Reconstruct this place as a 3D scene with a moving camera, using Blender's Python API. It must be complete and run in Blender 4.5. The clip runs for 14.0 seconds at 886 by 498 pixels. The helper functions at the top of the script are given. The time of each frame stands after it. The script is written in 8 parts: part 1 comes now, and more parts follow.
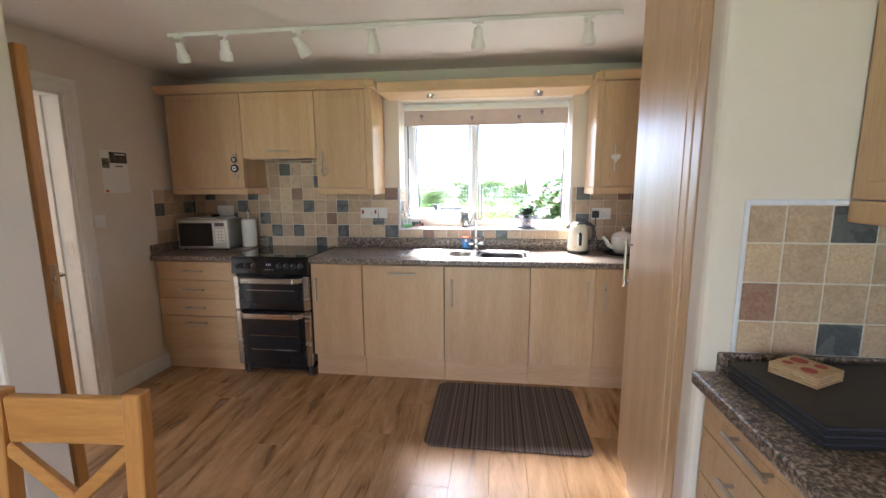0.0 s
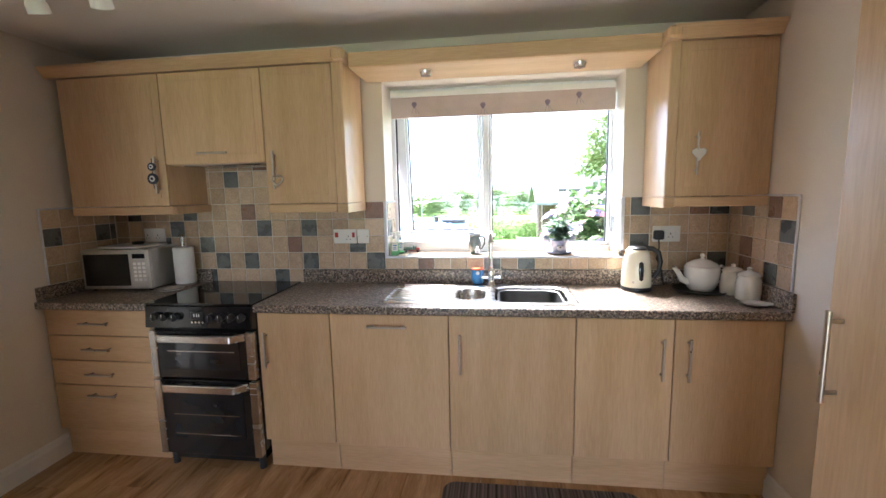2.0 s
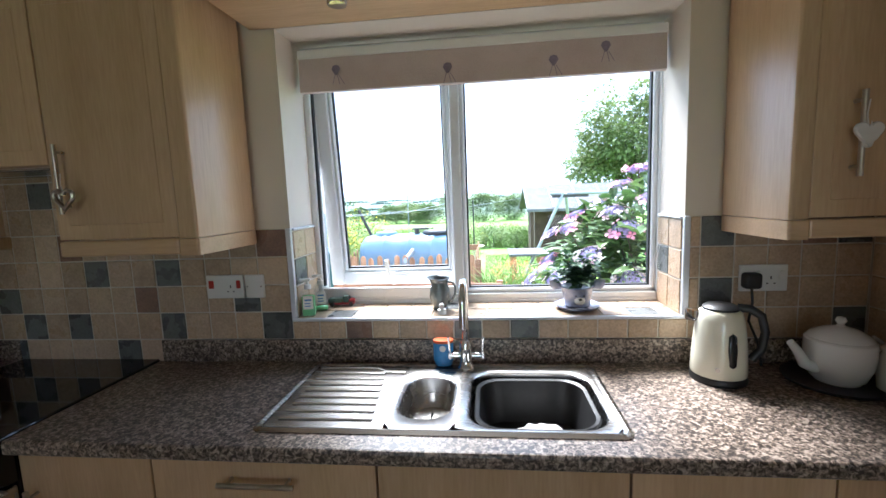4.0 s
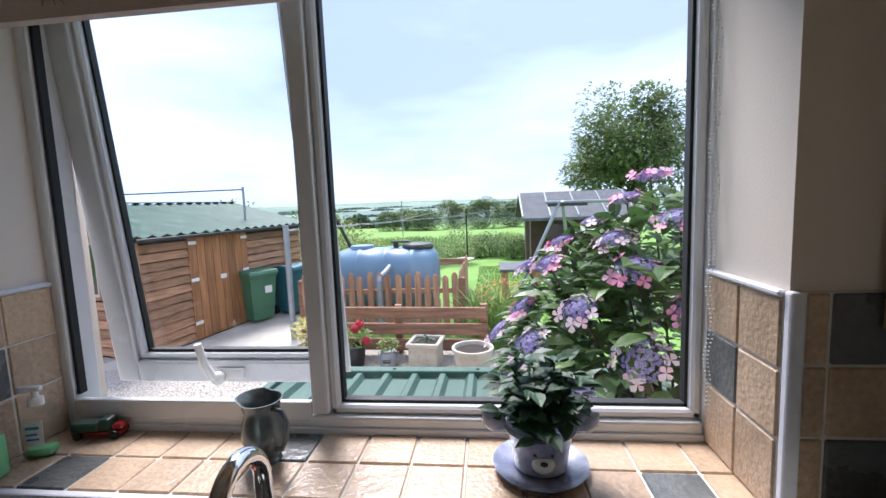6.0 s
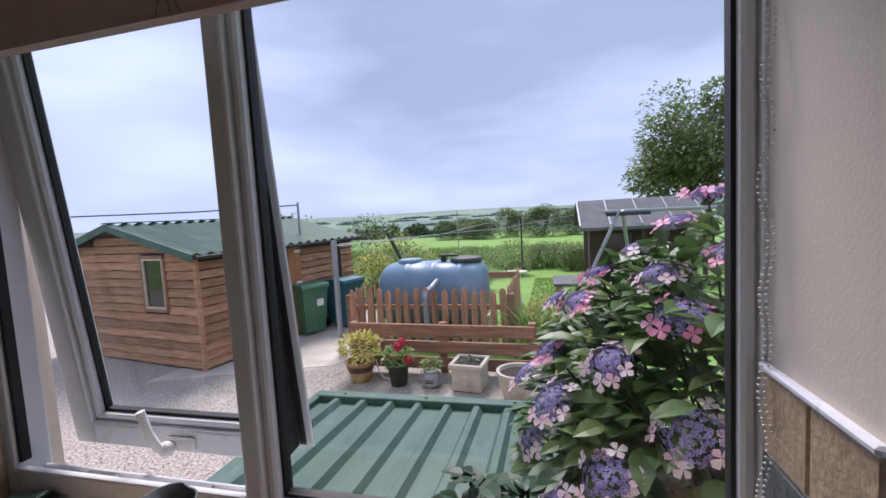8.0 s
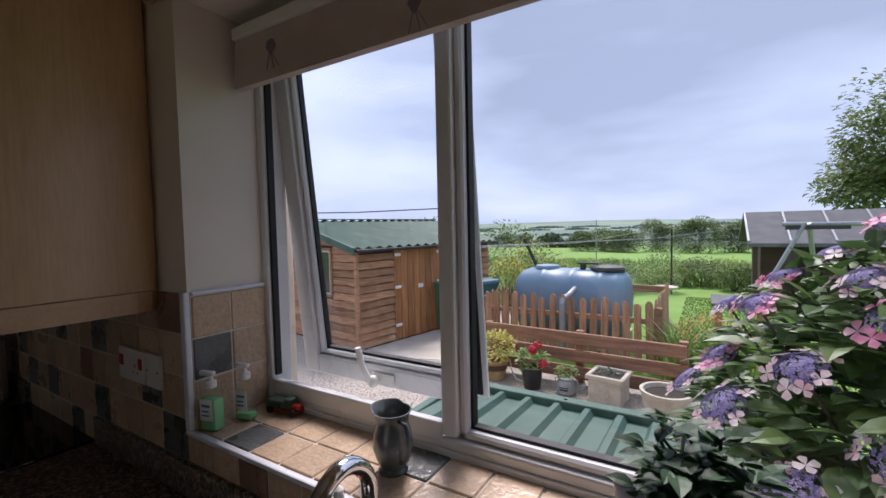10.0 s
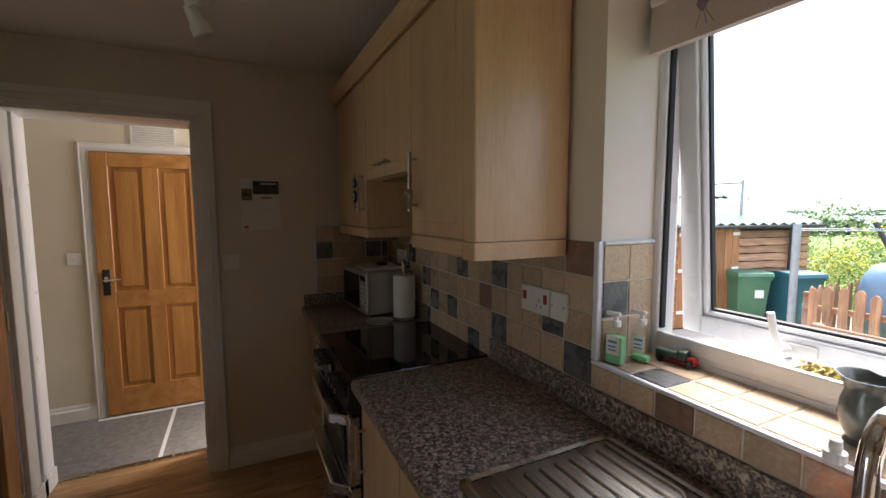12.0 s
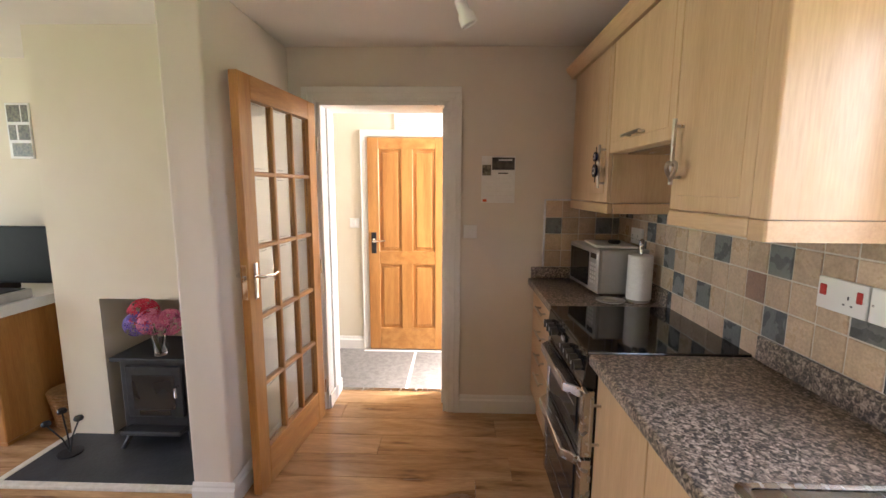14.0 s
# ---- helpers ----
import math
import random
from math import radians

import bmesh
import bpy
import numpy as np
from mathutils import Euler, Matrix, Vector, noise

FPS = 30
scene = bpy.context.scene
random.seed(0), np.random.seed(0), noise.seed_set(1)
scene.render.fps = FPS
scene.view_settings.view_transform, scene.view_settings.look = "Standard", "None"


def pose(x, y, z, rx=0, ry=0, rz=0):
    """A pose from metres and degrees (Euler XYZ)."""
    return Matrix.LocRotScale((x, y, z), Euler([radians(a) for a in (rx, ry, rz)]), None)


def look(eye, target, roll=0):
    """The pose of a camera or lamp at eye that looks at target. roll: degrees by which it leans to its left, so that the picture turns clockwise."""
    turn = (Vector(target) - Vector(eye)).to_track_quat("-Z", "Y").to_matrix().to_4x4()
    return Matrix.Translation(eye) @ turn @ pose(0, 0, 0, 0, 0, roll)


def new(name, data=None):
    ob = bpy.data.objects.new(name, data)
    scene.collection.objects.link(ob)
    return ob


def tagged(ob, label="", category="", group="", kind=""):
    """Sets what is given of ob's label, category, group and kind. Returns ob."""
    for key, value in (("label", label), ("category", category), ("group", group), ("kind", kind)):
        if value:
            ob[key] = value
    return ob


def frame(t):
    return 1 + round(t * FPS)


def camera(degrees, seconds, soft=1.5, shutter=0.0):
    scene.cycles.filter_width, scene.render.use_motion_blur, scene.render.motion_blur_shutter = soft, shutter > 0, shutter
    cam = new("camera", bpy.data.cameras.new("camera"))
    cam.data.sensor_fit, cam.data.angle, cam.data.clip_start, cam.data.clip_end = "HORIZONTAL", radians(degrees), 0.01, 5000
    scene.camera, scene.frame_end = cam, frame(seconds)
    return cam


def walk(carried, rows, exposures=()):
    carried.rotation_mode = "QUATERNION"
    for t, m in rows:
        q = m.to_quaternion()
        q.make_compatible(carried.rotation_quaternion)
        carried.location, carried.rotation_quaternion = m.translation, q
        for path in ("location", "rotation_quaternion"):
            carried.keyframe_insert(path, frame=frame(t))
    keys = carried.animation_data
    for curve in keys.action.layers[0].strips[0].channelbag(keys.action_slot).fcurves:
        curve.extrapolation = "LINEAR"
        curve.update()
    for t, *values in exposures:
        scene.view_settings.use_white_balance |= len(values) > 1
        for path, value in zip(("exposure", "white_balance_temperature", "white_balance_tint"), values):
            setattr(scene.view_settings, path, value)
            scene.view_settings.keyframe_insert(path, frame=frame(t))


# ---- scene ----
cam = camera(92.3, 14.0)
PATH = [
    (0, (-0.038, -0.031, 1.409), (-0.281, 1.93, 1.101), -0.3),
    (0.5, (-0.084, 0.209, 1.413), (-0.335, 2.168, 1.098), -0.4),
    (1, (-0.15, 0.454, 1.422), (-0.405, 2.414, 1.118), -0.9),
    (1.5, (-0.173, 0.691, 1.415), (-0.424, 2.653, 1.119), -1.2),
    (2, (-0.159, 0.921, 1.421), (-0.411, 2.887, 1.155), -1.2),
    (2.2, (-0.167, 1.01, 1.419), (-0.421, 2.976, 1.158), -1.0),
    (4.3, (-0.089, 2.127, 1.472), (-0.296, 4.103, 1.236), -2.3),
    (4.5, (-0.076, 2.23, 1.479), (-0.279, 4.206, 1.247), -2.3),
    (5, (-0.041, 2.459, 1.499), (-0.237, 4.437, 1.279), -2.8),
    (5.5, (0.047, 2.673, 1.498), (-0.15, 4.651, 1.278), -2.5),
    (6, (0.136, 2.834, 1.508), (-0.081, 4.811, 1.296), -2.2),
    (6.5, (0.17, 2.976, 1.543), (-0.086, 4.949, 1.333), -2.0),
    (7, (0.23, 3.044, 1.572), (-0.099, 5.007, 1.376), -2.1),
    (7.2, (0.248, 3.062, 1.576), (-0.109, 5.021, 1.39), -2.3),
    (9.3, (0.295, 3.047, 1.545), (-0.502, 4.879, 1.435), -2.9),
    (9.5, (0.275, 3.017, 1.529), (-0.583, 4.821, 1.427), -2.5),
    (10, (0.225, 2.913, 1.513), (-0.823, 4.614, 1.413), -1.2),
    (10.5, (0.165, 2.798, 1.497), (-1.105, 4.339, 1.387), -0.5),
    (11, (0.109, 2.692, 1.483), (-1.375, 4.026, 1.353), -0.5),
    (11.5, (0.068, 2.597, 1.467), (-1.612, 3.67, 1.313), -0.2),
    (12, (0.036, 2.556, 1.458), (-1.76, 3.417, 1.277), -0.2),
    (12.5, (0.018, 2.516, 1.451), (-1.858, 3.176, 1.238), -0.2),
    (13, (0.016, 2.481, 1.444), (-1.917, 2.936, 1.21), -0.1),
    (13.5, (0.018, 2.452, 1.436), (-1.95, 2.691, 1.175), 0.2),
    (14, (0.036, 2.416, 1.44), (-1.943, 2.357, 1.157), 0.3),
]
EXPOSURES = [(0, 3.03, 5450, 16), (2.2, 2.95, 5380, 14), (4.5, 1.33, 5150, 11), (5.0, 1.15, 5230, 13), (5.5, 0.7, 5350, 15), (6.0, 0.2, 5380, 18), (6.5, -0.15, 5480, 23), (7.2, -0.45, 5540, 25), (9.5, -0.5, 5640, 24), (10.5, -0.38, 5720, 22), (11.0, -0.2, 5600, 20), (11.5, 0.3, 5700, 19), (12.0, 1.2, 5850, 18), (12.5, 2.15, 5750, 16), (13.0, 2.85, 5700, 18), (14.0, 3.42, 5750, 18)]
walk(cam, [(t, look(eye, target, roll)) for t, eye, target, roll in PATH], EXPOSURES)

# ---- world and large lights ----
world = bpy.data.worlds.new("overcast_sky")
scene.world = world
world.use_nodes = True
wn, wl = world.node_tree.nodes, world.node_tree.links
wn.clear()
w_out, w_bg = wn.new("ShaderNodeOutputWorld"), wn.new("ShaderNodeBackground")
w_sky = wn.new("ShaderNodeTexSky")
w_sky.sky_type, w_sky.sun_disc = "NISHITA", False
w_sky.sun_elevation, w_sky.sun_rotation = radians(48), radians(20)
w_dim = wn.new("ShaderNodeVectorMath")
w_dim.operation = "SCALE"
w_dim.inputs["Scale"].default_value = 0.10
w_tc, w_map = wn.new("ShaderNodeTexCoord"), wn.new("ShaderNodeMapping")
w_map.inputs["Scale"].default_value = (1.0, 1.0, 3.6)
w_map.inputs["Location"].default_value = (1.35, 0.4, 0.2)
w_noise, w_ramp = wn.new("ShaderNodeTexNoise"), wn.new("ShaderNodeValToRGB")
w_noise.inputs["Scale"].default_value, w_noise.inputs["Detail"].default_value = 1.25, 4.0
w_noise.inputs["Roughness"].default_value = 0.5
w_ramp.color_ramp.elements[0].position, w_ramp.color_ramp.elements[0].color = 0.34, (0.43, 0.485, 0.575, 1)
w_ramp.color_ramp.elements[1].position, w_ramp.color_ramp.elements[1].color = 0.80, (1.02, 1.08, 1.20, 1)
w_mix = wn.new("ShaderNodeMixRGB")
w_mix.inputs[0].default_value = 0.94
wl.new(w_tc.outputs["Generated"], w_map.inputs["Vector"])
wl.new(w_map.outputs["Vector"], w_noise.inputs["Vector"])
wl.new(w_noise.outputs["Fac"], w_ramp.inputs["Fac"])
wl.new(w_sky.outputs["Color"], w_dim.inputs[0])
wl.new(w_dim.outputs["Vector"], w_mix.inputs[1])
wl.new(w_ramp.outputs["Color"], w_mix.inputs[2])
wl.new(w_mix.outputs["Color"], w_bg.inputs["Color"])
w_bg.inputs["Strength"].default_value = 1.6
wl.new(w_bg.outputs["Background"], w_out.inputs["Surface"])


def lamp(name, kind, m, energy, colour, size=None, size_y=None, angle=None):
    data = bpy.data.lights.new(name, kind)
    data.energy, data.color = energy, colour
    if kind == "AREA":
        data.shape, data.size, data.size_y = "RECTANGLE", size, size_y
    if kind == "SUN":
        data.angle = radians(angle)
    ob = new(name, data)
    ob.matrix_world = m
    return ob


lamp("sun", "SUN", look((0, 0, 20), (1.5, -4.2, 14)), 7.0, (1.0, 0.88, 0.72), angle=25)
# area lamps added in unseen openings: the part of the room behind, and the hall
lamp("fill_lamp_south", "AREA", look((-0.7, -3.55, 1.02), (-0.7, 0, 0.95)), 4.2, (1.0, 0.97, 0.93), 1.48, 2.0)
# brightens the hall from an opening that is never in view
lamp("fill_lamp_hall", "AREA", look((-3.35, 3.93, 1.5), (-3.35, 0, 1.2)), 12.5, (1.0, 0.95, 0.86), 0.6, 1.1)

# ---- materials ----


def material(name, c1, c2=None, scale=8.0, rough=0.5, metal=0.0, bump=0.0, stretch=(1, 1, 1), fine=90.0, fine_amt=0.25,
             rough_var=0.08, lo=0.35, hi=0.65, spec=0.5, coat=0.0, c3=None, random_shift=True, distortion=0.3, detail=6.0, bump_dist=0.01, alpha_random=0.0):
    m = bpy.data.materials.new(name)
    m.use_nodes = True
    n, l = m.node_tree.nodes, m.node_tree.links
    b = n["Principled BSDF"]
    b.inputs["Metallic"].default_value = metal
    b.inputs["Specular IOR Level"].default_value = spec
    b.inputs["Coat Weight"].default_value = coat
    b.inputs["Coat Roughness"].default_value = 0.12
    c2 = c2 or tuple(v * 0.86 for v in c1)
    geo, info = n.new("ShaderNodeNewGeometry"), n.new("ShaderNodeObjectInfo")
    shift, mp = n.new("ShaderNodeVectorMath"), n.new("ShaderNodeMapping")
    shift.operation = "MULTIPLY_ADD"
    l.new(info.outputs["Random"], shift.inputs[0])
    shift.inputs[1].default_value = (7.3, 11.1, 5.7) if random_shift else (0, 0, 0)
    l.new(geo.outputs["Position"], shift.inputs[2])
    l.new(shift.outputs[0], mp.inputs["Vector"])
    mp.inputs["Scale"].default_value = stretch
    big, small = n.new("ShaderNodeTexNoise"), n.new("ShaderNodeTexNoise")
    big.inputs["Scale"].default_value, big.inputs["Detail"].default_value, big.inputs["Distortion"].default_value = scale, detail, distortion
    small.inputs["Scale"].default_value, small.inputs["Detail"].default_value = fine, 3.0
    for t in (big, small):
        l.new(mp.outputs["Vector"], t.inputs["Vector"])
    ramp = n.new("ShaderNodeValToRGB")
    e = ramp.color_ramp.elements
    e[0].position, e[0].color = lo, (*c1, 1)
    e[1].position, e[1].color = hi, (*c2, 1)
    if c3:
        e3 = e.new(min(0.98, hi + 0.12))
        e3.color = (*c3, 1)
    l.new(big.outputs["Fac"], ramp.inputs["Fac"])
    mul = n.new("ShaderNodeMixRGB")
    mul.blend_type = "OVERLAY"
    mul.inputs[0].default_value = fine_amt
    l.new(ramp.outputs["Color"], mul.inputs[1])
    l.new(small.outputs["Fac"], mul.inputs[2])
    last = mul.outputs["Color"]
    if alpha_random:
        hsv, vr = n.new("ShaderNodeHueSaturation"), n.new("ShaderNodeMapRange")
        vr.inputs["To Min"].default_value, vr.inputs["To Max"].default_value = 1 - alpha_random, 1 + alpha_random
        l.new(info.outputs["Random"], vr.inputs["Value"])
        l.new(vr.outputs["Result"], hsv.inputs["Value"])
        l.new(last, hsv.inputs["Color"])
        last = hsv.outputs["Color"]
    l.new(last, b.inputs["Base Color"])
    rr = n.new("ShaderNodeMapRange")
    rr.inputs["To Min"].default_value, rr.inputs["To Max"].default_value = max(0.02, rough - rough_var), min(1, rough + rough_var)
    l.new(big.outputs["Fac"], rr.inputs["Value"])
    l.new(rr.outputs["Result"], b.inputs["Roughness"])
    if bump:
        add, bp = n.new("ShaderNodeMath"), n.new("ShaderNodeBump")
        l.new(small.outputs["Fac"], add.inputs[0])
        l.new(big.outputs["Fac"], add.inputs[1])
        bp.inputs["Strength"].default_value, bp.inputs["Distance"].default_value = bump, bump_dist
        l.new(add.outputs[0], bp.inputs["Height"])
        l.new(bp.outputs["Normal"], b.inputs["Normal"])
    return m


def glass_material(name, colour=(1, 1, 1), rough=0.0, ior=1.45):
    m = bpy.data.materials.new(name)
    m.use_nodes = True
    b = m.node_tree.nodes["Principled BSDF"]
    b.inputs["Base Color"].default_value = (*colour, 1)
    b.inputs["Roughness"].default_value = rough
    b.inputs["Transmission Weight"].default_value = 1.0
    b.inputs["IOR"].default_value = ior
    return m


def pane_material(name):
    m = bpy.data.materials.new(name)
    m.use_nodes = True
    n, l = m.node_tree.nodes, m.node_tree.links
    n.remove(n["Principled BSDF"])
    tr, gl, mx, lw, pw = n.new("ShaderNodeBsdfTransparent"), n.new("ShaderNodeBsdfGlossy"), n.new("ShaderNodeMixShader"), n.new("ShaderNodeLayerWeight"), n.new("ShaderNodeMath")
    tr.inputs["Color"].default_value = (0.97, 0.985, 0.98, 1)
    gl.inputs["Roughness"].default_value = 0.0
    lw.inputs["Blend"].default_value = 0.5
    pw.operation = "MULTIPLY_ADD"
    pw.inputs[1].default_value, pw.inputs[2].default_value = 0.12, 0.01
    l.new(lw.outputs["Facing"], pw.inputs[0])
    l.new(pw.outputs[0], mx.inputs[0])
    l.new(tr.outputs[0], mx.inputs[1])
    l.new(gl.outputs[0], mx.inputs[2])
    l.new(mx.outputs[0], n["Material Output"].inputs["Surface"])
    return m


M_WALL = material("warm_cream_paint", (0.73, 0.66, 0.57), (0.69, 0.625, 0.54), 3.0, 0.75, bump=0.05, fine=220, fine_amt=0.05, random_shift=False)
M_WALL_PALE = material("pale_cream_paint", (0.73, 0.67, 0.54), (0.70, 0.635, 0.50), 2.5, 0.7, bump=0.05, fine=200, fine_amt=0.05, random_shift=False)
M_CEIL = material("white_ceiling_paint", (0.83, 0.80, 0.75), (0.80, 0.77, 0.72), 2.0, 0.85, bump=0.08, fine=160, fine_amt=0.05, random_shift=False)
M_TRIM = material("white_gloss_paint", (0.80, 0.79, 0.75), (0.77, 0.75, 0.71), 6.0, 0.3, fine_amt=0.04)
M_UPVC = material("white_upvc", (0.78, 0.79, 0.80), (0.74, 0.75, 0.77), 5.0, 0.28, fine_amt=0.04)
M_MAPLE = material("light_maple_foil", (0.63, 0.435, 0.25), (0.555, 0.37, 0.2), 3.2, 0.34, bump=0.04, stretch=(3.5, 3.5, 0.32), fine=42, fine_amt=0.22, alpha_random=0.05)
M_MAPLE_H = material("light_maple_foil_level_grain", (0.63, 0.435, 0.25), (0.555, 0.37, 0.2), 3.2, 0.34, bump=0.04, stretch=(0.32, 3.5, 3.5), fine=42, fine_amt=0.22, alpha_random=0.05)
M_OAK = material("honey_oak", (0.50, 0.25, 0.07), (0.38, 0.165, 0.04), 4.0, 0.35, bump=0.05, stretch=(4, 4, 0.35), fine=40, fine_amt=0.25, alpha_random=0.04)
M_OAK_X = material("honey_oak_level_grain", (0.50, 0.25, 0.07), (0.38, 0.165, 0.04), 4.0, 0.35, bump=0.05, stretch=(0.4, 3, 4), fine=40, fine_amt=0.25, alpha_random=0.04)
M_FLOOR = material("oak_laminate", (0.52, 0.325, 0.165), (0.34, 0.195, 0.09), 3.0, 0.24, bump=0.05, stretch=(3.2, 0.5, 1), fine=34, fine_amt=0.28, c3=(0.12, 0.062, 0.03), lo=0.3, hi=0.62, alpha_random=0.12, distortion=1.6)
M_WORKTOP = material("mottled_stone_laminate", (0.045, 0.036, 0.03), (0.23, 0.18, 0.14), 95.0, 0.36, bump=0.05, fine=190, fine_amt=0.5, c3=(0.45, 0.37, 0.295), lo=0.39, hi=0.54, detail=2.0, distortion=0.8, random_shift=False)
M_STEEL = material("brushed_steel", (0.58, 0.57, 0.55), (0.5, 0.49, 0.47), 6, 0.26, 1.0, stretch=(0.3, 6, 6), fine=120, fine_amt=0.12)
M_CHROME = material("chrome", (0.82, 0.82, 0.82), (0.78, 0.78, 0.78), 4, 0.07, 1.0, fine_amt=0.02, rough_var=0.03)
M_NICKEL = material("satin_nickel", (0.55, 0.50, 0.43), (0.48, 0.43, 0.36), 20, 0.3, 1.0, fine_amt=0.1)
M_BLACK = material("black_enamel", (0.012, 0.012, 0.013), (0.016, 0.016, 0.016), 5, 0.14, fine_amt=0.05)
M_BLACK_GLASS = material("black_glass", (0.008, 0.008, 0.009), (0.010, 0.010, 0.011), 3, 0.05, fine_amt=0.0, rough_var=0.02)
M_PLASTIC_W = material("white_plastic", (0.80, 0.79, 0.76), (0.77, 0.76, 0.72), 8, 0.35, fine_amt=0.04)
M_PLASTIC_B = material("black_plastic", (0.018, 0.018, 0.018), (0.026, 0.026, 0.026), 30, 0.42, fine_amt=0.1)
M_RED = material("red_rocker", (0.45, 0.03, 0.02), None, 10, 0.35)
M_GROUT = material("pale_grout", (0.70, 0.66, 0.58), (0.60, 0.56, 0.48), 30, 0.85, bump=0.2, fine=300)
M_TRIMSTRIP = material("white_tile_trim", (0.74, 0.76, 0.82), (0.7, 0.72, 0.78), 6, 0.28)
TILE_TONES = [material("sand_tile", (0.53, 0.395, 0.265), (0.44, 0.32, 0.21), 16, 0.29, bump=0.22, fine=110, fine_amt=0.35, alpha_random=0.13),
              material("brown_tile", (0.28, 0.165, 0.115), (0.21, 0.125, 0.09), 14, 0.29, bump=0.22, fine=110, fine_amt=0.35, alpha_random=0.15),
              material("slate_tile", (0.10, 0.107, 0.105), (0.14, 0.145, 0.14), 12, 0.28, bump=0.25, fine=90, fine_amt=0.3, alpha_random=0.2),
              material("pale_tile", (0.60, 0.46, 0.32), (0.52, 0.385, 0.26), 16, 0.29, bump=0.22, fine=110, fine_amt=0.3, alpha_random=0.08)]
M_CREAM = material("cream_enamel", (0.80, 0.77, 0.62), (0.77, 0.735, 0.585), 5, 0.2, fine_amt=0.03, coat=0.3)
M_CERAMIC = material("white_glazed_ceramic", (0.80, 0.79, 0.76), (0.77, 0.755, 0.72), 8, 0.16, fine_amt=0.04, coat=0.4)
M_PEWTER = material("pewter_glazed_jug", (0.11, 0.13, 0.13), (0.17, 0.19, 0.185), 14, 0.25, 0.35, fine_amt=0.2)
M_PAPER = material("white_paper", (0.82, 0.81, 0.78), (0.78, 0.77, 0.74), 40, 0.9, bump=0.25, fine=140, fine_amt=0.08)
M_GLASS, M_PANE = glass_material("clear_glass"), pane_material("window_glass")
M_GREEN_SOAP = glass_material("green_soap", (0.25, 0.85, 0.30), 0.05, 1.35)
M_CLEAR_PLASTIC = glass_material("clear_plastic", (0.93, 0.97, 0.99), 0.04, 1.4)
M_BLUE_LABEL = material("blue_label", (0.05, 0.24, 0.55), (0.04, 0.18, 0.45), 20, 0.35)
M_ORANGE = material("orange_label", (0.75, 0.12, 0.02), None, 10, 0.4)


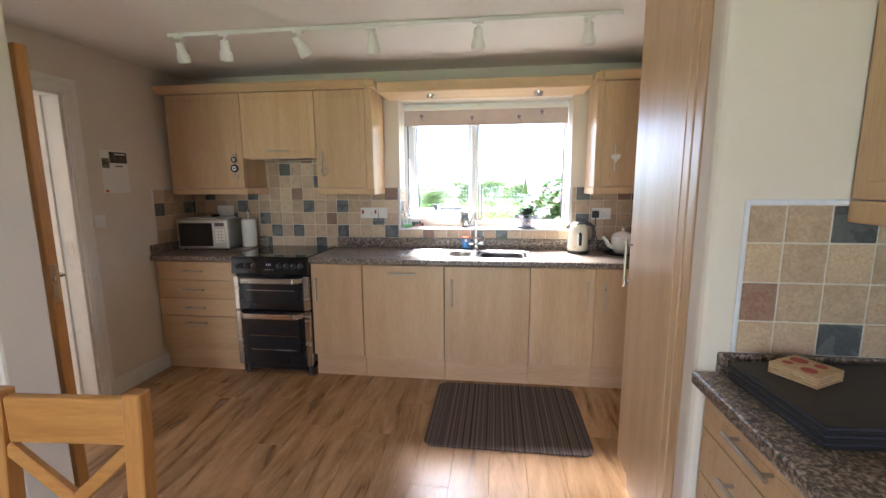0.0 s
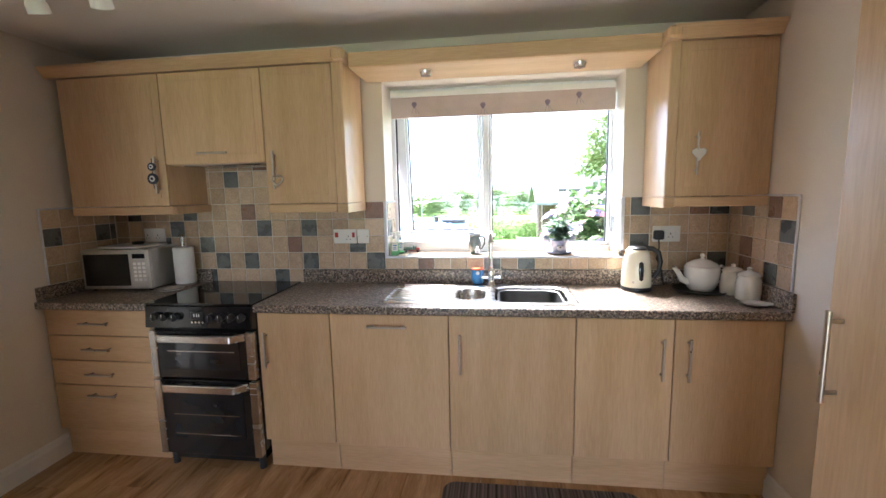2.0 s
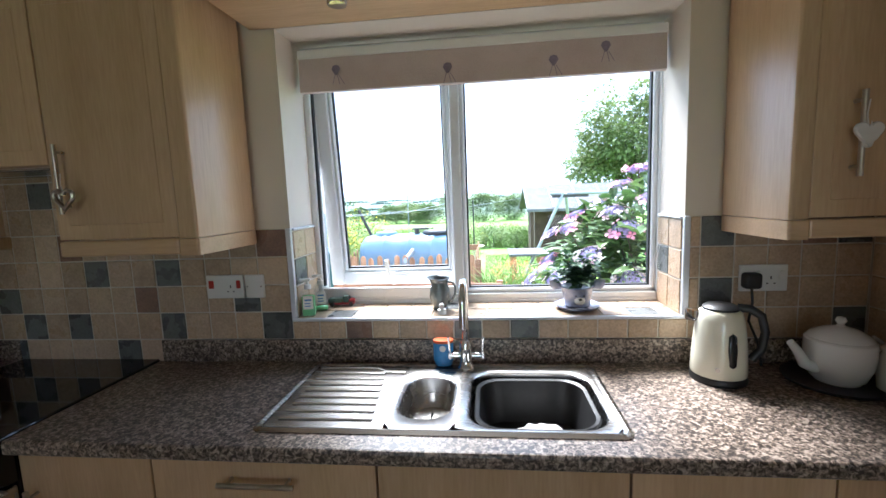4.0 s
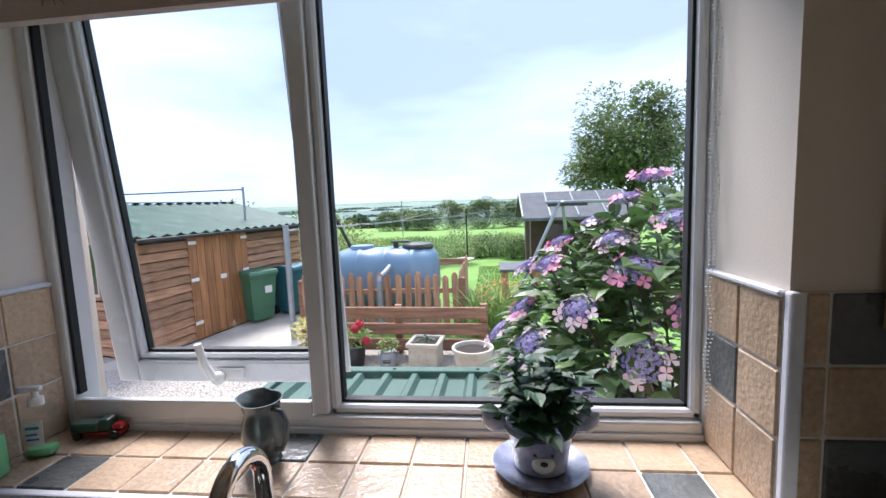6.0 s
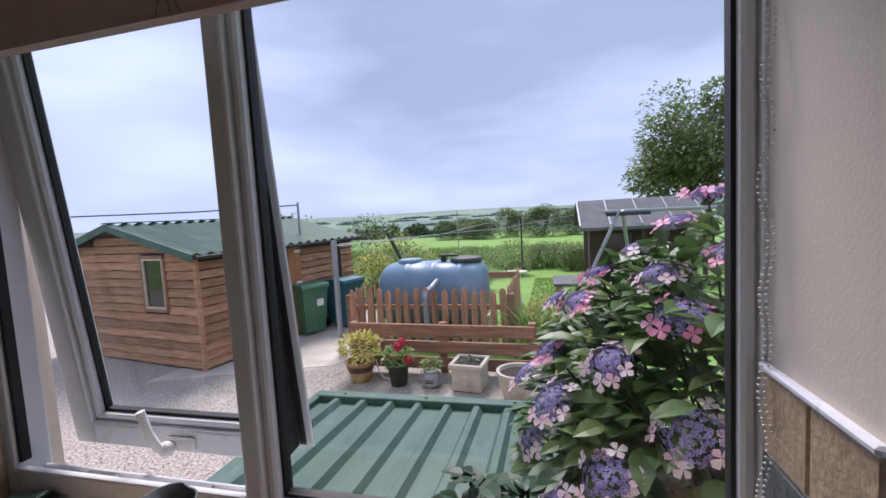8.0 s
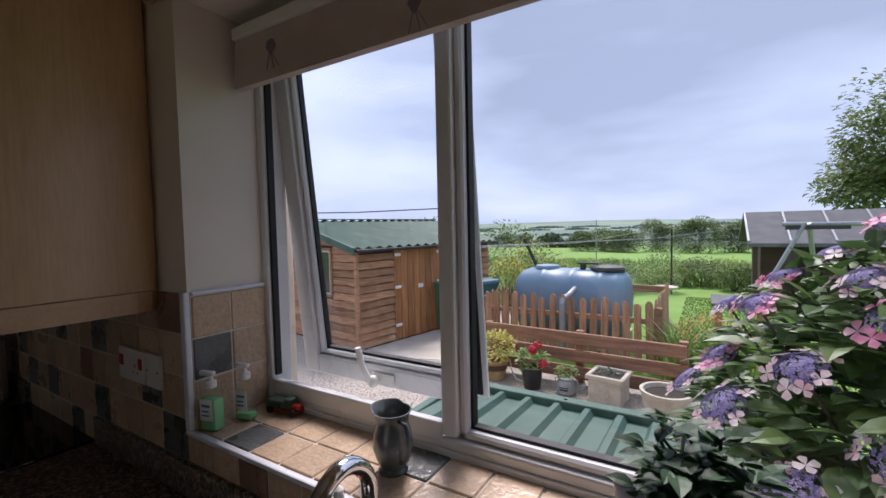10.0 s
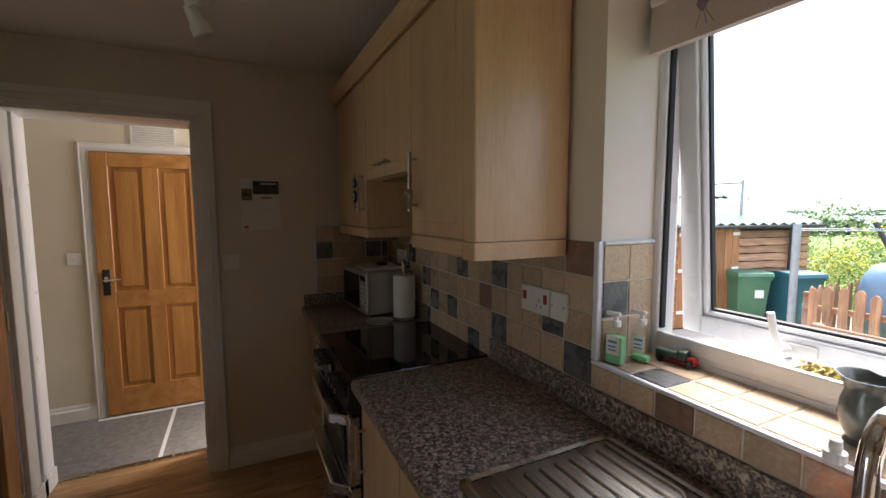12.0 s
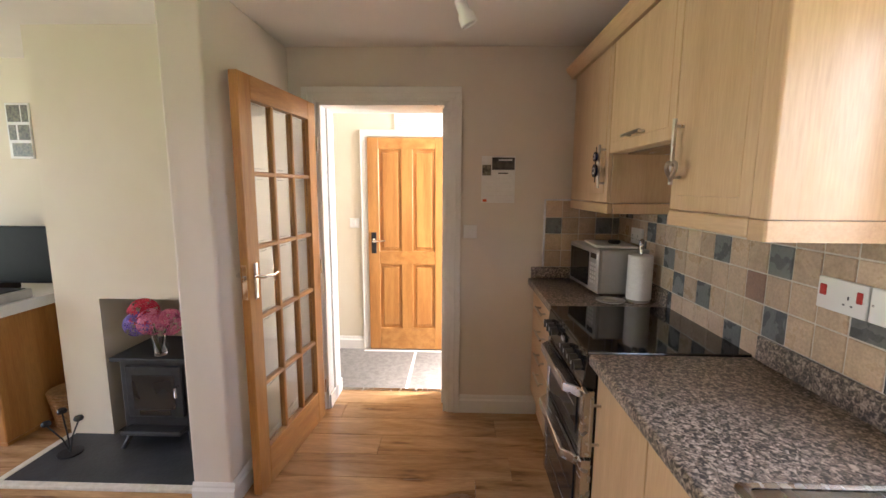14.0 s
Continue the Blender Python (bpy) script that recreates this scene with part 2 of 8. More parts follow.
# ---- builders ----
class B:
    """A bmesh with a few shapes to add."""

    def __init__(self):
        self.bm = bmesh.new()

    def box(self, x0, x1, y0, y1, z0, z1, bev=0.0, seg=1, m=None):
        r = bmesh.ops.create_cube(self.bm, size=1.0)["verts"]
        t = Matrix.Translation(((x0 + x1) / 2, (y0 + y1) / 2, (z0 + z1) / 2)) @ Matrix.Diagonal((abs(x1 - x0), abs(y1 - y0), abs(z1 - z0), 1))
        bmesh.ops.transform(self.bm, matrix=(m or Matrix()) @ t, verts=r)
        if bev:
            bmesh.ops.bevel(self.bm, geom=list({e for v in r for e in v.link_edges}), offset=bev, segments=seg, affect="EDGES", profile=0.5)
        return self

    def cyl(self, p0, p1, r, seg=16, r2=None, cap=True):
        p0, p1 = Vector(p0), Vector(p1)
        d = p1 - p0
        q = d.to_track_quat("Z", "Y").to_matrix().to_4x4()
        bmesh.ops.create_cone(self.bm, cap_ends=cap, segments=seg, radius1=r, radius2=r if r2 is None else r2, depth=d.length, matrix=Matrix.Translation((p0 + p1) / 2) @ q)
        return self

    def lathe(self, prof, c=(0, 0, 0), seg=24, m=None):
        rings = []
        for r, z in prof:
            rings.append([self.bm.verts.new((m or Matrix()) @ Vector((c[0] + max(r, 1e-4) * math.cos(2 * math.pi * k / seg), c[1] + max(r, 1e-4) * math.sin(2 * math.pi * k / seg), c[2] + z))) for k in range(seg)])
        for a, b in zip(rings, rings[1:]):
            for k in range(seg):
                self.bm.faces.new((a[k], a[(k + 1) % seg], b[(k + 1) % seg], b[k]))
        if prof[0][0] > 1e-3:
            self.bm.faces.new(list(reversed(rings[0])))
        if prof[-1][0] > 1e-3:
            self.bm.faces.new(rings[-1])
        return self

    def tube(self, pts, r, seg=8, taper=None):
        pts = [Vector(p) for p in pts]
        rings = []
        for k, p in enumerate(pts):
            d = (pts[min(k + 1, len(pts) - 1)] - pts[max(k - 1, 0)]).normalized()
            q = d.to_track_quat("Z", "Y").to_matrix()
            rr = r if taper is None else r + (taper - r) * k / (len(pts) - 1)
            rings.append([self.bm.verts.new(p + q @ Vector((rr * math.cos(2 * math.pi * s / seg), rr * math.sin(2 * math.pi * s / seg), 0))) for s in range(seg)])
        for a, b in zip(rings, rings[1:]):
            best = min(range(seg), key=lambda o: sum((a[s].co - b[(s + o) % seg].co).length for s in range(seg)))
            for s in range(seg):
                self.bm.faces.new((a[s], a[(s + 1) % seg], b[(s + 1 + best) % seg], b[(s + best) % seg]))
        self.bm.faces.new(list(reversed(rings[0])))
        self.bm.faces.new(rings[-1])
        return self

    def prism(self, poly, a0, a1, axis="z", bev=0.0):
        """A polygon pushed along an axis. poly in the other two axes, in x, y, z order."""
        def put(u, v, w):
            return {"x": (w, u, v), "y": (u, w, v), "z": (u, v, w)}[axis]
        lo = [self.bm.verts.new(put(u, v, a0)) for u, v in poly]
        hi = [self.bm.verts.new(put(u, v, a1)) for u, v in poly]
        faces = [self.bm.faces.new(lo), self.bm.faces.new(hi)]
        for k in range(len(poly)):
            faces.append(self.bm.faces.new((lo[k], lo[(k + 1) % len(poly)], hi[(k + 1) % len(poly)], hi[k])))
        if bev:
            bmesh.ops.bevel(self.bm, geom=list({e for f in faces for e in f.edges}), offset=bev, segments=1, affect="EDGES", profile=0.5)
        return self

    def ball(self, c, r, sub=2, scale=(1, 1, 1)):
        v = bmesh.ops.create_icosphere(self.bm, subdivisions=sub, radius=r)["verts"]
        bmesh.ops.transform(self.bm, matrix=Matrix.Translation(c) @ Matrix.Diagonal((*scale, 1)), verts=v)
        return self

    def mesh(self, name, mat, smooth=False):
        bmesh.ops.recalc_face_normals(self.bm, faces=self.bm.faces)
        me = bpy.data.meshes.new(name)
        self.bm.to_mesh(me)
        self.bm.free()
        if smooth:
            me.shade_smooth()
            me.set_sharp_from_angle(angle=radians(38))
        me.materials.append(mat)
        return me


def thing(name, m, label, category, group="", kind=""):
    ob = new(name)
    ob.matrix_world = m if isinstance(m, Matrix) else Matrix.Translation(m)
    ob.empty_display_size = 0.1
    return tagged(ob, label, category, group, kind)


def part(name, b, mat, parent, label="", smooth=False):
    ob = new(name, b.mesh(name, mat, smooth))
    ob.parent = parent
    if label:
        ob["label"] = label
    return ob


def solid(name, b, mat, label, category, kind="structure", smooth=False, group=""):
    return tagged(new(name, b.mesh(name, mat, smooth)), label, category, group, kind)


def child(name, me, parent, m):
    ob = new(name, me)
    ob.parent = parent
    ob.matrix_local = m
    return ob


# ---- the house: walls, floor, ceiling ----
XL, XR, YW, CEIL, WT = -2.67, 1.117, 3.45, 2.285, 0.87
FL, XH, XHW = -0.058, -2.95, -3.78  # floor level, hall side of the west wall, far wall of the hall
WIN_L, WIN_R, WIN_B, WIN_T = -0.825, 0.541, 1.03, 2.062
OUT = 3.76

w = B()
w.box(-3.0, WIN_L, YW, OUT, -0.6, 2.7).box(WIN_R, 4.0, YW, OUT, -0.6, 2.7).box(WIN_L, WIN_R, YW, 3.70, -0.6, WIN_B - 0.012).box(WIN_L, WIN_R, 3.70, OUT, -0.6, 0.93).box(WIN_L, WIN_R, YW, OUT, WIN_T, 2.7)
wall_north = solid("wall_north", w, M_WALL, "cream painted kitchen wall with the window opening", "wall")
# west wall with the doorway to the hall
DY0, DY1, DZ = 1.545, 2.362, 1.965
w = B()
w.box(XH, XL, 1.376, DY0, FL, CEIL).box(XH, XL, DY1, YW, FL, CEIL).box(XH, XL, DY0, DY1, DZ, CEIL)
wall_west = solid("wall_west", w, M_WALL, "cream painted wall with the doorway to the hall", "wall")
# stub wall between kitchen and lounge, chimney breast with its fireplace, recess
w = B().box(XH, -1.76, 1.19, 1.375, FL, CEIL, 0.012, 2)
solid("wall_stub", w, M_WALL, "cream painted end of the wall beside the glazed door", "wall")
w = B()
w.box(XH, -2.29, 0.102, 0.364, FL, CEIL).box(XH, -2.29, 0.364, 1.189, 0.80, CEIL).box(XH, -2.79, 0.364, 1.189, FL, 0.80)
solid("chimney_breast", w, M_WALL_PALE, "cream chimney breast with a square fireplace opening", "wall")
w = B().box(-3.0, -2.87, -3.6, 0.102, FL, CEIL)
solid("wall_recess", w, M_WALL_PALE, "cream wall of the recess beside the chimney breast", "wall")
w = B().box(XR, 1.40, 1.2, YW, FL, CEIL).box(1.21, 1.40, -3.6, 1.2, FL, CEIL)
wall_east = solid("wall_east", w, M_WALL, "cream painted wall behind the cabinets", "wall")
w = B().box(0.548, 1.21, 1.222, 1.325, FL, CEIL, 0.03, 4)
wall_partition = solid("wall_partition", w, M_WALL, "short cream partition with a rounded end beside the tall cabinet", "wall")
w = B()
# unseen wall; its opening is added so that light enters the room
w.box(-3.0, -1.45, -3.75, -3.6, FL, CEIL).box(0.05, 1.4, -3.75, -3.6, FL, CEIL).box(-1.45, 0.05, -3.75, -3.6, 2.05, CEIL)
solid("wall_south", w, M_WALL_PALE, "unseen cream wall with an opening added to let light in", "wall")
# hall
w = B()
# north end keeps an added, unseen opening for the hall's area lamp
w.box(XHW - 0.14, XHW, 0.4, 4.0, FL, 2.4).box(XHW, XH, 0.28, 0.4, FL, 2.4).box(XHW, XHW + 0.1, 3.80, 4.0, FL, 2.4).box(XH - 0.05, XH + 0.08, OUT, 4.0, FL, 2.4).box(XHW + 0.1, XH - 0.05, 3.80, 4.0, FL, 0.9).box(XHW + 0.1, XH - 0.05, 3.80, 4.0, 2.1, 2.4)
solid("wall_hall", w, M_WALL_PALE, "pale yellow walls of the hall", "wall")
w = B().box(XHW - 0.14, -3.002, 0.3, 4.0, CEIL, CEIL + 0.1)
solid("ceiling_hall", w, M_CEIL, "white ceiling of the hall", "ceiling")
w = B().box(-3.0, 1.4, -3.75, YW + 0.02, CEIL, CEIL + 0.12)
solid("ceiling", w, M_CEIL, "matt white plaster ceiling", "ceiling")
w = B().box(-3.0, 1.4, -3.75, OUT - 0.02, FL - 0.12, FL - 0.016).box(XHW - 0.14, -3.0, 0.3, 4.0, FL - 0.12, FL - 0.006)
solid("subfloor", w, M_GROUT, "subfloor under the boards", "floor")

# skirting and architraves
def skirting(name, b, label="white moulded skirting board"):
    return solid(name, b, M_TRIM, label, "skirting")


def skirt_profile(t):
    return [(u, FL + v) for u, v in ((0, 0), (t, 0), (t, 0.085), (t * 0.55, 0.098), (t * 0.55, 0.108), (t * 0.2, 0.122), (0, 0.122))]


skirting("baseboard", B().prism([(XL + u, v) for u, v in skirt_profile(0.018)], DY1 + 0.088, 2.96, "y"))
skirting("baseboard_stub", B().prism([(1.375 + u, v) for u, v in skirt_profile(0.018)], XL, -1.76, "x").prism([(-1.76 + u, v) for u, v in skirt_profile(0.018)], 1.19, 1.393, "y"))
skirting("baseboard_east", B().prism([(XR - u, v) for u, v in skirt_profile(0.018)], 1.93, 2.96, "y"))
skirting("baseboard_hall", B().prism([(XHW + u, v) for u, v in skirt_profile(0.018)], 0.4, 1.57, "y").prism([(XHW + u, v) for u, v in skirt_profile(0.018)], 2.40, 3.8, "y"))
skirting("baseboard_reveal", B().box(XH + 0.002, XL, DY0 + 0.023, DY0 + 0.036, FL, FL + 0.1, 0.004))


def architrave(b, x, s, y0, y1, zt, wdt=0.085):
    """A moulded frame on a wall at x, proud towards s."""
    for k, (a, t) in enumerate(((0, 0.014), (0.016, 0.019), (0.048, 0.024))):
        c = wdt
        xa, xb = sorted((x, x + s * t))
        b.box(xa, xb, y0 - c, y0 - a, FL, zt + a, 0.003).box(xa, xb, y1 + a, y1 + c, FL, zt + a, 0.003).box(xa, xb, y0 - c, y1 + c, zt + a, zt + c, 0.003)
    return b


b = architrave(B(), XL, 1, DY0, DY1, DZ)
b.box(XH - 0.004, XL + 0.004, DY0, DY0 + 0.022, FL, DZ, 0.002).box(XH - 0.004, XL + 0.004, DY1 - 0.022, DY1, FL, DZ, 0.002).box(XH - 0.004, XL + 0.004, DY0, DY1, DZ - 0.022, DZ, 0.002)
b.box(-2.82, -2.78, DY1 - 0.036, DY1 - 0.02, FL, DZ - 0.02, 0.002).box(-2.82, -2.78, DY0 + 0.02, DY0 + 0.036, FL, DZ - 0.02, 0.002)
door_frame = solid("trim_doorway", b, M_TRIM, "white moulded door frame and architrave", "door frame")
part("strike_plate", B().box(XL - 0.06, XL - 0.03, DY1 - 0.026, DY1 - 0.0235, 0.97, 1.05, 0.001), M_CHROME, door_frame)
solid("trim_hall_doorway", architrave(B(), XHW, 1, 1.628, 2.338, 1.882, 0.06), M_TRIM, "white moulded frame of the hall door", "door frame")

# ---- doors ----
def lever_handle(parent, x, y, z, side, flip=1):
    """Backplate and lever on the face that looks along side * y."""
    h = part("door_handle", B().box(x - 0.019, x + 0.019, y, y + side * 0.008, z - 0.085, z + 0.085, 0.004, 2).cyl((x, y, z + 0.02), (x, y + side * 0.05, z + 0.02), 0.009).tube([(x, y + side * 0.048, z + 0.02), (x + flip * 0.03, y + side * 0.052, z + 0.022), (x + flip * 0.07, y + side * 0.052, z + 0.015), (x + flip * 0.11, y + side * 0.05, z + 0.022)], 0.008, 10, 0.006), M_CHROME, parent, "chrome lever handle on a long plate", True)
    return h


def glazed_door():
    """Fifteen-pane oak door; hinge at the origin, leaf along +x."""
    wd, ht, t = 0.765, 1.985, 0.042
    d = thing("glazed_door", pose(-2.582, 1.564, FL + 0.008, 0, 0, -6.0), "open honey oak door with fifteen bevelled glass panes", "door")
    st, top, bot = 0.095, 0.105, 0.20
    part("stile", B().box(0, st, -t, 0, 0, ht, 0.003), M_OAK, d)
    part("stile", B().box(wd - st, wd, -t, 0, 0, ht, 0.003), M_OAK, d)
    part("rail", B().box(st, wd - st, -t, 0, ht - top, ht, 0.002), M_OAK_X, d)
    part("rail", B().box(st, wd - st, -t, 0, 0, bot, 0.002), M_OAK_X, d)
    w3, h5, bar = (wd - 2 * st - 2 * 0.022) / 3, (ht - top - bot - 4 * 0.022) / 5, 0.022
    for i in range(2):
        x = st + (i + 1) * w3 + i * bar
        part("glazing_bar", B().box(x, x + bar, -t + 0.004, -0.004, bot, ht - top, 0.005), M_OAK, d)
    for j in range(4):
        z = bot + (j + 1) * h5 + j * bar
        part("glazing_bar", B().box(st, wd - st, -t + 0.005, -0.005, z, z + bar, 0.005), M_OAK_X, d)
    for i in range(3):
        for j in range(5):
            x, z = st + i * (w3 + bar), bot + j * (h5 + bar)
            p = part("pane", B().box(x, x + w3, -t / 2 - 0.002, -t / 2 + 0.002, z, z + h5), M_PANE, d)
            p.visible_shadow = False
            part("bevel_strip", B().box(x + 0.012, x + 0.016, -t / 2 + 0.002, -t / 2 + 0.0035, z + 0.012, z + h5 - 0.012).box(x + w3 - 0.016, x + w3 - 0.012, -t / 2 + 0.002, -t / 2 + 0.0035, z + 0.012, z + h5 - 0.012).box(x + 0.012, x + w3 - 0.012, -t / 2 + 0.002, -t / 2 + 0.0035, z + 0.012, z + 0.016).box(x + 0.012, x + w3 - 0.012, -t / 2 + 0.002, -t / 2 + 0.0035, z + h5 - 0.016, z + h5 - 0.012), M_GLASS, p)
    lever_handle(d, wd - 0.052, 0, 1.06, 1, -1)
    lever_handle(d, wd - 0.052, -t, 1.06, -1, -1)
    part("latch_plate", B().box(wd, wd + 0.002, -t / 2 - 0.012, -t / 2 + 0.012, 0.98, 1.14, 0.0008).box(wd, wd + 0.012, -t / 2 - 0.006, -t / 2 + 0.006, 1.07, 1.09, 0.002), M_CHROME, d)
    for z in (0.2, 1.0, 1.75):
        part("hinge", B().cyl((-0.006, 0.004, z - 0.045), (-0.006, 0.004, z + 0.045), 0.006, 10), M_CHROME, d)
    return d


glazed_door()


def hall_door():
    d = thing("panelled_door", pose(XHW + 0.005, 1.632, FL + 0.012, 0, 0, 90), "closed honey oak four-panel door in the hall", "door")
    wd, ht, t, st = 0.70, 1.92, 0.04, 0.10
    for x in (0, wd - st):
        part("stile", B().box(x, x + st, -0.01, t - 0.01, 0, ht, 0.003), M_OAK, d)
    part("muntin", B().box(wd / 2 - 0.05, wd / 2 + 0.05, -0.01, t - 0.012, 0, ht, 0.002), M_OAK, d)
    for z0, z1 in ((0, 0.2), (0.80, 0.92), (ht - 0.10, ht)):
        part("rail", B().box(st, wd - st, -0.01, t - 0.011, z0, z1, 0.003), M_OAK_X, d)
    for x0, x1 in ((st, wd / 2 - 0.05), (wd / 2 + 0.05, wd - st)):
        for z0, z1 in ((0.2, 0.80), (0.92, ht - 0.10)):
            part("panel", B().box(x0, x1, 0, 0.008, z0, z1).box(x0 + 0.03, x1 - 0.03, 0, -0.0, z0, z1).box(x0 + 0.028, x1 - 0.028, 0.0, 0.02, z0 + 0.028, z1 - 0.028, 0.009, 2), M_OAK, d)
    return d


hd = hall_door()
for ob_ in list(hd.children):
    ob_.matrix_local = Matrix.Diagonal((1, -1, 1, 1))
h_ = part("door_handle", B().box(0.038, 0.062, -0.04, -0.03, 0.995, 1.035, 0.004).tube([(0.05, -0.035, 1.015), (0.05, -0.08, 1.015), (0.09, -0.085, 1.015), (0.16, -0.08, 1.02)], 0.009, 8), M_CHROME, hd, "chrome lever handle on a dark plate")
part("handle_plate", B().box(0.028, 0.072, -0.036, -0.029, 0.90, 1.09, 0.003), M_BLACK, hd)

v = thing("wall_vent", pose(XHW, 2.015, 1.945), "white louvred ventilation grille above the hall door", "vent")
part("frame", B().box(0, 0.012, -0.14, -0.125, 0, 0.17).box(0, 0.012, 0.125, 0.14, 0, 0.17).box(0, 0.012, -0.125, 0.125, 0, 0.014).box(0, 0.012, -0.125, 0.125, 0.156, 0.17), M_PLASTIC_W, v)
part("backing", B().box(0.001, 0.003, -0.125, 0.125, 0.014, 0.156), M_GROUT, v)
for k in range(8):
    part("slat", B().box(0.002, 0.012, -0.125, 0.125, 0.02 + 0.017 * k, 0.029 + 0.017 * k, 0.002), M_PLASTIC_W, v)


def switch_plate(m, label):
    s = thing("light_switch", m, label, "switch")
    part("plate", B().box(-0.043, 0.043, -0.009, 0, -0.043, 0.043, 0.003, 2), M_PLASTIC_W, s)
    part("rocker", B().box(-0.012, 0.012, -0.013, -0.008, -0.017, 0.017, 0.002), M_PLASTIC_W, s)


switch_plate(pose(XL, 2.508, 1.167, 0, 0, 90), "white plastic light switch beside the doorway")
switch_plate(pose(XHW, 1.503, 1.124, 0, 0, 90), "white plastic light switch in the hall")

# ---- cabinets: every unit a thing, fronts look along -y in its own frame ----
def bar_handle(parent, p, length, axis="z"):
    x, y, z = p
    d = Vector((0, 0, 1)) if axis == "z" else Vector((1, 0, 0))
    c = Vector((x, y - 0.03, z))
    b = B().cyl(c - d * length / 2, c + d * length / 2, 0.0065, 12)
    for s in (-1, 1):
        q = c + d * s * (length / 2 - 0.022)
        b.cyl(q, q + Vector((0, 0.03, 0)), 0.005, 10)
    return part("handle", b, M_NICKEL, parent, "satin nickel bar handle", True)


def front(parent, x0, x1, z0, z1, name="door", handle=None, level=False, panel=True):
    """A front 18 mm thick from y = 0, with a shallow routed border."""
    m = M_MAPLE_H if level else M_MAPLE
    b = B().box(x0 + 0.0015, x1 - 0.0015, 0, 0.018, z0 + 0.0015, z1 - 0.0015, 0.0025, 2)
    if panel:
        k = 0.045
        b.box(x0 + k, x1 - k, -0.0022, 0.004, z0 + k, z1 - k, 0.0018)
    d = part(name, b, m, parent)
    if handle:
        bar_handle(d, *handle)
    return d


def carcass(parent, x0, x1, y0, y1, z0, z1):
    return part("body", B().box(x0, x1, y0, y1, z0, z1, 0.001), M_MAPLE, parent)


FY = 2.92
PL, DB, DT = 0.115, 0.118, 0.822


def base_unit(x0, x1, label, handle=None, drawers=None, group="base cabinets under the window", top=0.828):
    u = thing("base_cabinet", (x0, FY, 0), label, "cabinet", group)
    wd = x1 - x0
    carcass(u, 0.0005, wd - 0.0005, 0.019, YW - FY - 0.004, DB, top)
    if drawers:
        for z0, z1 in drawers:
            front(u, 0, wd, z0, z1, "drawer", ((wd / 2 + 0.0, 0, (z0 + z1) / 2 + (0.0 if z1 - z0 < 0.2 else 0.085)), 0.17, "x"), True, False)
    else:
        front(u, 0, wd, DB, DT, "door", handle, False, False)
    part("plinth", B().box(0, wd, 0.045, 0.06, FL, DB - 0.003, 0.001), M_MAPLE_H, u)
    return u


base_unit(-2.655, -2.012, "maple drawer cabinet with four drawers and bar handles", None, [(0.677, 0.822), (0.532, 0.675), (0.389, 0.530), (DB, 0.387)])
base_unit(-1.395, -1.004, "narrow maple base cabinet beside the cooker", ((0.045, 0, 0.63), 0.19, "z"))
base_unit(-1.002, -0.398, "maple door panel of the built-in dishwasher", ((0.30, 0, 0.765), 0.20, "x"))
base_unit(-0.396, 0.208, "maple sink cabinet with one door", ((0.055, 0, 0.635), 0.20, "z"), top=0.69)
base_unit(0.210, 0.648, "maple base cabinet under the window", ((0.385, 0, 0.635), 0.20, "z"))
base_unit(0.650, 1.113, "maple corner base cabinet beside the tall cabinet", ((0.06, 0, 0.635), 0.20, "z"))


def worktop(name, boxes, label):
    b = B()
    for q in boxes:
        b.box(*q, 0.006 if len(boxes) == 1 else 0.0, 3)
    return tagged(new(name, b.mesh(name, M_WORKTOP, True)), label, "worktop")


# worktop with a hole for the sink
SX0, SX1, SY0, SY1 = -0.745, 0.235, 2.955, 3.405
def ring_worktop():
    """One slab with a rectangular hole, its front edge rounded."""
    b = B()
    xs, ys = (-1.392, SX0 + 0.02, SX1 - 0.02, 1.113), (2.885, SY0 + 0.02, SY1 - 0.02, YW - 0.001)
    top = {}
    for i, x in enumerate(xs):
        for j, y in enumerate(ys):
            top[i, j] = b.bm.verts.new((x, y, WT))
    faces = [b.bm.faces.new((top[i, j], top[i + 1, j], top[i + 1, j + 1], top[i, j + 1])) for i in range(3) for j in range(3) if (i, j) != (1, 1)]
    ex = bmesh.ops.extrude_face_region(b.bm, geom=faces)
    bmesh.ops.translate(b.bm, vec=(0, 0, -0.04), verts=[g for g in ex["geom"] if isinstance(g, bmesh.types.BMVert)])
    edges = [e for e in b.bm.edges if all(abs(v.co.y - 2.885) < 1e-4 for v in e.verts) and abs(e.verts[0].co.z - e.verts[1].co.z) < 1e-5]
    bmesh.ops.bevel(b.bm, geom=edges, offset=0.009, segments=3, affect="EDGES", profile=0.5)
    return tagged(new("worktop", b.mesh("worktop", M_WORKTOP)), "dark mottled stone-effect worktop around the sink", "worktop")


ring_worktop()
worktop("worktop", [(XL + 0.002, -2.0, 2.885, YW, 0.83, WT)], "short dark mottled stone-effect worktop under the microwave")
for q, lb in (((-1.374, 1.113, YW - 0.016, YW - 0.001, WT, 0.955), "dark stone-effect upstand under the window"), ((XL + 0.002, -2.0, YW - 0.016, YW - 0.001, WT, 0.955), "dark stone-effect upstand behind the microwave"), ((XL + 0.001, XL + 0.016, 2.90, YW - 0.017, WT, 0.945), "dark stone-effect upstand on the side wall"), ((1.10, 1.1165, 2.875, YW - 0.017, WT, 0.955), "dark stone-effect upstand in the corner")):
    tagged(new("upstand", B().box(*q, 0.004, 2).mesh("upstand", M_WORKTOP, True)), lb, "upstand")


# wall units
UY, UB, UT = 3.118, 1.375, 2.092


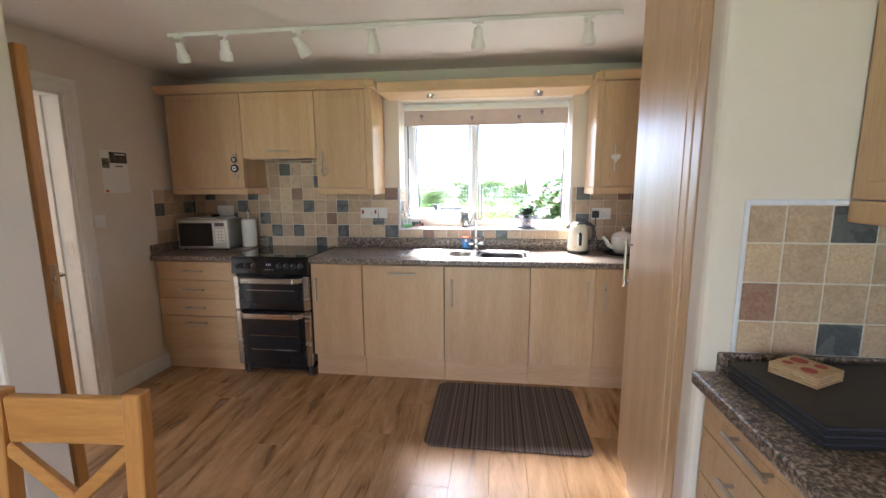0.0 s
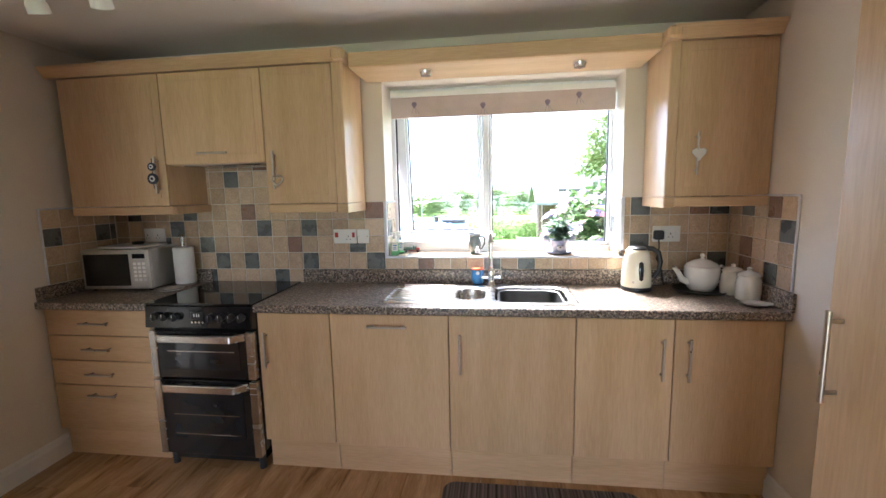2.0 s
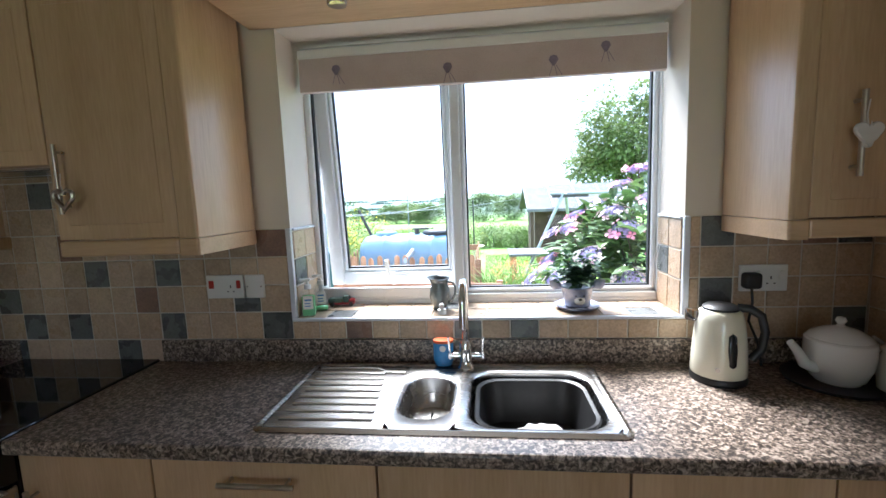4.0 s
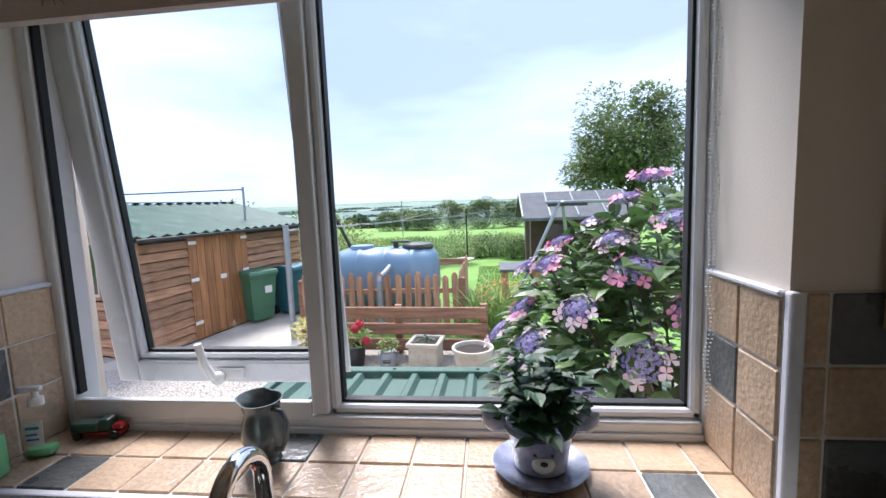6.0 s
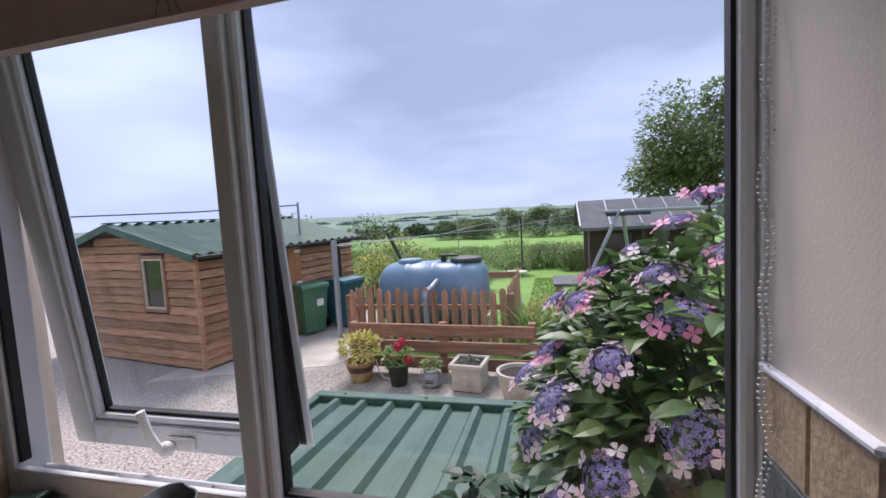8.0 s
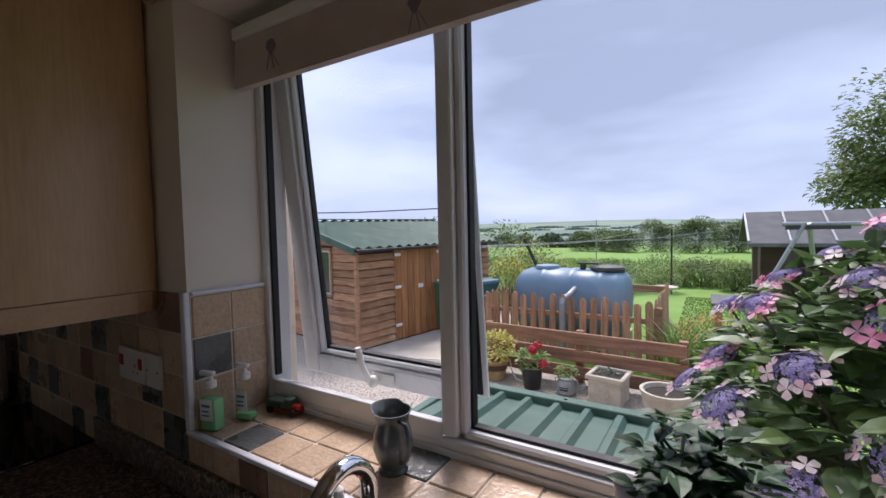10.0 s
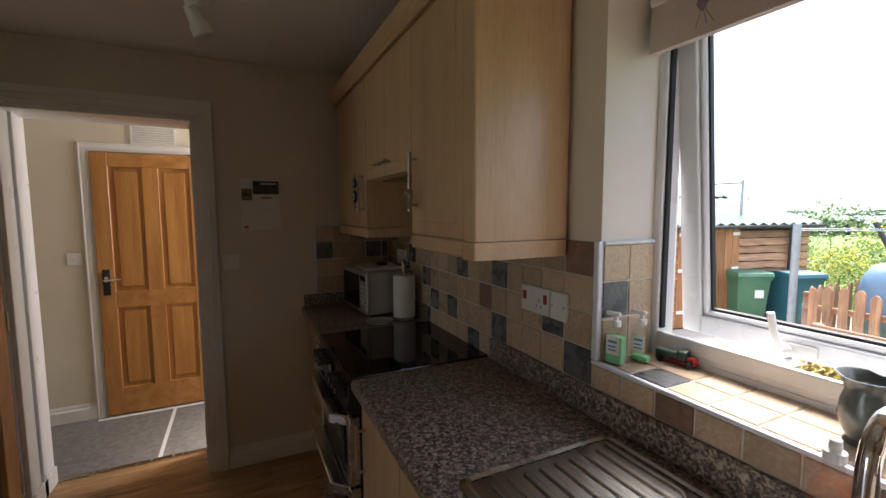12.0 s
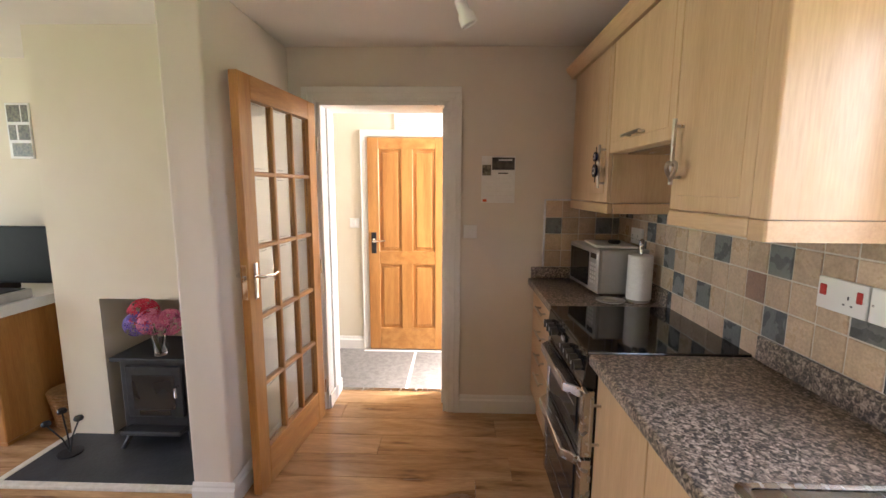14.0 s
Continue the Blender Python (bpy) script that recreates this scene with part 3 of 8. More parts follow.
def wall_unit(x0, x1, zb, label, handle, level=False):
    u = thing("wall_cabinet", (x0, UY, 0), label, "cabinet", "wall cabinets")
    wd = x1 - x0
    carcass(u, 0.0005, wd - 0.0005, 0.019, YW - UY - 0.002, zb, UT)
    front(u, 0, wd, zb, UT - 0.004, "door", handle, level)
    return u


wu1 = wall_unit(-2.605, -1.985, UB, "maple wall cabinet beside the cooker hood", ((0.575, 0, 1.545), 0.20, "z"))
wu2 = wall_unit(-1.983, -1.395, 1.60, "short maple cabinet over the built-in cooker hood", ((0.30, 0, 1.655), 0.17, "x"))
wu3 = wall_unit(-1.393, -1.003, UB, "maple wall cabinet beside the window", ((0.055, 0, 1.555), 0.20, "z"))
wu4 = wall_unit(0.69, 1.113, UB, "maple wall cabinet in the corner by the tall cabinet", ((0.085, 0, 1.575), 0.20, "z"))
part("hood", B().box(0.06, 0.525, 0.06, 0.30, 1.592, 1.602, 0.003), M_STEEL, wu2, "steel cooker hood underside")
# rounded end panels
def round_end(parent, x0, x1, s):
    """A post-formed end block whose outer front edge is rounded; s: the outer side."""
    r, d, pts = 0.008, YW - UY - 0.003, []
    xo, xi = (x1, x0) if s > 0 else (x0, x1)
    for k in range(9):
        q = radians(90 * k / 8)
        pts.append((xo - s * r * (1 - math.sin(q)), r * (1 - math.cos(q))))
    pts += [(xo + s * 0.004, 0.06), (xo + s * 0.005, d - 0.05), (xo - s * 0.002, d - 0.015)]
    xo -= s * 0.012
    part("end_pelmet", B().prism([(xi, -0.003)] + [(u + s * 0.002, v - 0.003) for u, v in pts] + [(xo + s * 0.002, d), (xi, d)], 1.322, UB - 0.004, "z"), M_MAPLE_H, parent)
    return part("end_panel", B().prism([(xi, 0.0)] + pts + [(xo, d), (xi, d)], UB - 0.002, UT, "z"), M_MAPLE, parent, "", True)


round_end(wu3, 0.391, 0.447, 1)
round_end(wu4, -0.045, -0.0005, -1)


def moulding(name, x0, x1, z0, h, prof, label):
    b = B().prism(prof, x0, x1, "x")
    return tagged(new(name, b.mesh(name, M_MAPLE_H)), label, "moulding")


corn = [(UY + 0.02, UT), (UY - 0.012, UT), (UY - 0.018, UT + 0.012), (UY - 0.03, UT + 0.026), (UY - 0.045, UT + 0.042), (UY - 0.05, UT + 0.056), (UY + 0.02, UT + 0.056)]
moulding("cornice", -2.665, -0.945, UT, 0.05, corn, "maple cornice along the top of the wall cabinets")
moulding("cornice", 0.645, 1.115, UT, 0.05, corn, "maple cornice over the corner wall cabinet")
tagged(new("cornice", B().box(-0.985, -0.915, UY - 0.05, YW - 0.002, UT + 0.002, UT + 0.054, 0.01).mesh("cornice", M_MAPLE)), "maple cornice return at the end of the wall cabinets", "moulding")
tagged(new("cornice", B().box(0.615, 0.68, UY - 0.05, YW - 0.002, UT + 0.002, UT + 0.054, 0.01).mesh("cornice", M_MAPLE)), "maple cornice return beside the window", "moulding")
# bridging shelf over the window with two downlights
br = thing("bridging_shelf", (0, 0, 0), "maple bridging shelf with downlights over the window", "shelf")
part("board", B().box(-0.912, 0.612, UY + 0.03, YW - 0.003, 2.062, 2.082, 0.002), M_MAPLE_H, br)
part("fascia", B().box(-0.912, 0.612, UY + 0.012, UY + 0.029, 2.062, 2.136, 0.004), M_MAPLE_H, br)
for x in (-0.53, 0.26):
    part("downlight", B().lathe([(0.036, 0), (0.036, -0.012), (0.028, -0.03), (0.0, -0.03)], (x, 3.25, 2.062), 20), M_CHROME, br, "chrome downlight, switched off", True)


def pelmet(x0, x1, label):
    return tagged(new("pelmet", B().box(x0, x1, UY - 0.004, UY + 0.022, 1.325, UB - 0.002, 0.006, 2).mesh("pelmet", M_MAPLE_H)), label, "pelmet")


pelmet(-2.605, -1.965, "maple pelmet under a wall cabinet by the hood")
pelmet(-1.393, -1.004, "maple pelmet under the wall cabinet by the window")
pelmet(0.691, 1.113, "maple pelmet under the corner wall cabinet")
tagged(new("pelmet", B().box(-1.987, -1.965, UY + 0.023, YW - 0.003, 1.325, UB - 0.002, 0.004).mesh("pelmet", M_MAPLE)), "maple pelmet return beside the hood", "pelmet")

# ornaments on the handles
o = thing("evil_eye_charm", (-2.03, UY - 0.042, 1.545), "dark blue and white glass eye charms on a cabinet handle", "ornament")
M_EYE, M_WHITE_DOT = material("dark_blue_glass", (0.01, 0.015, 0.04), None, 10, 0.1), M_CERAMIC
for k, (dz, r) in enumerate(((0.045, 0.022), (-0.02, 0.03))):
    part("disc", B().cyl((0, -0.001, dz), (0, -0.011, dz), r, 20), M_EYE, o, "", True)
    part("eye", B().cyl((0, -0.0111, dz), (0, -0.0125, dz), r * 0.55, 16).cyl((0, -0.0126, dz), (0, -0.013, dz), r * 0.3, 12), M_WHITE_DOT, o)
    part("pupil", B().cyl((0, -0.0127, dz), (0, -0.0145, dz), r * 0.27, 12), M_EYE, o)
part("cord", B().tube([(0, -0.003, 0.09), (0, -0.004, 0.04), (0, -0.004, -0.075)], 0.002, 6), M_EYE, o)


def heart(m, s, mat, label, hollow=False):
    pts = []
    for k in range(28):
        a = 2 * math.pi * k / 28
        pts.append((s * 16 * math.sin(a) ** 3 / 17, s * (13 * math.cos(a) - 5 * math.cos(2 * a) - 2 * math.cos(3 * a) - math.cos(4 * a)) / 17))
    h = thing("heart_ornament", m, label, "ornament")
    if hollow:
        part("ring", B().tube([(u, -0.004, v) for u, v in pts + pts[:1]], 0.006, 8), mat, h, "", True)
    else:
        part("heart", B().prism(pts, -0.012, 0.0, "y", 0.003), mat, h)
    part("string", B().tube([(0, -0.004, s * 0.4), (-0.004, -0.004, s * 1.3), (0, -0.004, s * 2.2)], 0.0016, 6), M_PAPER, h)
    return h


heart(pose(-1.312, UY - 0.04, 1.50), 0.032, M_NICKEL, "woven heart ornament hanging from a cabinet handle", True)
heart(pose(0.775, UY - 0.04, 1.575), 0.034, M_CERAMIC, "white ceramic heart hanging from a cabinet handle")

# ---- tall unit by the partition ----
tall = thing("tall_cabinet", pose(0.553, 1.915, 0, 0, 0, -90), "tall maple larder cabinet with one long door", "cabinet")
part("body", B().box(0, 0.555, 0.021, 0.555, 0.118, 2.20, 0.001), M_MAPLE, tall)
front(tall, 0.002, 0.525, 0.118, 2.15, "door", ((0.045, 0, 1.06), 0.20, "z"))
part("plinth", B().box(0, 0.55, 0.05, 0.065, FL, 0.115), M_MAPLE, tall)
part("cornice", B().box(-0.02, 0.556, -0.035, 0.5, 2.16, 2.215, 0.012, 2), M_MAPLE, tall)
part("filler", B().box(0.528, 0.586, 0.002, 0.03, FL, 2.20, 0.006, 2), M_MAPLE, tall)

# ---- side counter behind the partition ----
sc = thing("side_cabinet", pose(0.575, 1.215, 0, 0, 0, -90), "maple drawer cabinet beside the partition wall", "cabinet")
part("body", B().box(0.003, 2.2, 0.02, 0.60, 0.118, 0.825), M_MAPLE, sc)
for x0, x1 in ((0.004, 0.5), (0.502, 1.0)):
    for z0, z1 in ((0.70, 0.822), (0.56, 0.698), (0.40, 0.558), (0.118, 0.398)):
        front(sc, x0, x1, z0, z1, "drawer", (((x0 + x1) / 2, 0, (z0 + z1) / 2 + 0.01), 0.18, "x"))
part("plinth", B().box(0, 2.2, 0.05, 0.065, FL, 0.115), M_MAPLE, sc)
worktop("worktop", [(0.535, 1.209, -1.0, 1.219, 0.828, 0.866)], "dark mottled worktop against the tiled partition")
tagged(new("upstand", B().box(0.60, 1.209, 1.204, 1.2215, 0.866, 0.925, 0.003).mesh("upstand", M_WORKTOP)), "dark upstand under the partition tiles", "upstand")
su = thing("wall_cabinet", pose(0.885, 1.215, 0, 0, 0, -90), "honey maple wall cabinet over the side worktop", "cabinet", "wall cabinets")
part("body", B().box(0.0, 1.0, 0.02, 0.30, 1.36, 2.1), M_MAPLE, su)
front(su, 0.002, 0.45, 1.36, 2.096, "door", ((0.37, 0, 1.52), 0.2, "z"))
front(su, 0.452, 0.95, 1.36, 2.096, "door")
part("pelmet", B().box(0, 1.0, -0.003, 0.02, 1.30, 1.358, 0.006, 2), M_MAPLE, su)

bk = thing("folder_stack", pose(0.76, 1.02, 0.867, 0, 0, 4), "stack of large black placemats on the side worktop", "placemats")
M_FOLDER = material("black_leatherette", (0.014, 0.014, 0.016), (0.02, 0.02, 0.024), 40, 0.45, bump=0.15, fine=250)
M_BLUEEDGE = material("slate_blue_edge", (0.05, 0.06, 0.085), (0.03, 0.036, 0.05), 30, 0.5)
for k in range(6):
    part("placemat", B().box(-0.14, 0.28, -0.16, 0.16, 0.0085 * k, 0.0085 * k + 0.0045, 0.0015), M_BLUEEDGE if k % 2 else M_FOLDER, bk)
    part("cover", B().box(-0.138, 0.28, -0.158, 0.158, 0.0085 * k + 0.0046, 0.0085 * k + 0.0084), M_FOLDER, bk)
cs = thing("coaster_stack", pose(0.745, 1.09, 0.9185, 0, 0, 30), "stack of square coasters with red poppies", "coasters")
M_CORK, M_POPPY = material("printed_coaster", (0.62, 0.47, 0.26), (0.55, 0.36, 0.2), 30, 0.35), material("poppy_red", (0.5, 0.05, 0.03), (0.36, 0.03, 0.03), 30, 0.4)
for k in range(4):
    part("coaster", B().box(-0.055, 0.055, -0.055, 0.055, 0.0075 * k, 0.0075 * k + 0.0065, 0.0015), M_CORK, cs)
for x, y, r in ((-0.025, -0.02, 0.018), (0.02, 0.025, 0.02), (0.025, -0.02, 0.014), (-0.02, 0.03, 0.012)):
    part("poppy", B().cyl((x, y, 0.0292), (x, y, 0.0298), r, 10), M_POPPY, cs)

# ---- window ----
M_GASKET = material("black_gasket", (0.012, 0.012, 0.012), None, 20, 0.6)
FY0, FY1 = 3.655, 3.725
win = thing("window_1", (0, 0, 0), "white plastic double window with its side sash tilted open", "window", kind="structure")
part("frame_left", B().box(-0.86, -0.80, FY0, FY1, 1.005, 2.062, 0.006, 2), M_UPVC, win)
part("frame_right", B().box(0.535, 0.60, FY0, FY1, 1.005, 2.062, 0.006, 2), M_UPVC, win)
part("frame_top", B().box(-0.80, 0.535, FY0, FY1, 2.02, 2.062, 0.006, 2), M_UPVC, win)
part("frame_bottom", B().box(-0.80, 0.535, FY0, FY1, 1.005, 1.072, 0.006, 2).box(-0.80, 0.535, FY0 - 0.006, FY0, 1.005, 1.05, 0.002).box(-0.80, -0.246, FY0 - 0.002, FY0 + 0.014, 1.06, 1.104, 0.005, 2).box(-0.80, -0.246, FY0 + 0.05, FY0 + 0.058, 1.066, 1.082, 0.002), M_UPVC, win)
part("frame_gasket", B().box(-0.80, -0.792, FY0 + 0.008, FY0 + 0.028, 1.11, 1.97, 0.002), M_GASKET, win)
part("mullion", B().box(-0.246, -0.208, FY0, FY1, 1.075, 2.02, 0.006, 2), M_UPVC, win)
FX0, FX1, FZ0, FZ1 = -0.208, 0.535, 1.072, 2.02
part("glazing_bead", B().box(FX0, FX0 + 0.018, FY0 + 0.012, FY0 + 0.04, FZ0, FZ1, 0.005).box(FX1 - 0.018, FX1, FY0 + 0.012, FY0 + 0.04, FZ0, FZ1, 0.005).box(FX0, FX1, FY0 + 0.012, FY0 + 0.04, FZ0, FZ0 + 0.018, 0.005).box(FX0, FX1, FY0 + 0.012, FY0 + 0.04, FZ1 - 0.018, FZ1, 0.005), M_UPVC, win)
part("gasket", B().box(FX0 + 0.018, FX0 + 0.024, FY0 + 0.03, FY0 + 0.05, FZ0 + 0.018, FZ1 - 0.018).box(FX1 - 0.024, FX1 - 0.018, FY0 + 0.03, FY0 + 0.05, FZ0 + 0.018, FZ1 - 0.018).box(FX0 + 0.018, FX1 - 0.018, FY0 + 0.03, FY0 + 0.05, FZ0 + 0.018, FZ0 + 0.024), M_GASKET, win)
pane = part("pane", B().box(FX0 + 0.012, FX1 - 0.012, FY0 + 0.036, FY0 + 0.042, FZ0 + 0.012, FZ1 - 0.012), M_PANE, win)
pane.visible_shadow = False
# the sash hangs from its top edge and stands open at the foot
sash = new("sash", B().box(0, 0.058, -0.06, 0.0, -0.938, 0, 0.006, 2).box(0.54, 0.556, -0.06, -0.006, -0.938, 0, 0.004, 2).box(0.54, 0.588, -0.006, 0.0, -0.938, 0, 0.002).box(0.058, 0.54, -0.06, 0.0, -0.058, 0, 0.006, 2).box(0.058, 0.54, -0.06, 0.0, -0.938, -0.882, 0.006, 2).mesh("sash", M_UPVC))
sash.parent = win
sash.matrix_local = pose(-0.806, FY1 + 0.02, 2.03, 5.68, 0, 0)
part("sash_bead", B().box(0.058, 0.074, -0.05, -0.02, -0.882, -0.058, 0.005).box(0.526, 0.54, -0.05, -0.02, -0.882, -0.058, 0.005).box(0.058, 0.54, -0.05, -0.02, -0.882, -0.868, 0.005), M_UPVC, sash)
part("sash_gasket", B().box(0.074, 0.08, -0.035, -0.02, -0.868, -0.07).box(0.52, 0.526, -0.035, -0.02, -0.868, -0.07).box(0.074, 0.526, -0.035, -0.02, -0.868, -0.861).box(0.074, 0.526, -0.035, -0.02, -0.07, -0.064).box(0.556, 0.559, -0.05, -0.012, -0.93, -0.01).box(0.5592, 0.573, -0.0105, -0.0062, -0.93, -0.01), M_GASKET, sash)
sp = part("sash_pane", B().box(0.07, 0.532, -0.03, -0.024, -0.876, -0.06), M_PANE, sash)
sp.visible_shadow = False
part("sash_handle", B().box(0.272, 0.345, -0.07, -0.06, -0.925, -0.897, 0.004, 2).ball((0.285, -0.08, -0.916), 0.017, 2).tube([(0.285, -0.076, -0.916), (0.28, -0.094, -0.905), (0.27, -0.10, -0.87), (0.264, -0.102, -0.818)], 0.0105, 10, 0.0085), M_PLASTIC_W, sash, "white plastic window handle", True)
part("espag_keep", B().box(-0.78, -0.29, FY0 + 0.024, FY0 + 0.034, 1.070, 1.079, 0.002).box(-0.66, -0.58, FY0 + 0.022, FY0 + 0.046, 1.072, 1.086, 0.002).box(-0.42, -0.35, FY0 + 0.022, FY0 + 0.046, 1.072, 1.086, 0.002), M_STEEL, win)
part("external_sill", B().prism([(3.70, 0.925), (OUT + 0.05, 0.915), (OUT + 0.05, 0.945), (3.70, 0.965)], -0.86, 0.58, "x"), M_GROUT, win, "pale stone outer sill")

# blind, folded up
M_BLIND = material("blush_linen", (0.60, 0.50, 0.47), (0.55, 0.45, 0.42), 10, 0.9, bump=0.2, fine=260, fine_amt=0.15)
M_BLINDFIG = material("dusky_print", (0.22, 0.18, 0.24), (0.27, 0.22, 0.28), 30, 0.9)
bl = thing("roman_blind", (0, 0, 0), "folded blush linen roman blind with printed seed heads", "blind")
b = B()
for k in range(4):
    b.prism([(3.585 + 0.006 * k, 1.878 + 0.006 * k), (3.60 + 0.006 * k, 1.875 + 0.006 * k), (3.603 + 0.006 * k, 2.0), (3.59 + 0.006 * k, 2.0)], -0.806, 0.527, "x")
part("fold", b, M_BLIND, bl)
part("headrail", B().box(-0.806, 0.527, 3.58, 3.64, 2.0, 2.03, 0.003), M_PLASTIC_W, bl)
for x, z in ((-0.66, 1.955), (-0.24, 1.935), (0.14, 1.935), (0.32, 1.97)):
    part("seed_head", B().lathe([(0.0, 0.016), (0.012, 0.012), (0.017, 0.0), (0.006, -0.018), (0.0, -0.022)], (0, 0, 0), 12, pose(x, 3.5845, z) @ Matrix.Diagonal((1, 0.03, 1, 1))), M_BLINDFIG, bl)
    for dx in (-0.015, 0.012, 0.03):
        part("stalk", B().tube([(x + dx * 0.3, 3.5838, z - 0.02), (x + dx, 3.5838, z - 0.055)], 0.001, 4), M_BLINDFIG, bl)
ch = thing("blind_chain", (0.527, 3.63, 0), "white beaded cord loop of the blind", "cord")
for s in (-0.003, 0.004):
    b = B()
    for k in range(112):
        b.ball((s + 0.004 * math.sin(k * 0.4), 0.004 * math.sin(k * 0.23), 1.12 + 0.0079 * k), 0.0019, 1)
    tagged(part("bead_string", b, M_PLASTIC_W, ch), kind="stuff")

# sill trim
tr_ = thing("trim_sill", (0, 0, 0), "white plastic tile trim around the window recess", "trim", kind="structure")
part("sill_edge", B().box(WIN_L - 0.016, WIN_R + 0.016, YW - 0.012, YW + 0.004, 1.024, 1.036, 0.004, 2), M_TRIMSTRIP, tr_)
part("side_edge", B().box(WIN_L - 0.016, WIN_L + 0.005, YW - 0.012, YW + 0.004, 1.036, 1.372, 0.004, 2), M_TRIMSTRIP, tr_)
part("side_edge", B().box(WIN_R - 0.005, WIN_R + 0.016, YW - 0.012, YW + 0.004, 1.036, 1.372, 0.004, 2), M_TRIMSTRIP, tr_)
part("top_edge", B().box(WIN_L, WIN_L + 0.012, YW + 0.004, FY0, 1.362, 1.372, 0.003), M_TRIMSTRIP, tr_)
part("top_edge", B().box(WIN_R - 0.012, WIN_R, YW + 0.004, FY0, 1.362, 1.372, 0.003), M_TRIMSTRIP, tr_)

# ---- cooker ----
M_OVEN_GLASS = material("dark_oven_glass", (0.014, 0.015, 0.017), (0.02, 0.021, 0.022), 3, 0.06, fine_amt=0.0, rough_var=0.02)
M_CHALK = material("pale_print", (0.7, 0.7, 0.7), None, 10, 0.5)
ck = thing("cooker", (-1.995, 2.868, 0), "black double-oven cooker with steel handles and a glass hob", "cooker")
CW = 0.598
part("body", B().box(0.004, CW - 0.004, 0.05, 0.575, 0.05, 0.862, 0.004), M_BLACK, ck)
part("hob", B().box(0, CW, 0.012, 0.58, 0.863, 0.876, 0.004, 2), M_BLACK_GLASS, ck, "black glass hob")
part("control_panel", B().prism([(0.05, 0.735), (0.0, 0.748), (0.012, 0.862), (0.05, 0.862)], 0.0, CW, "x", 0.004), M_BLACK, ck)
for x in (0.07, 0.127, 0.185, 0.385, 0.44, 0.495, 0.55):
    kb = part("knob", B().cyl((x, 0.006, 0.812), (x, -0.022, 0.808), 0.019, 20).box(x - 0.005, x + 0.005, -0.03, -0.02, 0.79, 0.828, 0.002), M_PLASTIC_B, ck, "", True)
    part("marker", B().box(x - 0.0012, x + 0.0012, -0.0315, -0.030, 0.812, 0.827), M_CHALK, kb)
part("display", B().box(0.268, 0.34, 0.0, 0.004, 0.795, 0.838, 0.001), M_OVEN_GLASS, ck)
for k in range(4):
    part("button", B().cyl((0.275 + 0.02 * k, 0.004, 0.782), (0.275 + 0.02 * k, -0.004, 0.782), 0.006, 12), M_STEEL, ck)
part("clock_digits", B().box(0.285, 0.29, -0.0012, 0.0, 0.81, 0.826).box(0.30, 0.305, -0.0012, 0.0, 0.81, 0.826).box(0.312, 0.317, -0.0012, 0.0, 0.81, 0.826), M_CHALK, ck)
for z0, z1, nm in ((0.470, 0.728, "top"), (0.035, 0.458, "main")):
    dr = part("oven_door", B().box(0.046, CW - 0.046, 0.012, 0.05, z0, z1, 0.004), M_BLACK, ck)
    part("side_strip", B().box(0.006, 0.046, 0.008, 0.05, z0, z1, 0.004), M_STEEL, dr, "brushed steel strip")
    part("side_strip", B().box(CW - 0.046, CW - 0.006, 0.008, 0.05, z0, z1, 0.004), M_STEEL, dr, "brushed steel strip")
    part("oven_glass", B().box(0.085, CW - 0.085, 0.007, 0.012, z0 + (0.05 if nm == "top" else 0.10), z1 - 0.055, 0.002), M_OVEN_GLASS, dr)
    part("oven_handle", B().prism([(0.046, 0.006), (0.10, -0.045), (CW - 0.10, -0.045), (CW - 0.046, 0.006), (CW - 0.046, 0.012), (0.046, 0.012)], z1 - 0.046, z1 - 0.006, "z", 0.004), M_STEEL, dr, "broad brushed steel handle")
    part("rack_line", B().box(0.11, CW - 0.11, 0.0055, 0.0068, (z0 + z1) / 2 + 0.02, (z0 + z1) / 2 + 0.024), M_STEEL, dr)
    if nm == "main":
        part("rack_line", B().box(0.11, CW - 0.11, 0.0055, 0.0068, z0 + 0.12, z0 + 0.126), M_STEEL, dr)
part("plinth", B().box(0.03, CW - 0.03, 0.06, 0.55, -0.02, 0.06), M_BLACK, ck)
for x in (0.04, CW - 0.04):
    for y in (0.07, 0.54):
        part("foot", B().cyl((x, y, FL), (x, y, 0.05), 0.018, 12), M_PLASTIC_B, ck)

# ---- sink ----
def rounded(x0, x1, y0, y1, r, n=5):
    pts = []
    for cx, cy, a0 in ((x1 - r, y1 - r, 0), (x0 + r, y1 - r, 90), (x0 + r, y0 + r, 180), (x1 - r, y0 + r, 270)):
        for k in range(n + 1):
            a = radians(a0 + 90 * k / n)
            pts.append((cx + r * math.cos(a), cy + r * math.sin(a)))
    return pts


def loft(b, loops, close_last=True):
    rings = [[b.bm.verts.new(p) for p in lp] for lp in loops]
    n = len(rings[0])
    for a, c in zip(rings, rings[1:]):
        for k in range(n):
            b.bm.faces.new((a[k], a[(k + 1) % n], c[(k + 1) % n], c[k]))
    if close_last:
        b.bm.faces.new(rings[-1])
    return b


def lv(pts, z):
    return [(x, y, z) for x, y in pts]


def square_loop(x0, x1, y0, y1, pts, cx, cy):
    out = []
    for x, y in pts:
        dx, dy = x - cx, y - cy
        s = min(((x1 - cx) / dx if dx > 1e-9 else ((x0 - cx) / dx if dx < -1e-9 else 9e9)), ((y1 - cy) / dy if dy > 1e-9 else ((y0 - cy) / dy if dy < -1e-9 else 9e9)))
        out.append((cx + dx * s, cy + dy * s))
    return out


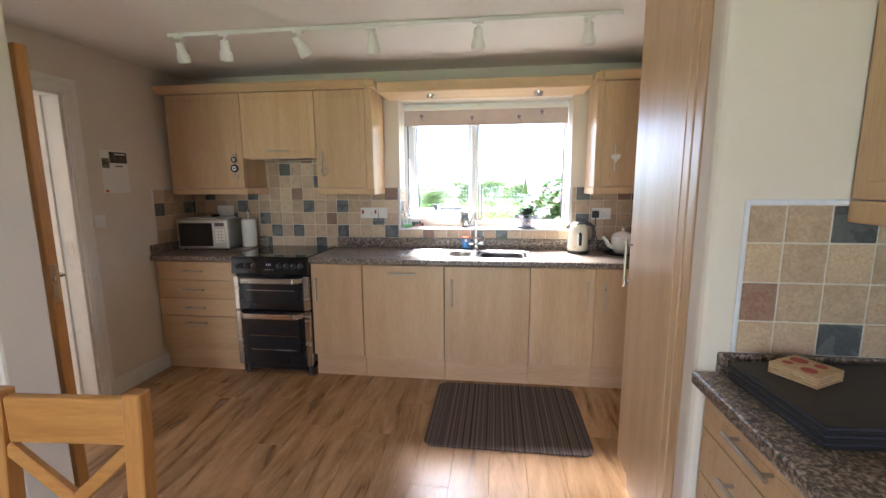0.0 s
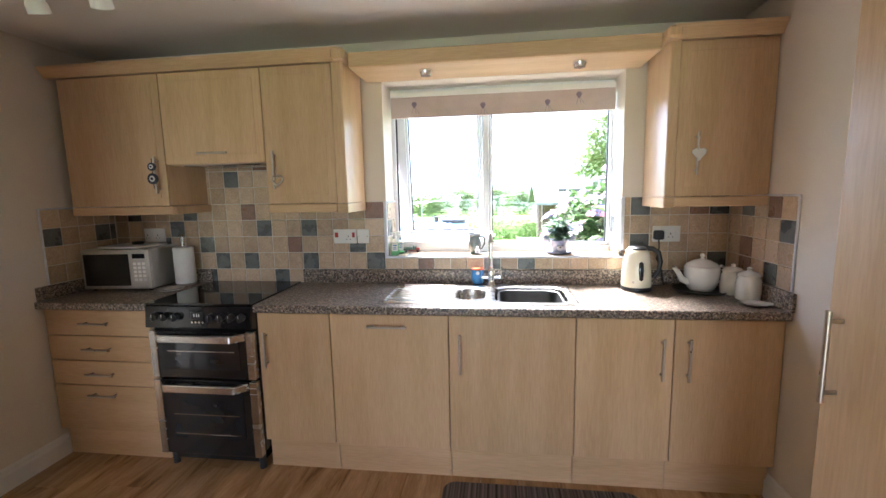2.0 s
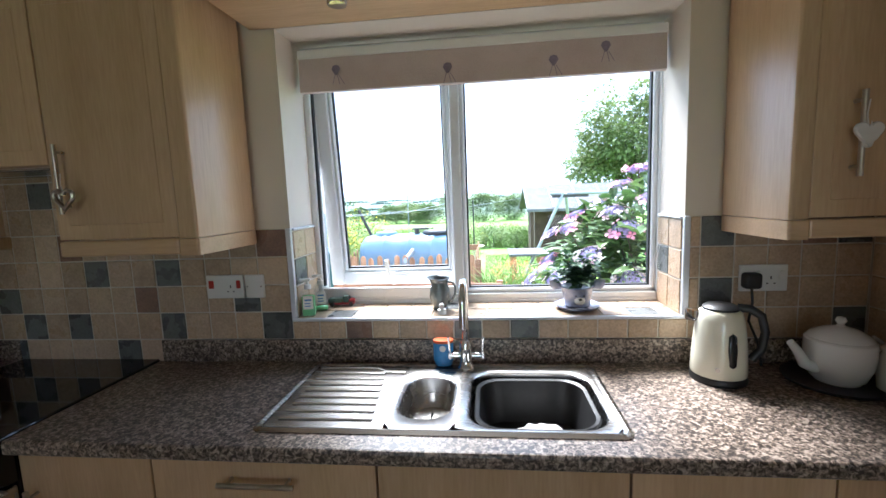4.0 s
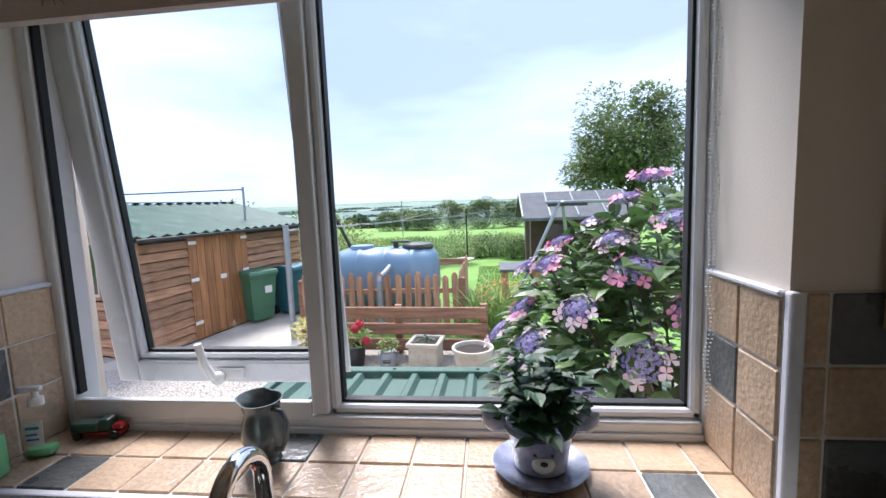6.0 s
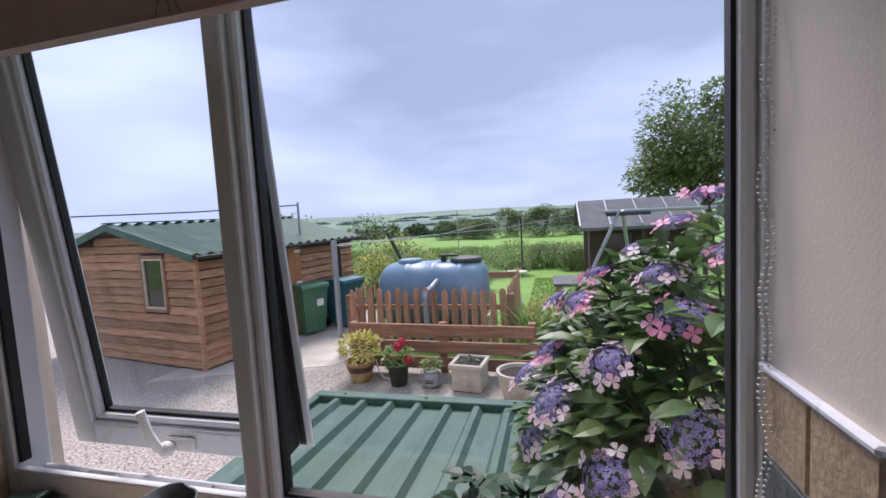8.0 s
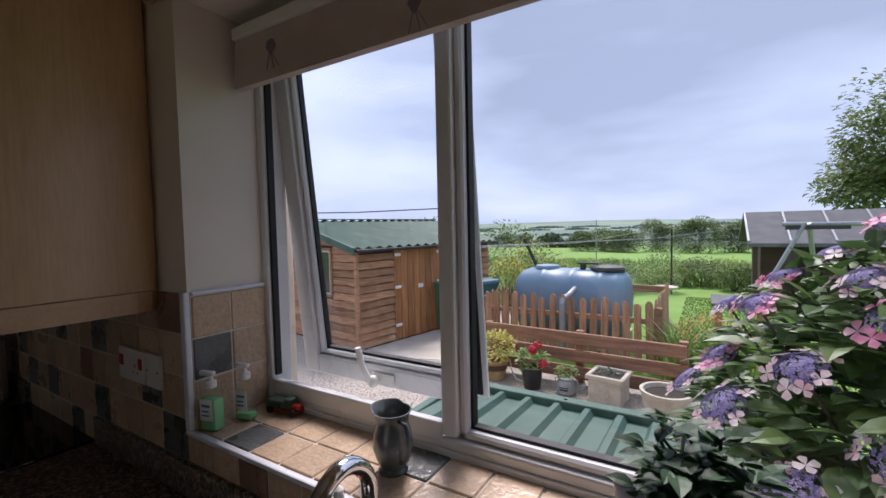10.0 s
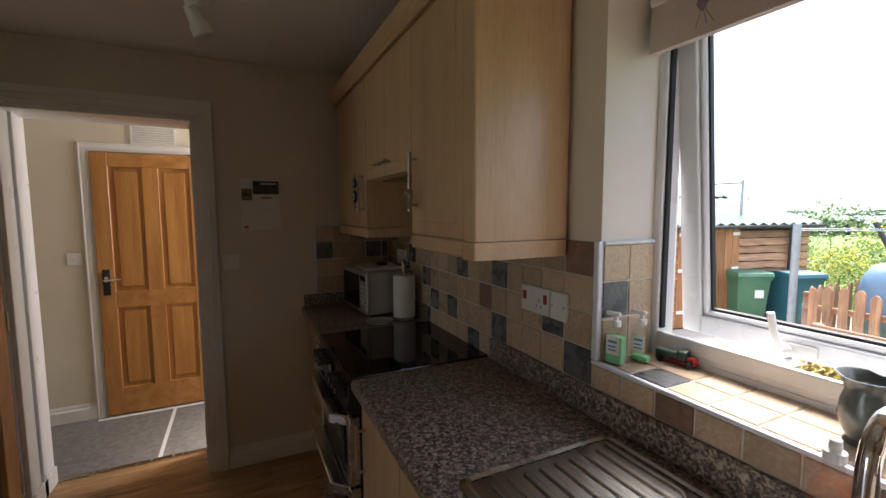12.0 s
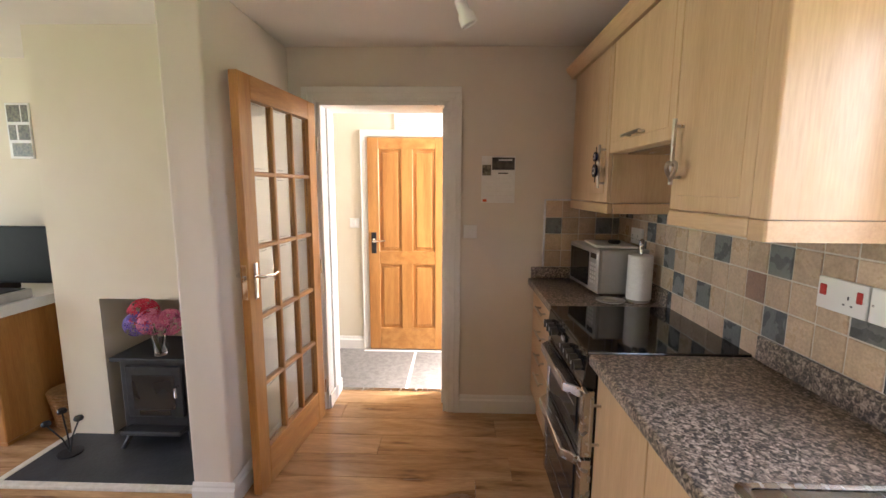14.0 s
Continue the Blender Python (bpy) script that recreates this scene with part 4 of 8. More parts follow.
sk = thing("sink", (0, 0, 0), "stainless steel sink with drainer, half bowl and main bowl", "sink")
ZR = WT + 0.006
rim = rounded(SX0, SX1, SY0, SY1, 0.03)
rim2 = rounded(SX0 + 0.012, SX1 - 0.012, SY0 + 0.012, SY1 - 0.012, 0.024)
rim3 = rounded(SX0 + 0.022, SX1 - 0.022, SY0 + 0.022, SY1 - 0.022, 0.018)
part("rim", loft(B(), [lv(rim, WT), lv(rim, WT + 0.003), lv(rim2, ZR + 0.003), lv(rim3, ZR)], False), M_STEEL, sk, "", True)
cells = [("half_bowl", (-0.395, -0.205, SY0 + 0.022, SY1 - 0.022), (-0.375, -0.222, 3.035, 3.30), 0.07, 0.10), ("main_bowl", (-0.205, SX1 - 0.022, SY0 + 0.022, SY1 - 0.022), (-0.172, 0.195, 2.995, 3.335), 0.075, 0.17)]
for nm, rc, bw, rad, dep in cells:
    cx, cy = (bw[0] + bw[1]) / 2, (bw[2] + bw[3]) / 2
    rr = rounded(*bw, rad)
    inset = lambda d, r: rounded(bw[0] + d, bw[1] - d, bw[2] + d, bw[3] - d, r)
    lps = [lv(square_loop(*rc, rr, cx, cy), ZR), lv(rounded(bw[0] - 0.008, bw[1] + 0.008, bw[2] - 0.008, bw[3] + 0.008, rad + 0.006), ZR), lv(rr, ZR - 0.006), lv(inset(0.006, rad), ZR - dep * 0.8), lv(inset(0.02, rad - 0.01), ZR - dep * 0.96), lv(inset(0.05, rad - 0.04 if rad > 0.05 else 0.02), ZR - dep)]
    bo = part(nm, loft(B(), lps), M_STEEL, sk, "", True)
    part("drain", B().lathe([(0.03, 0.001), (0.03, 0.003), (0.022, 0.003), (0.018, 0.0), (0.0, 0.0)], (cx, cy, ZR - dep), 20), M_CHROME, bo, "", True)
b = B().box(SX0 + 0.022, -0.395, SY0 + 0.022, SY1 - 0.022, ZR - 0.006, ZR - 0.002)
part("drainer", b, M_STEEL, sk)
for k in range(8):
    y = SY0 + 0.06 + 0.043 * k
    part("drainer_rib", B().box(SX0 + 0.05, -0.43 - 0.005 * k, y, y + 0.017, ZR - 0.004, ZR + 0.0035, 0.003, 2), M_STEEL, sk)
part("drainer_edge", B().tube([(SX0 + 0.04, SY1 - 0.045, ZR), (-0.50, SY1 - 0.045, ZR), (-0.46, SY1 - 0.075, ZR), (-0.40, SY1 - 0.08, ZR)], 0.005, 8), M_STEEL, sk, "", True)

tap = thing("mixer_tap", (-0.193, 3.372, ZR), "tall chrome swan-neck mixer tap with two levers", "tap")
part("base", B().lathe([(0.03, 0), (0.03, 0.006), (0.024, 0.012), (0.02, 0.03), (0.022, 0.05), (0.022, 0.085), (0.016, 0.10), (0.0, 0.10)], (0, 0, 0), 24), M_CHROME, tap, "", True)
neck = [(0, 0, 0.09), (0, 0, 0.20), (0, -0.002, 0.25)] + [(0, -0.055 + 0.055 * math.cos(radians(a)), 0.25 + 0.062 * math.sin(radians(a))) for a in range(15, 181, 15)] + [(0, -0.112, 0.21), (0, -0.114, 0.175)]
part("spout", B().tube(neck, 0.0125, 14), M_CHROME, tap, "", True)
for s in (-1, 1):
    part("lever", B().cyl((s * 0.016, 0, 0.045), (s * 0.055, 0, 0.045), 0.011, 14).cyl((s * 0.055, 0, 0.036), (s * 0.055, 0, 0.056), 0.011, 14).cyl((s * 0.055, 0, 0.05), (s * 0.06, -0.006, 0.11), 0.005, 10), M_CHROME, tap, "", True)

wb = thing("washing_up_bowl", (0, 0, 0), "black plastic washing-up bowl in the main sink", "bowl")
o_, i_ = (-0.15, 0.175, 3.015, 3.315), (-0.145, 0.17, 3.02, 3.31)
sh = lambda q, d, r: rounded(q[0] + d, q[1] - d, q[2] + d, q[3] - d, r)
zb_ = ZR - 0.168
part("shell", loft(B(), [lv(sh(o_, 0.04, 0.04), zb_), lv(sh(o_, 0.02, 0.06), zb_ + 0.01), lv(sh(o_, 0.0, 0.07), ZR - 0.022), lv(sh(o_, -0.008, 0.075), ZR - 0.018), lv(sh(o_, -0.004, 0.075), ZR - 0.014), lv(sh(i_, 0.0, 0.07), ZR - 0.018), lv(sh(i_, 0.022, 0.055), zb_ + 0.02), lv(sh(i_, 0.05, 0.04), zb_ + 0.012)]), M_PLASTIC_B, wb, "", True)
cl = B().ball((0, 0, 0), 0.075, 3, (1.1, 0.8, 0.45))
for v_ in cl.bm.verts:
    v_.co += v_.co.normalized() * 0.02 * noise.noise(v_.co * 45)
c_ = thing("dish_cloth", (0.03, 3.10, zb_ + 0.07), "crumpled pale grey dish cloth in the washing-up bowl", "cloth")
part("cloth", cl, M_PAPER, c_, "", True)

# ---- things on the worktop and sill ----
mw = thing("microwave", pose(-2.42, 3.285, WT, 0, 0, 5) @ Matrix.Diagonal((0.97, 0.8, 1, 1)), "silver microwave oven with a dark glass door", "microwave")
M_SILVER = material("silver_paint", (0.50, 0.49, 0.47), (0.46, 0.45, 0.43), 12, 0.35, 0.5, fine_amt=0.06)
part("case", B().box(-0.215, 0.215, -0.15, 0.18, 0.012, 0.252, 0.008, 2), M_SILVER, mw)
part("front_frame", B().box(-0.215, 0.215, -0.166, -0.15, 0.014, 0.25, 0.006, 2), M_SILVER, mw)
part("door_glass", B().box(-0.20, 0.085, -0.1685, -0.165, 0.035, 0.225, 0.003), M_OVEN_GLASS, mw)
part("control_strip", B().box(0.10, 0.20, -0.1685, -0.165, 0.03, 0.235, 0.002), M_SILVER, mw)
part("display", B().box(0.11, 0.19, -0.170, -0.168, 0.198, 0.226, 0.001), M_OVEN_GLASS, mw)
for j in range(5):
    for i in range(3):
        part("button", B().box(0.112 + 0.028 * i, 0.132 + 0.028 * i, -0.1698, -0.168, 0.062 + 0.024 * j, 0.078 + 0.024 * j, 0.001), M_PLASTIC_W if j else M_CHALK, mw)
part("door_button", B().box(0.112, 0.188, -0.1705, -0.168, 0.034, 0.054, 0.002), M_SILVER, mw)
for x in (-0.18, 0.18):
    for y in (-0.12, 0.15):
        part("foot", B().cyl((x, y, 0), (x, y, 0.013), 0.012, 10), M_PLASTIC_B, mw)
tb = thing("chopping_board", pose(-2.42, 3.29, WT + 0.2525, 0, 0, -4), "white plastic tray with a handle on the microwave", "tray")
part("board", B().box(-0.14, 0.15, -0.10, 0.12, 0, 0.012, 0.004, 2), M_PLASTIC_W, tb)
part("knob", B().lathe([(0.03, 0.012), (0.035, 0.02), (0.03, 0.03), (0.0, 0.034)], (0.02, 0.03, 0), 16), M_PLASTIC_B, tb, "", True)

kr = thing("kitchen_roll_holder", (-2.122, 3.355, WT), "white paper kitchen roll on a steel holder", "kitchen roll")
part("base", B().lathe([(0.075, 0), (0.078, 0.004), (0.07, 0.01), (0.0, 0.012)], (0, 0, 0), 28), M_STEEL, kr, "", True)
part("roll", B().lathe([(0.02, 0.014), (0.058, 0.014), (0.060, 0.02), (0.0595, 0.235), (0.057, 0.24), (0.02, 0.24)], (0, 0, 0), 32), M_PAPER, kr, "white quilted paper", True)
part("rod", B().lathe([(0.009, 0.01), (0.009, 0.265), (0.013, 0.27), (0.012, 0.30), (0.015, 0.312), (0.0, 0.325)], (0, 0, 0), 16), M_STEEL, kr, "", True)
tv = thing("trivet", (-2.11, 3.21, WT), "round pale pottery spoon rest on the worktop", "trivet")
part("dish", B().lathe([(0.05, 0), (0.068, 0.004), (0.072, 0.009), (0.066, 0.009), (0.05, 0.005), (0.0, 0.004)], (0, 0, 0), 28), M_CERAMIC, tv, "", True)
part("cut_pattern", B().lathe([(0.03, 0.006), (0.034, 0.0075), (0.038, 0.006)], (0, 0, 0), 20), M_GROUT, tv)


def socket(m, cells, label):
    s = thing("wall_socket", m, label, "socket")
    wd = len(cells) * 0.073
    part("plate", B().box(0, wd, -0.011, 0, 0, 0.088, 0.003, 2), M_PLASTIC_W, s)
    for k, c in enumerate(cells):
        x = 0.073 * k
        if c == "s":
            part("red_rocker", B().box(x + 0.01, x + 0.03, -0.015, -0.010, 0.038, 0.068, 0.002), M_RED, s, "red switch rocker")
        if c in "pq":
            part("pin_holes", B().box(x + 0.02, x + 0.024, -0.0118, -0.0105, 0.04, 0.05).box(x + 0.008, x + 0.014, -0.0118, -0.0105, 0.024, 0.028).box(x + 0.03, x + 0.036, -0.0118, -0.0105, 0.024, 0.028), M_PLASTIC_B, s)
            part("rocker", B().box(x + 0.046, x + 0.062, -0.015, -0.010, 0.038, 0.068, 0.002), M_RED if c == "q" else M_PLASTIC_W, s)
        if c == "b":
            part("screw", B().cyl((x + 0.01, -0.0105, 0.044), (x + 0.01, -0.0125, 0.044), 0.003, 8).cyl((x + 0.063, -0.0105, 0.044), (x + 0.063, -0.0125, 0.044), 0.003, 8), M_STEEL, s)
    return s


TF = YW - 0.0085
socket(pose(-1.16, TF, 1.118), "sq", "white cooker switch and socket with red rockers")
socket(pose(-1.008, TF, 1.118), "b", "white blank plate beside the cooker switch")
so = socket(pose(0.71, TF, 1.118), "pp", "white double socket with a black plug")
socket(pose(-2.45, TF, 1.135), "pp", "white double socket behind the microwave")
pg = thing("kettle_plug", (0.735, TF - 0.012, 1.158), "black plug and lead of the kettle", "plug")
part("plug", B().box(-0.026, 0.026, -0.036, 0, -0.026, 0.026, 0.01, 3), M_PLASTIC_B, pg, "", True)
part("lead", B().tube([(0, -0.02, -0.02), (0.004, -0.022, -0.07), (-0.01, -0.03, -0.13), (0.02, -0.03, -0.2), (0.03, -0.04, -0.278)], 0.004, 8), M_PLASTIC_B, pg, "", True)

kt = thing("kettle", pose(0.594, 3.315, WT, 0, 0, -20) @ Matrix.Diagonal((0.88, 0.88, 0.97, 1)), "cream enamel kettle with a black handle and base", "kettle")
part("base", B().lathe([(0.088, 0), (0.09, 0.01), (0.084, 0.022), (0.0, 0.022)], (0, 0, 0), 32), M_PLASTIC_B, kt, "", True)
part("jug", B().lathe([(0.086, 0.023), (0.088, 0.03), (0.086, 0.08), (0.080, 0.15), (0.073, 0.20), (0.066, 0.222), (0.055, 0.23), (0.0, 0.232)], (0, 0, 0), 36), M_CREAM, kt, "", True)
part("spout", B().prism([(-0.062, -0.022), (-0.108, -0.004), (-0.108, 0.004), (-0.062, 0.022)], 0.185, 0.226, "z", 0.006), M_CHROME, kt, "", True)
part("lid", B().lathe([(0.056, 0.229), (0.056, 0.236), (0.045, 0.244), (0.0, 0.247)], (0, 0, 0), 28), M_PLASTIC_B, kt, "", True)
part("handle", B().tube([(0.05, 0, 0.236), (0.085, 0, 0.235), (0.118, 0, 0.215), (0.130, 0, 0.165), (0.122, 0, 0.11), (0.095, 0, 0.075)], 0.0135, 12), M_PLASTIC_B, kt, "", True)
part("water_gauge", B().lathe([(0.0, 0.055), (0.013, 0.045), (0.015, 0.0), (0.012, -0.045), (0.0, -0.055)], (0, 0, 0), 14, pose(0.03, -0.076, 0.115, -4, 0, 20) @ Matrix.Diagonal((1, 0.35, 1, 1))), M_OVEN_GLASS, kt, "smoked water gauge", True)
part("badge", B().cyl((-0.012, -0.0855, 0.055), (-0.012, -0.0885, 0.055), 0.007, 14), M_NICKEL, kt)

ty = thing("round_tray", (0.91, 3.29, WT), "round black tray under the teapot", "tray")
part("tray", B().lathe([(0.11, 0), (0.125, 0.004), (0.132, 0.014), (0.126, 0.014), (0.115, 0.007), (0.0, 0.006)], (0, 0, 0), 36), M_PLASTIC_B, ty, "", True)
tp = thing("teapot", pose(0.915, 3.29, WT + 0.008, 0, 0, 8), "white china teapot with a domed lid", "teapot")
part("pot", B().lathe([(0.055, 0), (0.058, 0.006), (0.066, 0.012), (0.08, 0.05), (0.084, 0.09), (0.083, 0.125), (0.078, 0.13), (0.0, 0.131)], (0, 0, 0), 36), M_CERAMIC, tp, "", True)
part("lid", B().lathe([(0.078, 0.131), (0.07, 0.142), (0.04, 0.158), (0.012, 0.166), (0.008, 0.172), (0.014, 0.182), (0.01, 0.192), (0.0, 0.195)], (0, 0, 0), 32), M_CERAMIC, tp, "", True)
part("spout", B().tube([(-0.07, 0, 0.045), (-0.105, 0, 0.06), (-0.125, 0, 0.095), (-0.15, 0, 0.125)], 0.02, 12, 0.01), M_CERAMIC, tp, "", True)
part("handle", B().tube([(0.078, 0, 0.112), (0.105, 0, 0.125), (0.128, 0, 0.11), (0.13, 0, 0.08), (0.115, 0, 0.045), (0.08, 0, 0.035)], 0.0075, 10), M_CERAMIC, tp, "", True)


def storage_jar(x, y, label):
    j = thing("storage_jar", (x, y, WT), label, "jar", "white storage jars")
    part("pot", B().lathe([(0.045, 0), (0.052, 0.006), (0.055, 0.04), (0.052, 0.10), (0.046, 0.112), (0.046, 0.118), (0.0, 0.118)], (0, 0, 0), 30), M_CERAMIC, j, "", True)
    part("lid", B().lathe([(0.05, 0.118), (0.05, 0.125), (0.035, 0.137), (0.012, 0.143), (0.009, 0.149), (0.014, 0.156), (0.0, 0.163)], (0, 0, 0), 28), M_CERAMIC, j, "", True)


storage_jar(1.035, 3.225, "white lidded china jar behind another")
storage_jar(1.05, 3.11, "white lidded china jar by the side wall")
sp_ = thing("saucer", (1.03, 3.00, WT), "small white oval dish at the worktop's end", "dish")
part("dish", B().lathe([(0.04, 0), (0.06, 0.006), (0.068, 0.012), (0.06, 0.011), (0.04, 0.006), (0.0, 0.005)], (0, 0, 0), 28, Matrix.Diagonal((1, 0.75, 1, 1))), M_CERAMIC, sp_, "", True)

# washing-up liquid behind the tap
wl_ = thing("washing_up_bottle", (-0.272, 3.385, ZR + 0.002), "clear washing-up liquid bottle with a blue label", "bottle")
part("bottle", B().lathe([(0.03, 0), (0.034, 0.008), (0.034, 0.11), (0.028, 0.14), (0.016, 0.165), (0.013, 0.185), (0.0, 0.185)], (0, 0, 0), 24, Matrix.Diagonal((1.0, 0.7, 1, 1))), M_PANE, wl_, "", True)
part("liquid", B().lathe([(0.028, 0.005), (0.031, 0.012), (0.031, 0.05), (0.0, 0.05)], (0, 0, 0), 20, Matrix.Diagonal((1.0, 0.66, 1, 1))), M_BLUE_LABEL, wl_, "", True)
part("label", B().lathe([(0.0348, 0.022), (0.0348, 0.086)], (0, 0, 0), 24, Matrix.Diagonal((1.0, 0.72, 1, 1))), M_BLUE_LABEL, wl_, "blue label", True)
part("label_band", B().lathe([(0.0349, 0.087), (0.0347, 0.096)], (0, 0, 0), 24, Matrix.Diagonal((1.0, 0.72, 1, 1))), M_ORANGE, wl_, "orange label band", True)
part("label_logo", B().cyl((0, -0.0252, 0.07), (0, -0.0262, 0.07), 0.011, 14), M_PLASTIC_W, wl_)
part("cap", B().lathe([(0.015, 0.186), (0.015, 0.202), (0.009, 0.206), (0.008, 0.22), (0.004, 0.224), (0.0, 0.226)], (0, 0, 0), 18), M_PLASTIC_W, wl_, "white push-pull cap", True)
SILL = 1.036

jg = thing("jug", pose(-0.297, 3.556, SILL, 0, 0, -25) @ Matrix.Diagonal((0.93, 0.93, 0.92, 1)), "small pewter-grey glazed jug on the window sill", "jug")
prof = [(0.030, 0), (0.032, 0.004), (0.028, 0.012), (0.036, 0.03), (0.043, 0.055), (0.040, 0.085), (0.034, 0.105), (0.036, 0.122), (0.042, 0.132), (0.039, 0.132), (0.033, 0.12), (0.031, 0.105), (0.037, 0.085), (0.039, 0.055), (0.03, 0.02), (0.0, 0.012)]
jb = B().lathe(prof, (0, 0, 0), 32)
for v_ in jb.bm.verts:
    if v_.co.z > 0.112 and v_.co.x < -0.02:
        v_.co.x -= 0.012 * (v_.co.z - 0.112) / 0.02
        v_.co.z += 0.004
part("body", jb, M_PEWTER, jg, "", True)
part("handle", B().tube([(0.034, 0, 0.118), (0.06, 0, 0.12), (0.074, 0, 0.10), (0.072, 0, 0.07), (0.055, 0, 0.04), (0.038, 0, 0.032)], 0.005, 10), M_PEWTER, jg, "", True)


M_GREEN_LIQ = material("green_liquid_soap", (0.20, 0.52, 0.22), (0.24, 0.58, 0.27), 10, 0.15, fine_amt=0.02)


def soap(x, y, green, label):
    s = thing("soap_bottle", pose(x, y, SILL, 0, 0, 15), label, "bottle", "bottles on the sill")
    part("bottle", B().box(-0.026, 0.026, -0.017, 0.017, 0, 0.105, 0.008, 3), M_PANE, s, "", True)
    part("liquid", B().box(-0.024, 0.024, -0.015, 0.015, 0.002, 0.08 if green else 0.02, 0.007, 2), M_GREEN_LIQ, s, "", True)
    part("label", B().box(-0.018, 0.018, -0.0182, -0.0174, 0.03, 0.08, 0.0), M_PAPER, s)
    part("label_text", B().box(-0.012, 0.012, -0.0188, -0.0183, 0.062, 0.068).box(-0.012, 0.008, -0.0188, -0.0183, 0.05, 0.054).box(-0.012, 0.01, -0.0188, -0.0183, 0.04, 0.044), M_BLUE_LABEL, s)
    part("pump", B().lathe([(0.013, 0.105), (0.013, 0.12), (0.006, 0.122), (0.005, 0.135), (0.0, 0.135)], (0, 0, 0), 14).box(-0.03, 0.012, -0.007, 0.007, 0.133, 0.144, 0.003), M_PLASTIC_W, s, "white pump", True)


soap(-0.787, 3.475, True, "pump bottle of green hand soap on the sill")
soap(-0.768, 3.552, False, "nearly empty clear pump bottle on the sill")

cr = thing("toy_truck", pose(-0.715, 3.625, SILL, 0, 0, 8), "small green and red toy truck on the sill", "toy")
M_TGREEN, M_TRED = material("toy_green", (0.03, 0.07, 0.05), None, 10, 0.35), material("toy_red", (0.35, 0.02, 0.02), None, 10, 0.3)
part("chassis", B().box(-0.05, 0.055, -0.014, 0.014, 0.008, 0.014, 0.001), M_TRED, cr)
part("bed", B().box(-0.05, 0.008, -0.016, 0.016, 0.015, 0.034, 0.003), M_TGREEN, cr)
part("cab", B().box(0.01, 0.032, -0.015, 0.015, 0.015, 0.042, 0.004, 2), M_TGREEN, cr)
part("bonnet", B().box(0.033, 0.056, -0.011, 0.011, 0.015, 0.028, 0.003), M_TRED, cr)
for x in (-0.034, 0.042):
    for y in (-0.016, 0.016):
        part("wheel", B().cyl((x, y - 0.003, 0.009), (x, y + 0.003, 0.009), 0.009, 14), M_PLASTIC_B, cr, "", True)

# ---- leaves ----
def leafy(name, mat, parent, pts, size, seed, droop=0.5, long=1.7, ovate=False):
    """Pointed leaves, folded along the middle, at the given places (centre, outward)."""
    rng = random.Random(seed)
    vs, fs = [], []
    for c, o in pts:
        c, o = Vector(c), Vector(o)
        d = (o + Vector((rng.uniform(-1, 1), rng.uniform(-1, 1), rng.uniform(-droop, droop * 0.6))) * 0.8).normalized()
        s = d.cross(Vector((rng.uniform(-0.3, 0.3), rng.uniform(-0.3, 0.3), 1))).normalized()
        n = s.cross(d).normalized()
        z = size * rng.uniform(0.65, 1.25)
        k = len(vs)
        a, m1, m2, t = c, c + d * z * long * 0.45 + s * z * 0.5 + n * z * 0.15, c + d * z * long * 0.45 - s * z * 0.5 + n * z * 0.15, c + d * z * long - n * z * 0.25
        mid = c + d * z * long * 0.5 - n * z * 0.02
        if ovate:
            rim = [c + d * z * long * u + (s * w - n * (u * u * 0.45 - abs(w) * 0.25)) * z for u, w in ((0.0, 0.0), (0.16, 0.30), (0.40, 0.46), (0.66, 0.38), (0.86, 0.17), (1.0, 0.0), (0.86, -0.17), (0.66, -0.38), (0.40, -0.46), (0.16, -0.30))]
            ribs = [c + (d * long * u - n * u * u * 0.45) * z for u in (0.25, 0.65)]
            vs += rim + ribs
            fs += [(k, k + 1, k + 10), (k + 1, k + 2, k + 10), (k + 2, k + 3, k + 11, k + 10), (k + 3, k + 4, k + 11), (k + 4, k + 5, k + 11), (k + 5, k + 6, k + 11), (k + 6, k + 7, k + 11), (k + 7, k + 8, k + 10, k + 11), (k + 8, k + 9, k + 10), (k + 9, k, k + 10)]
            continue
        vs += [a, m1, m2, t, mid]
        fs += [(k, k + 1, k + 4), (k + 1, k + 3, k + 4), (k + 3, k + 2, k + 4), (k + 2, k, k + 4)]
    me = bpy.data.meshes.new(name)
    me.from_pydata([tuple(v) for v in vs], [], fs)
    me.materials.append(mat)
    ob = new(name, me)
    ob.parent = parent
    return ob


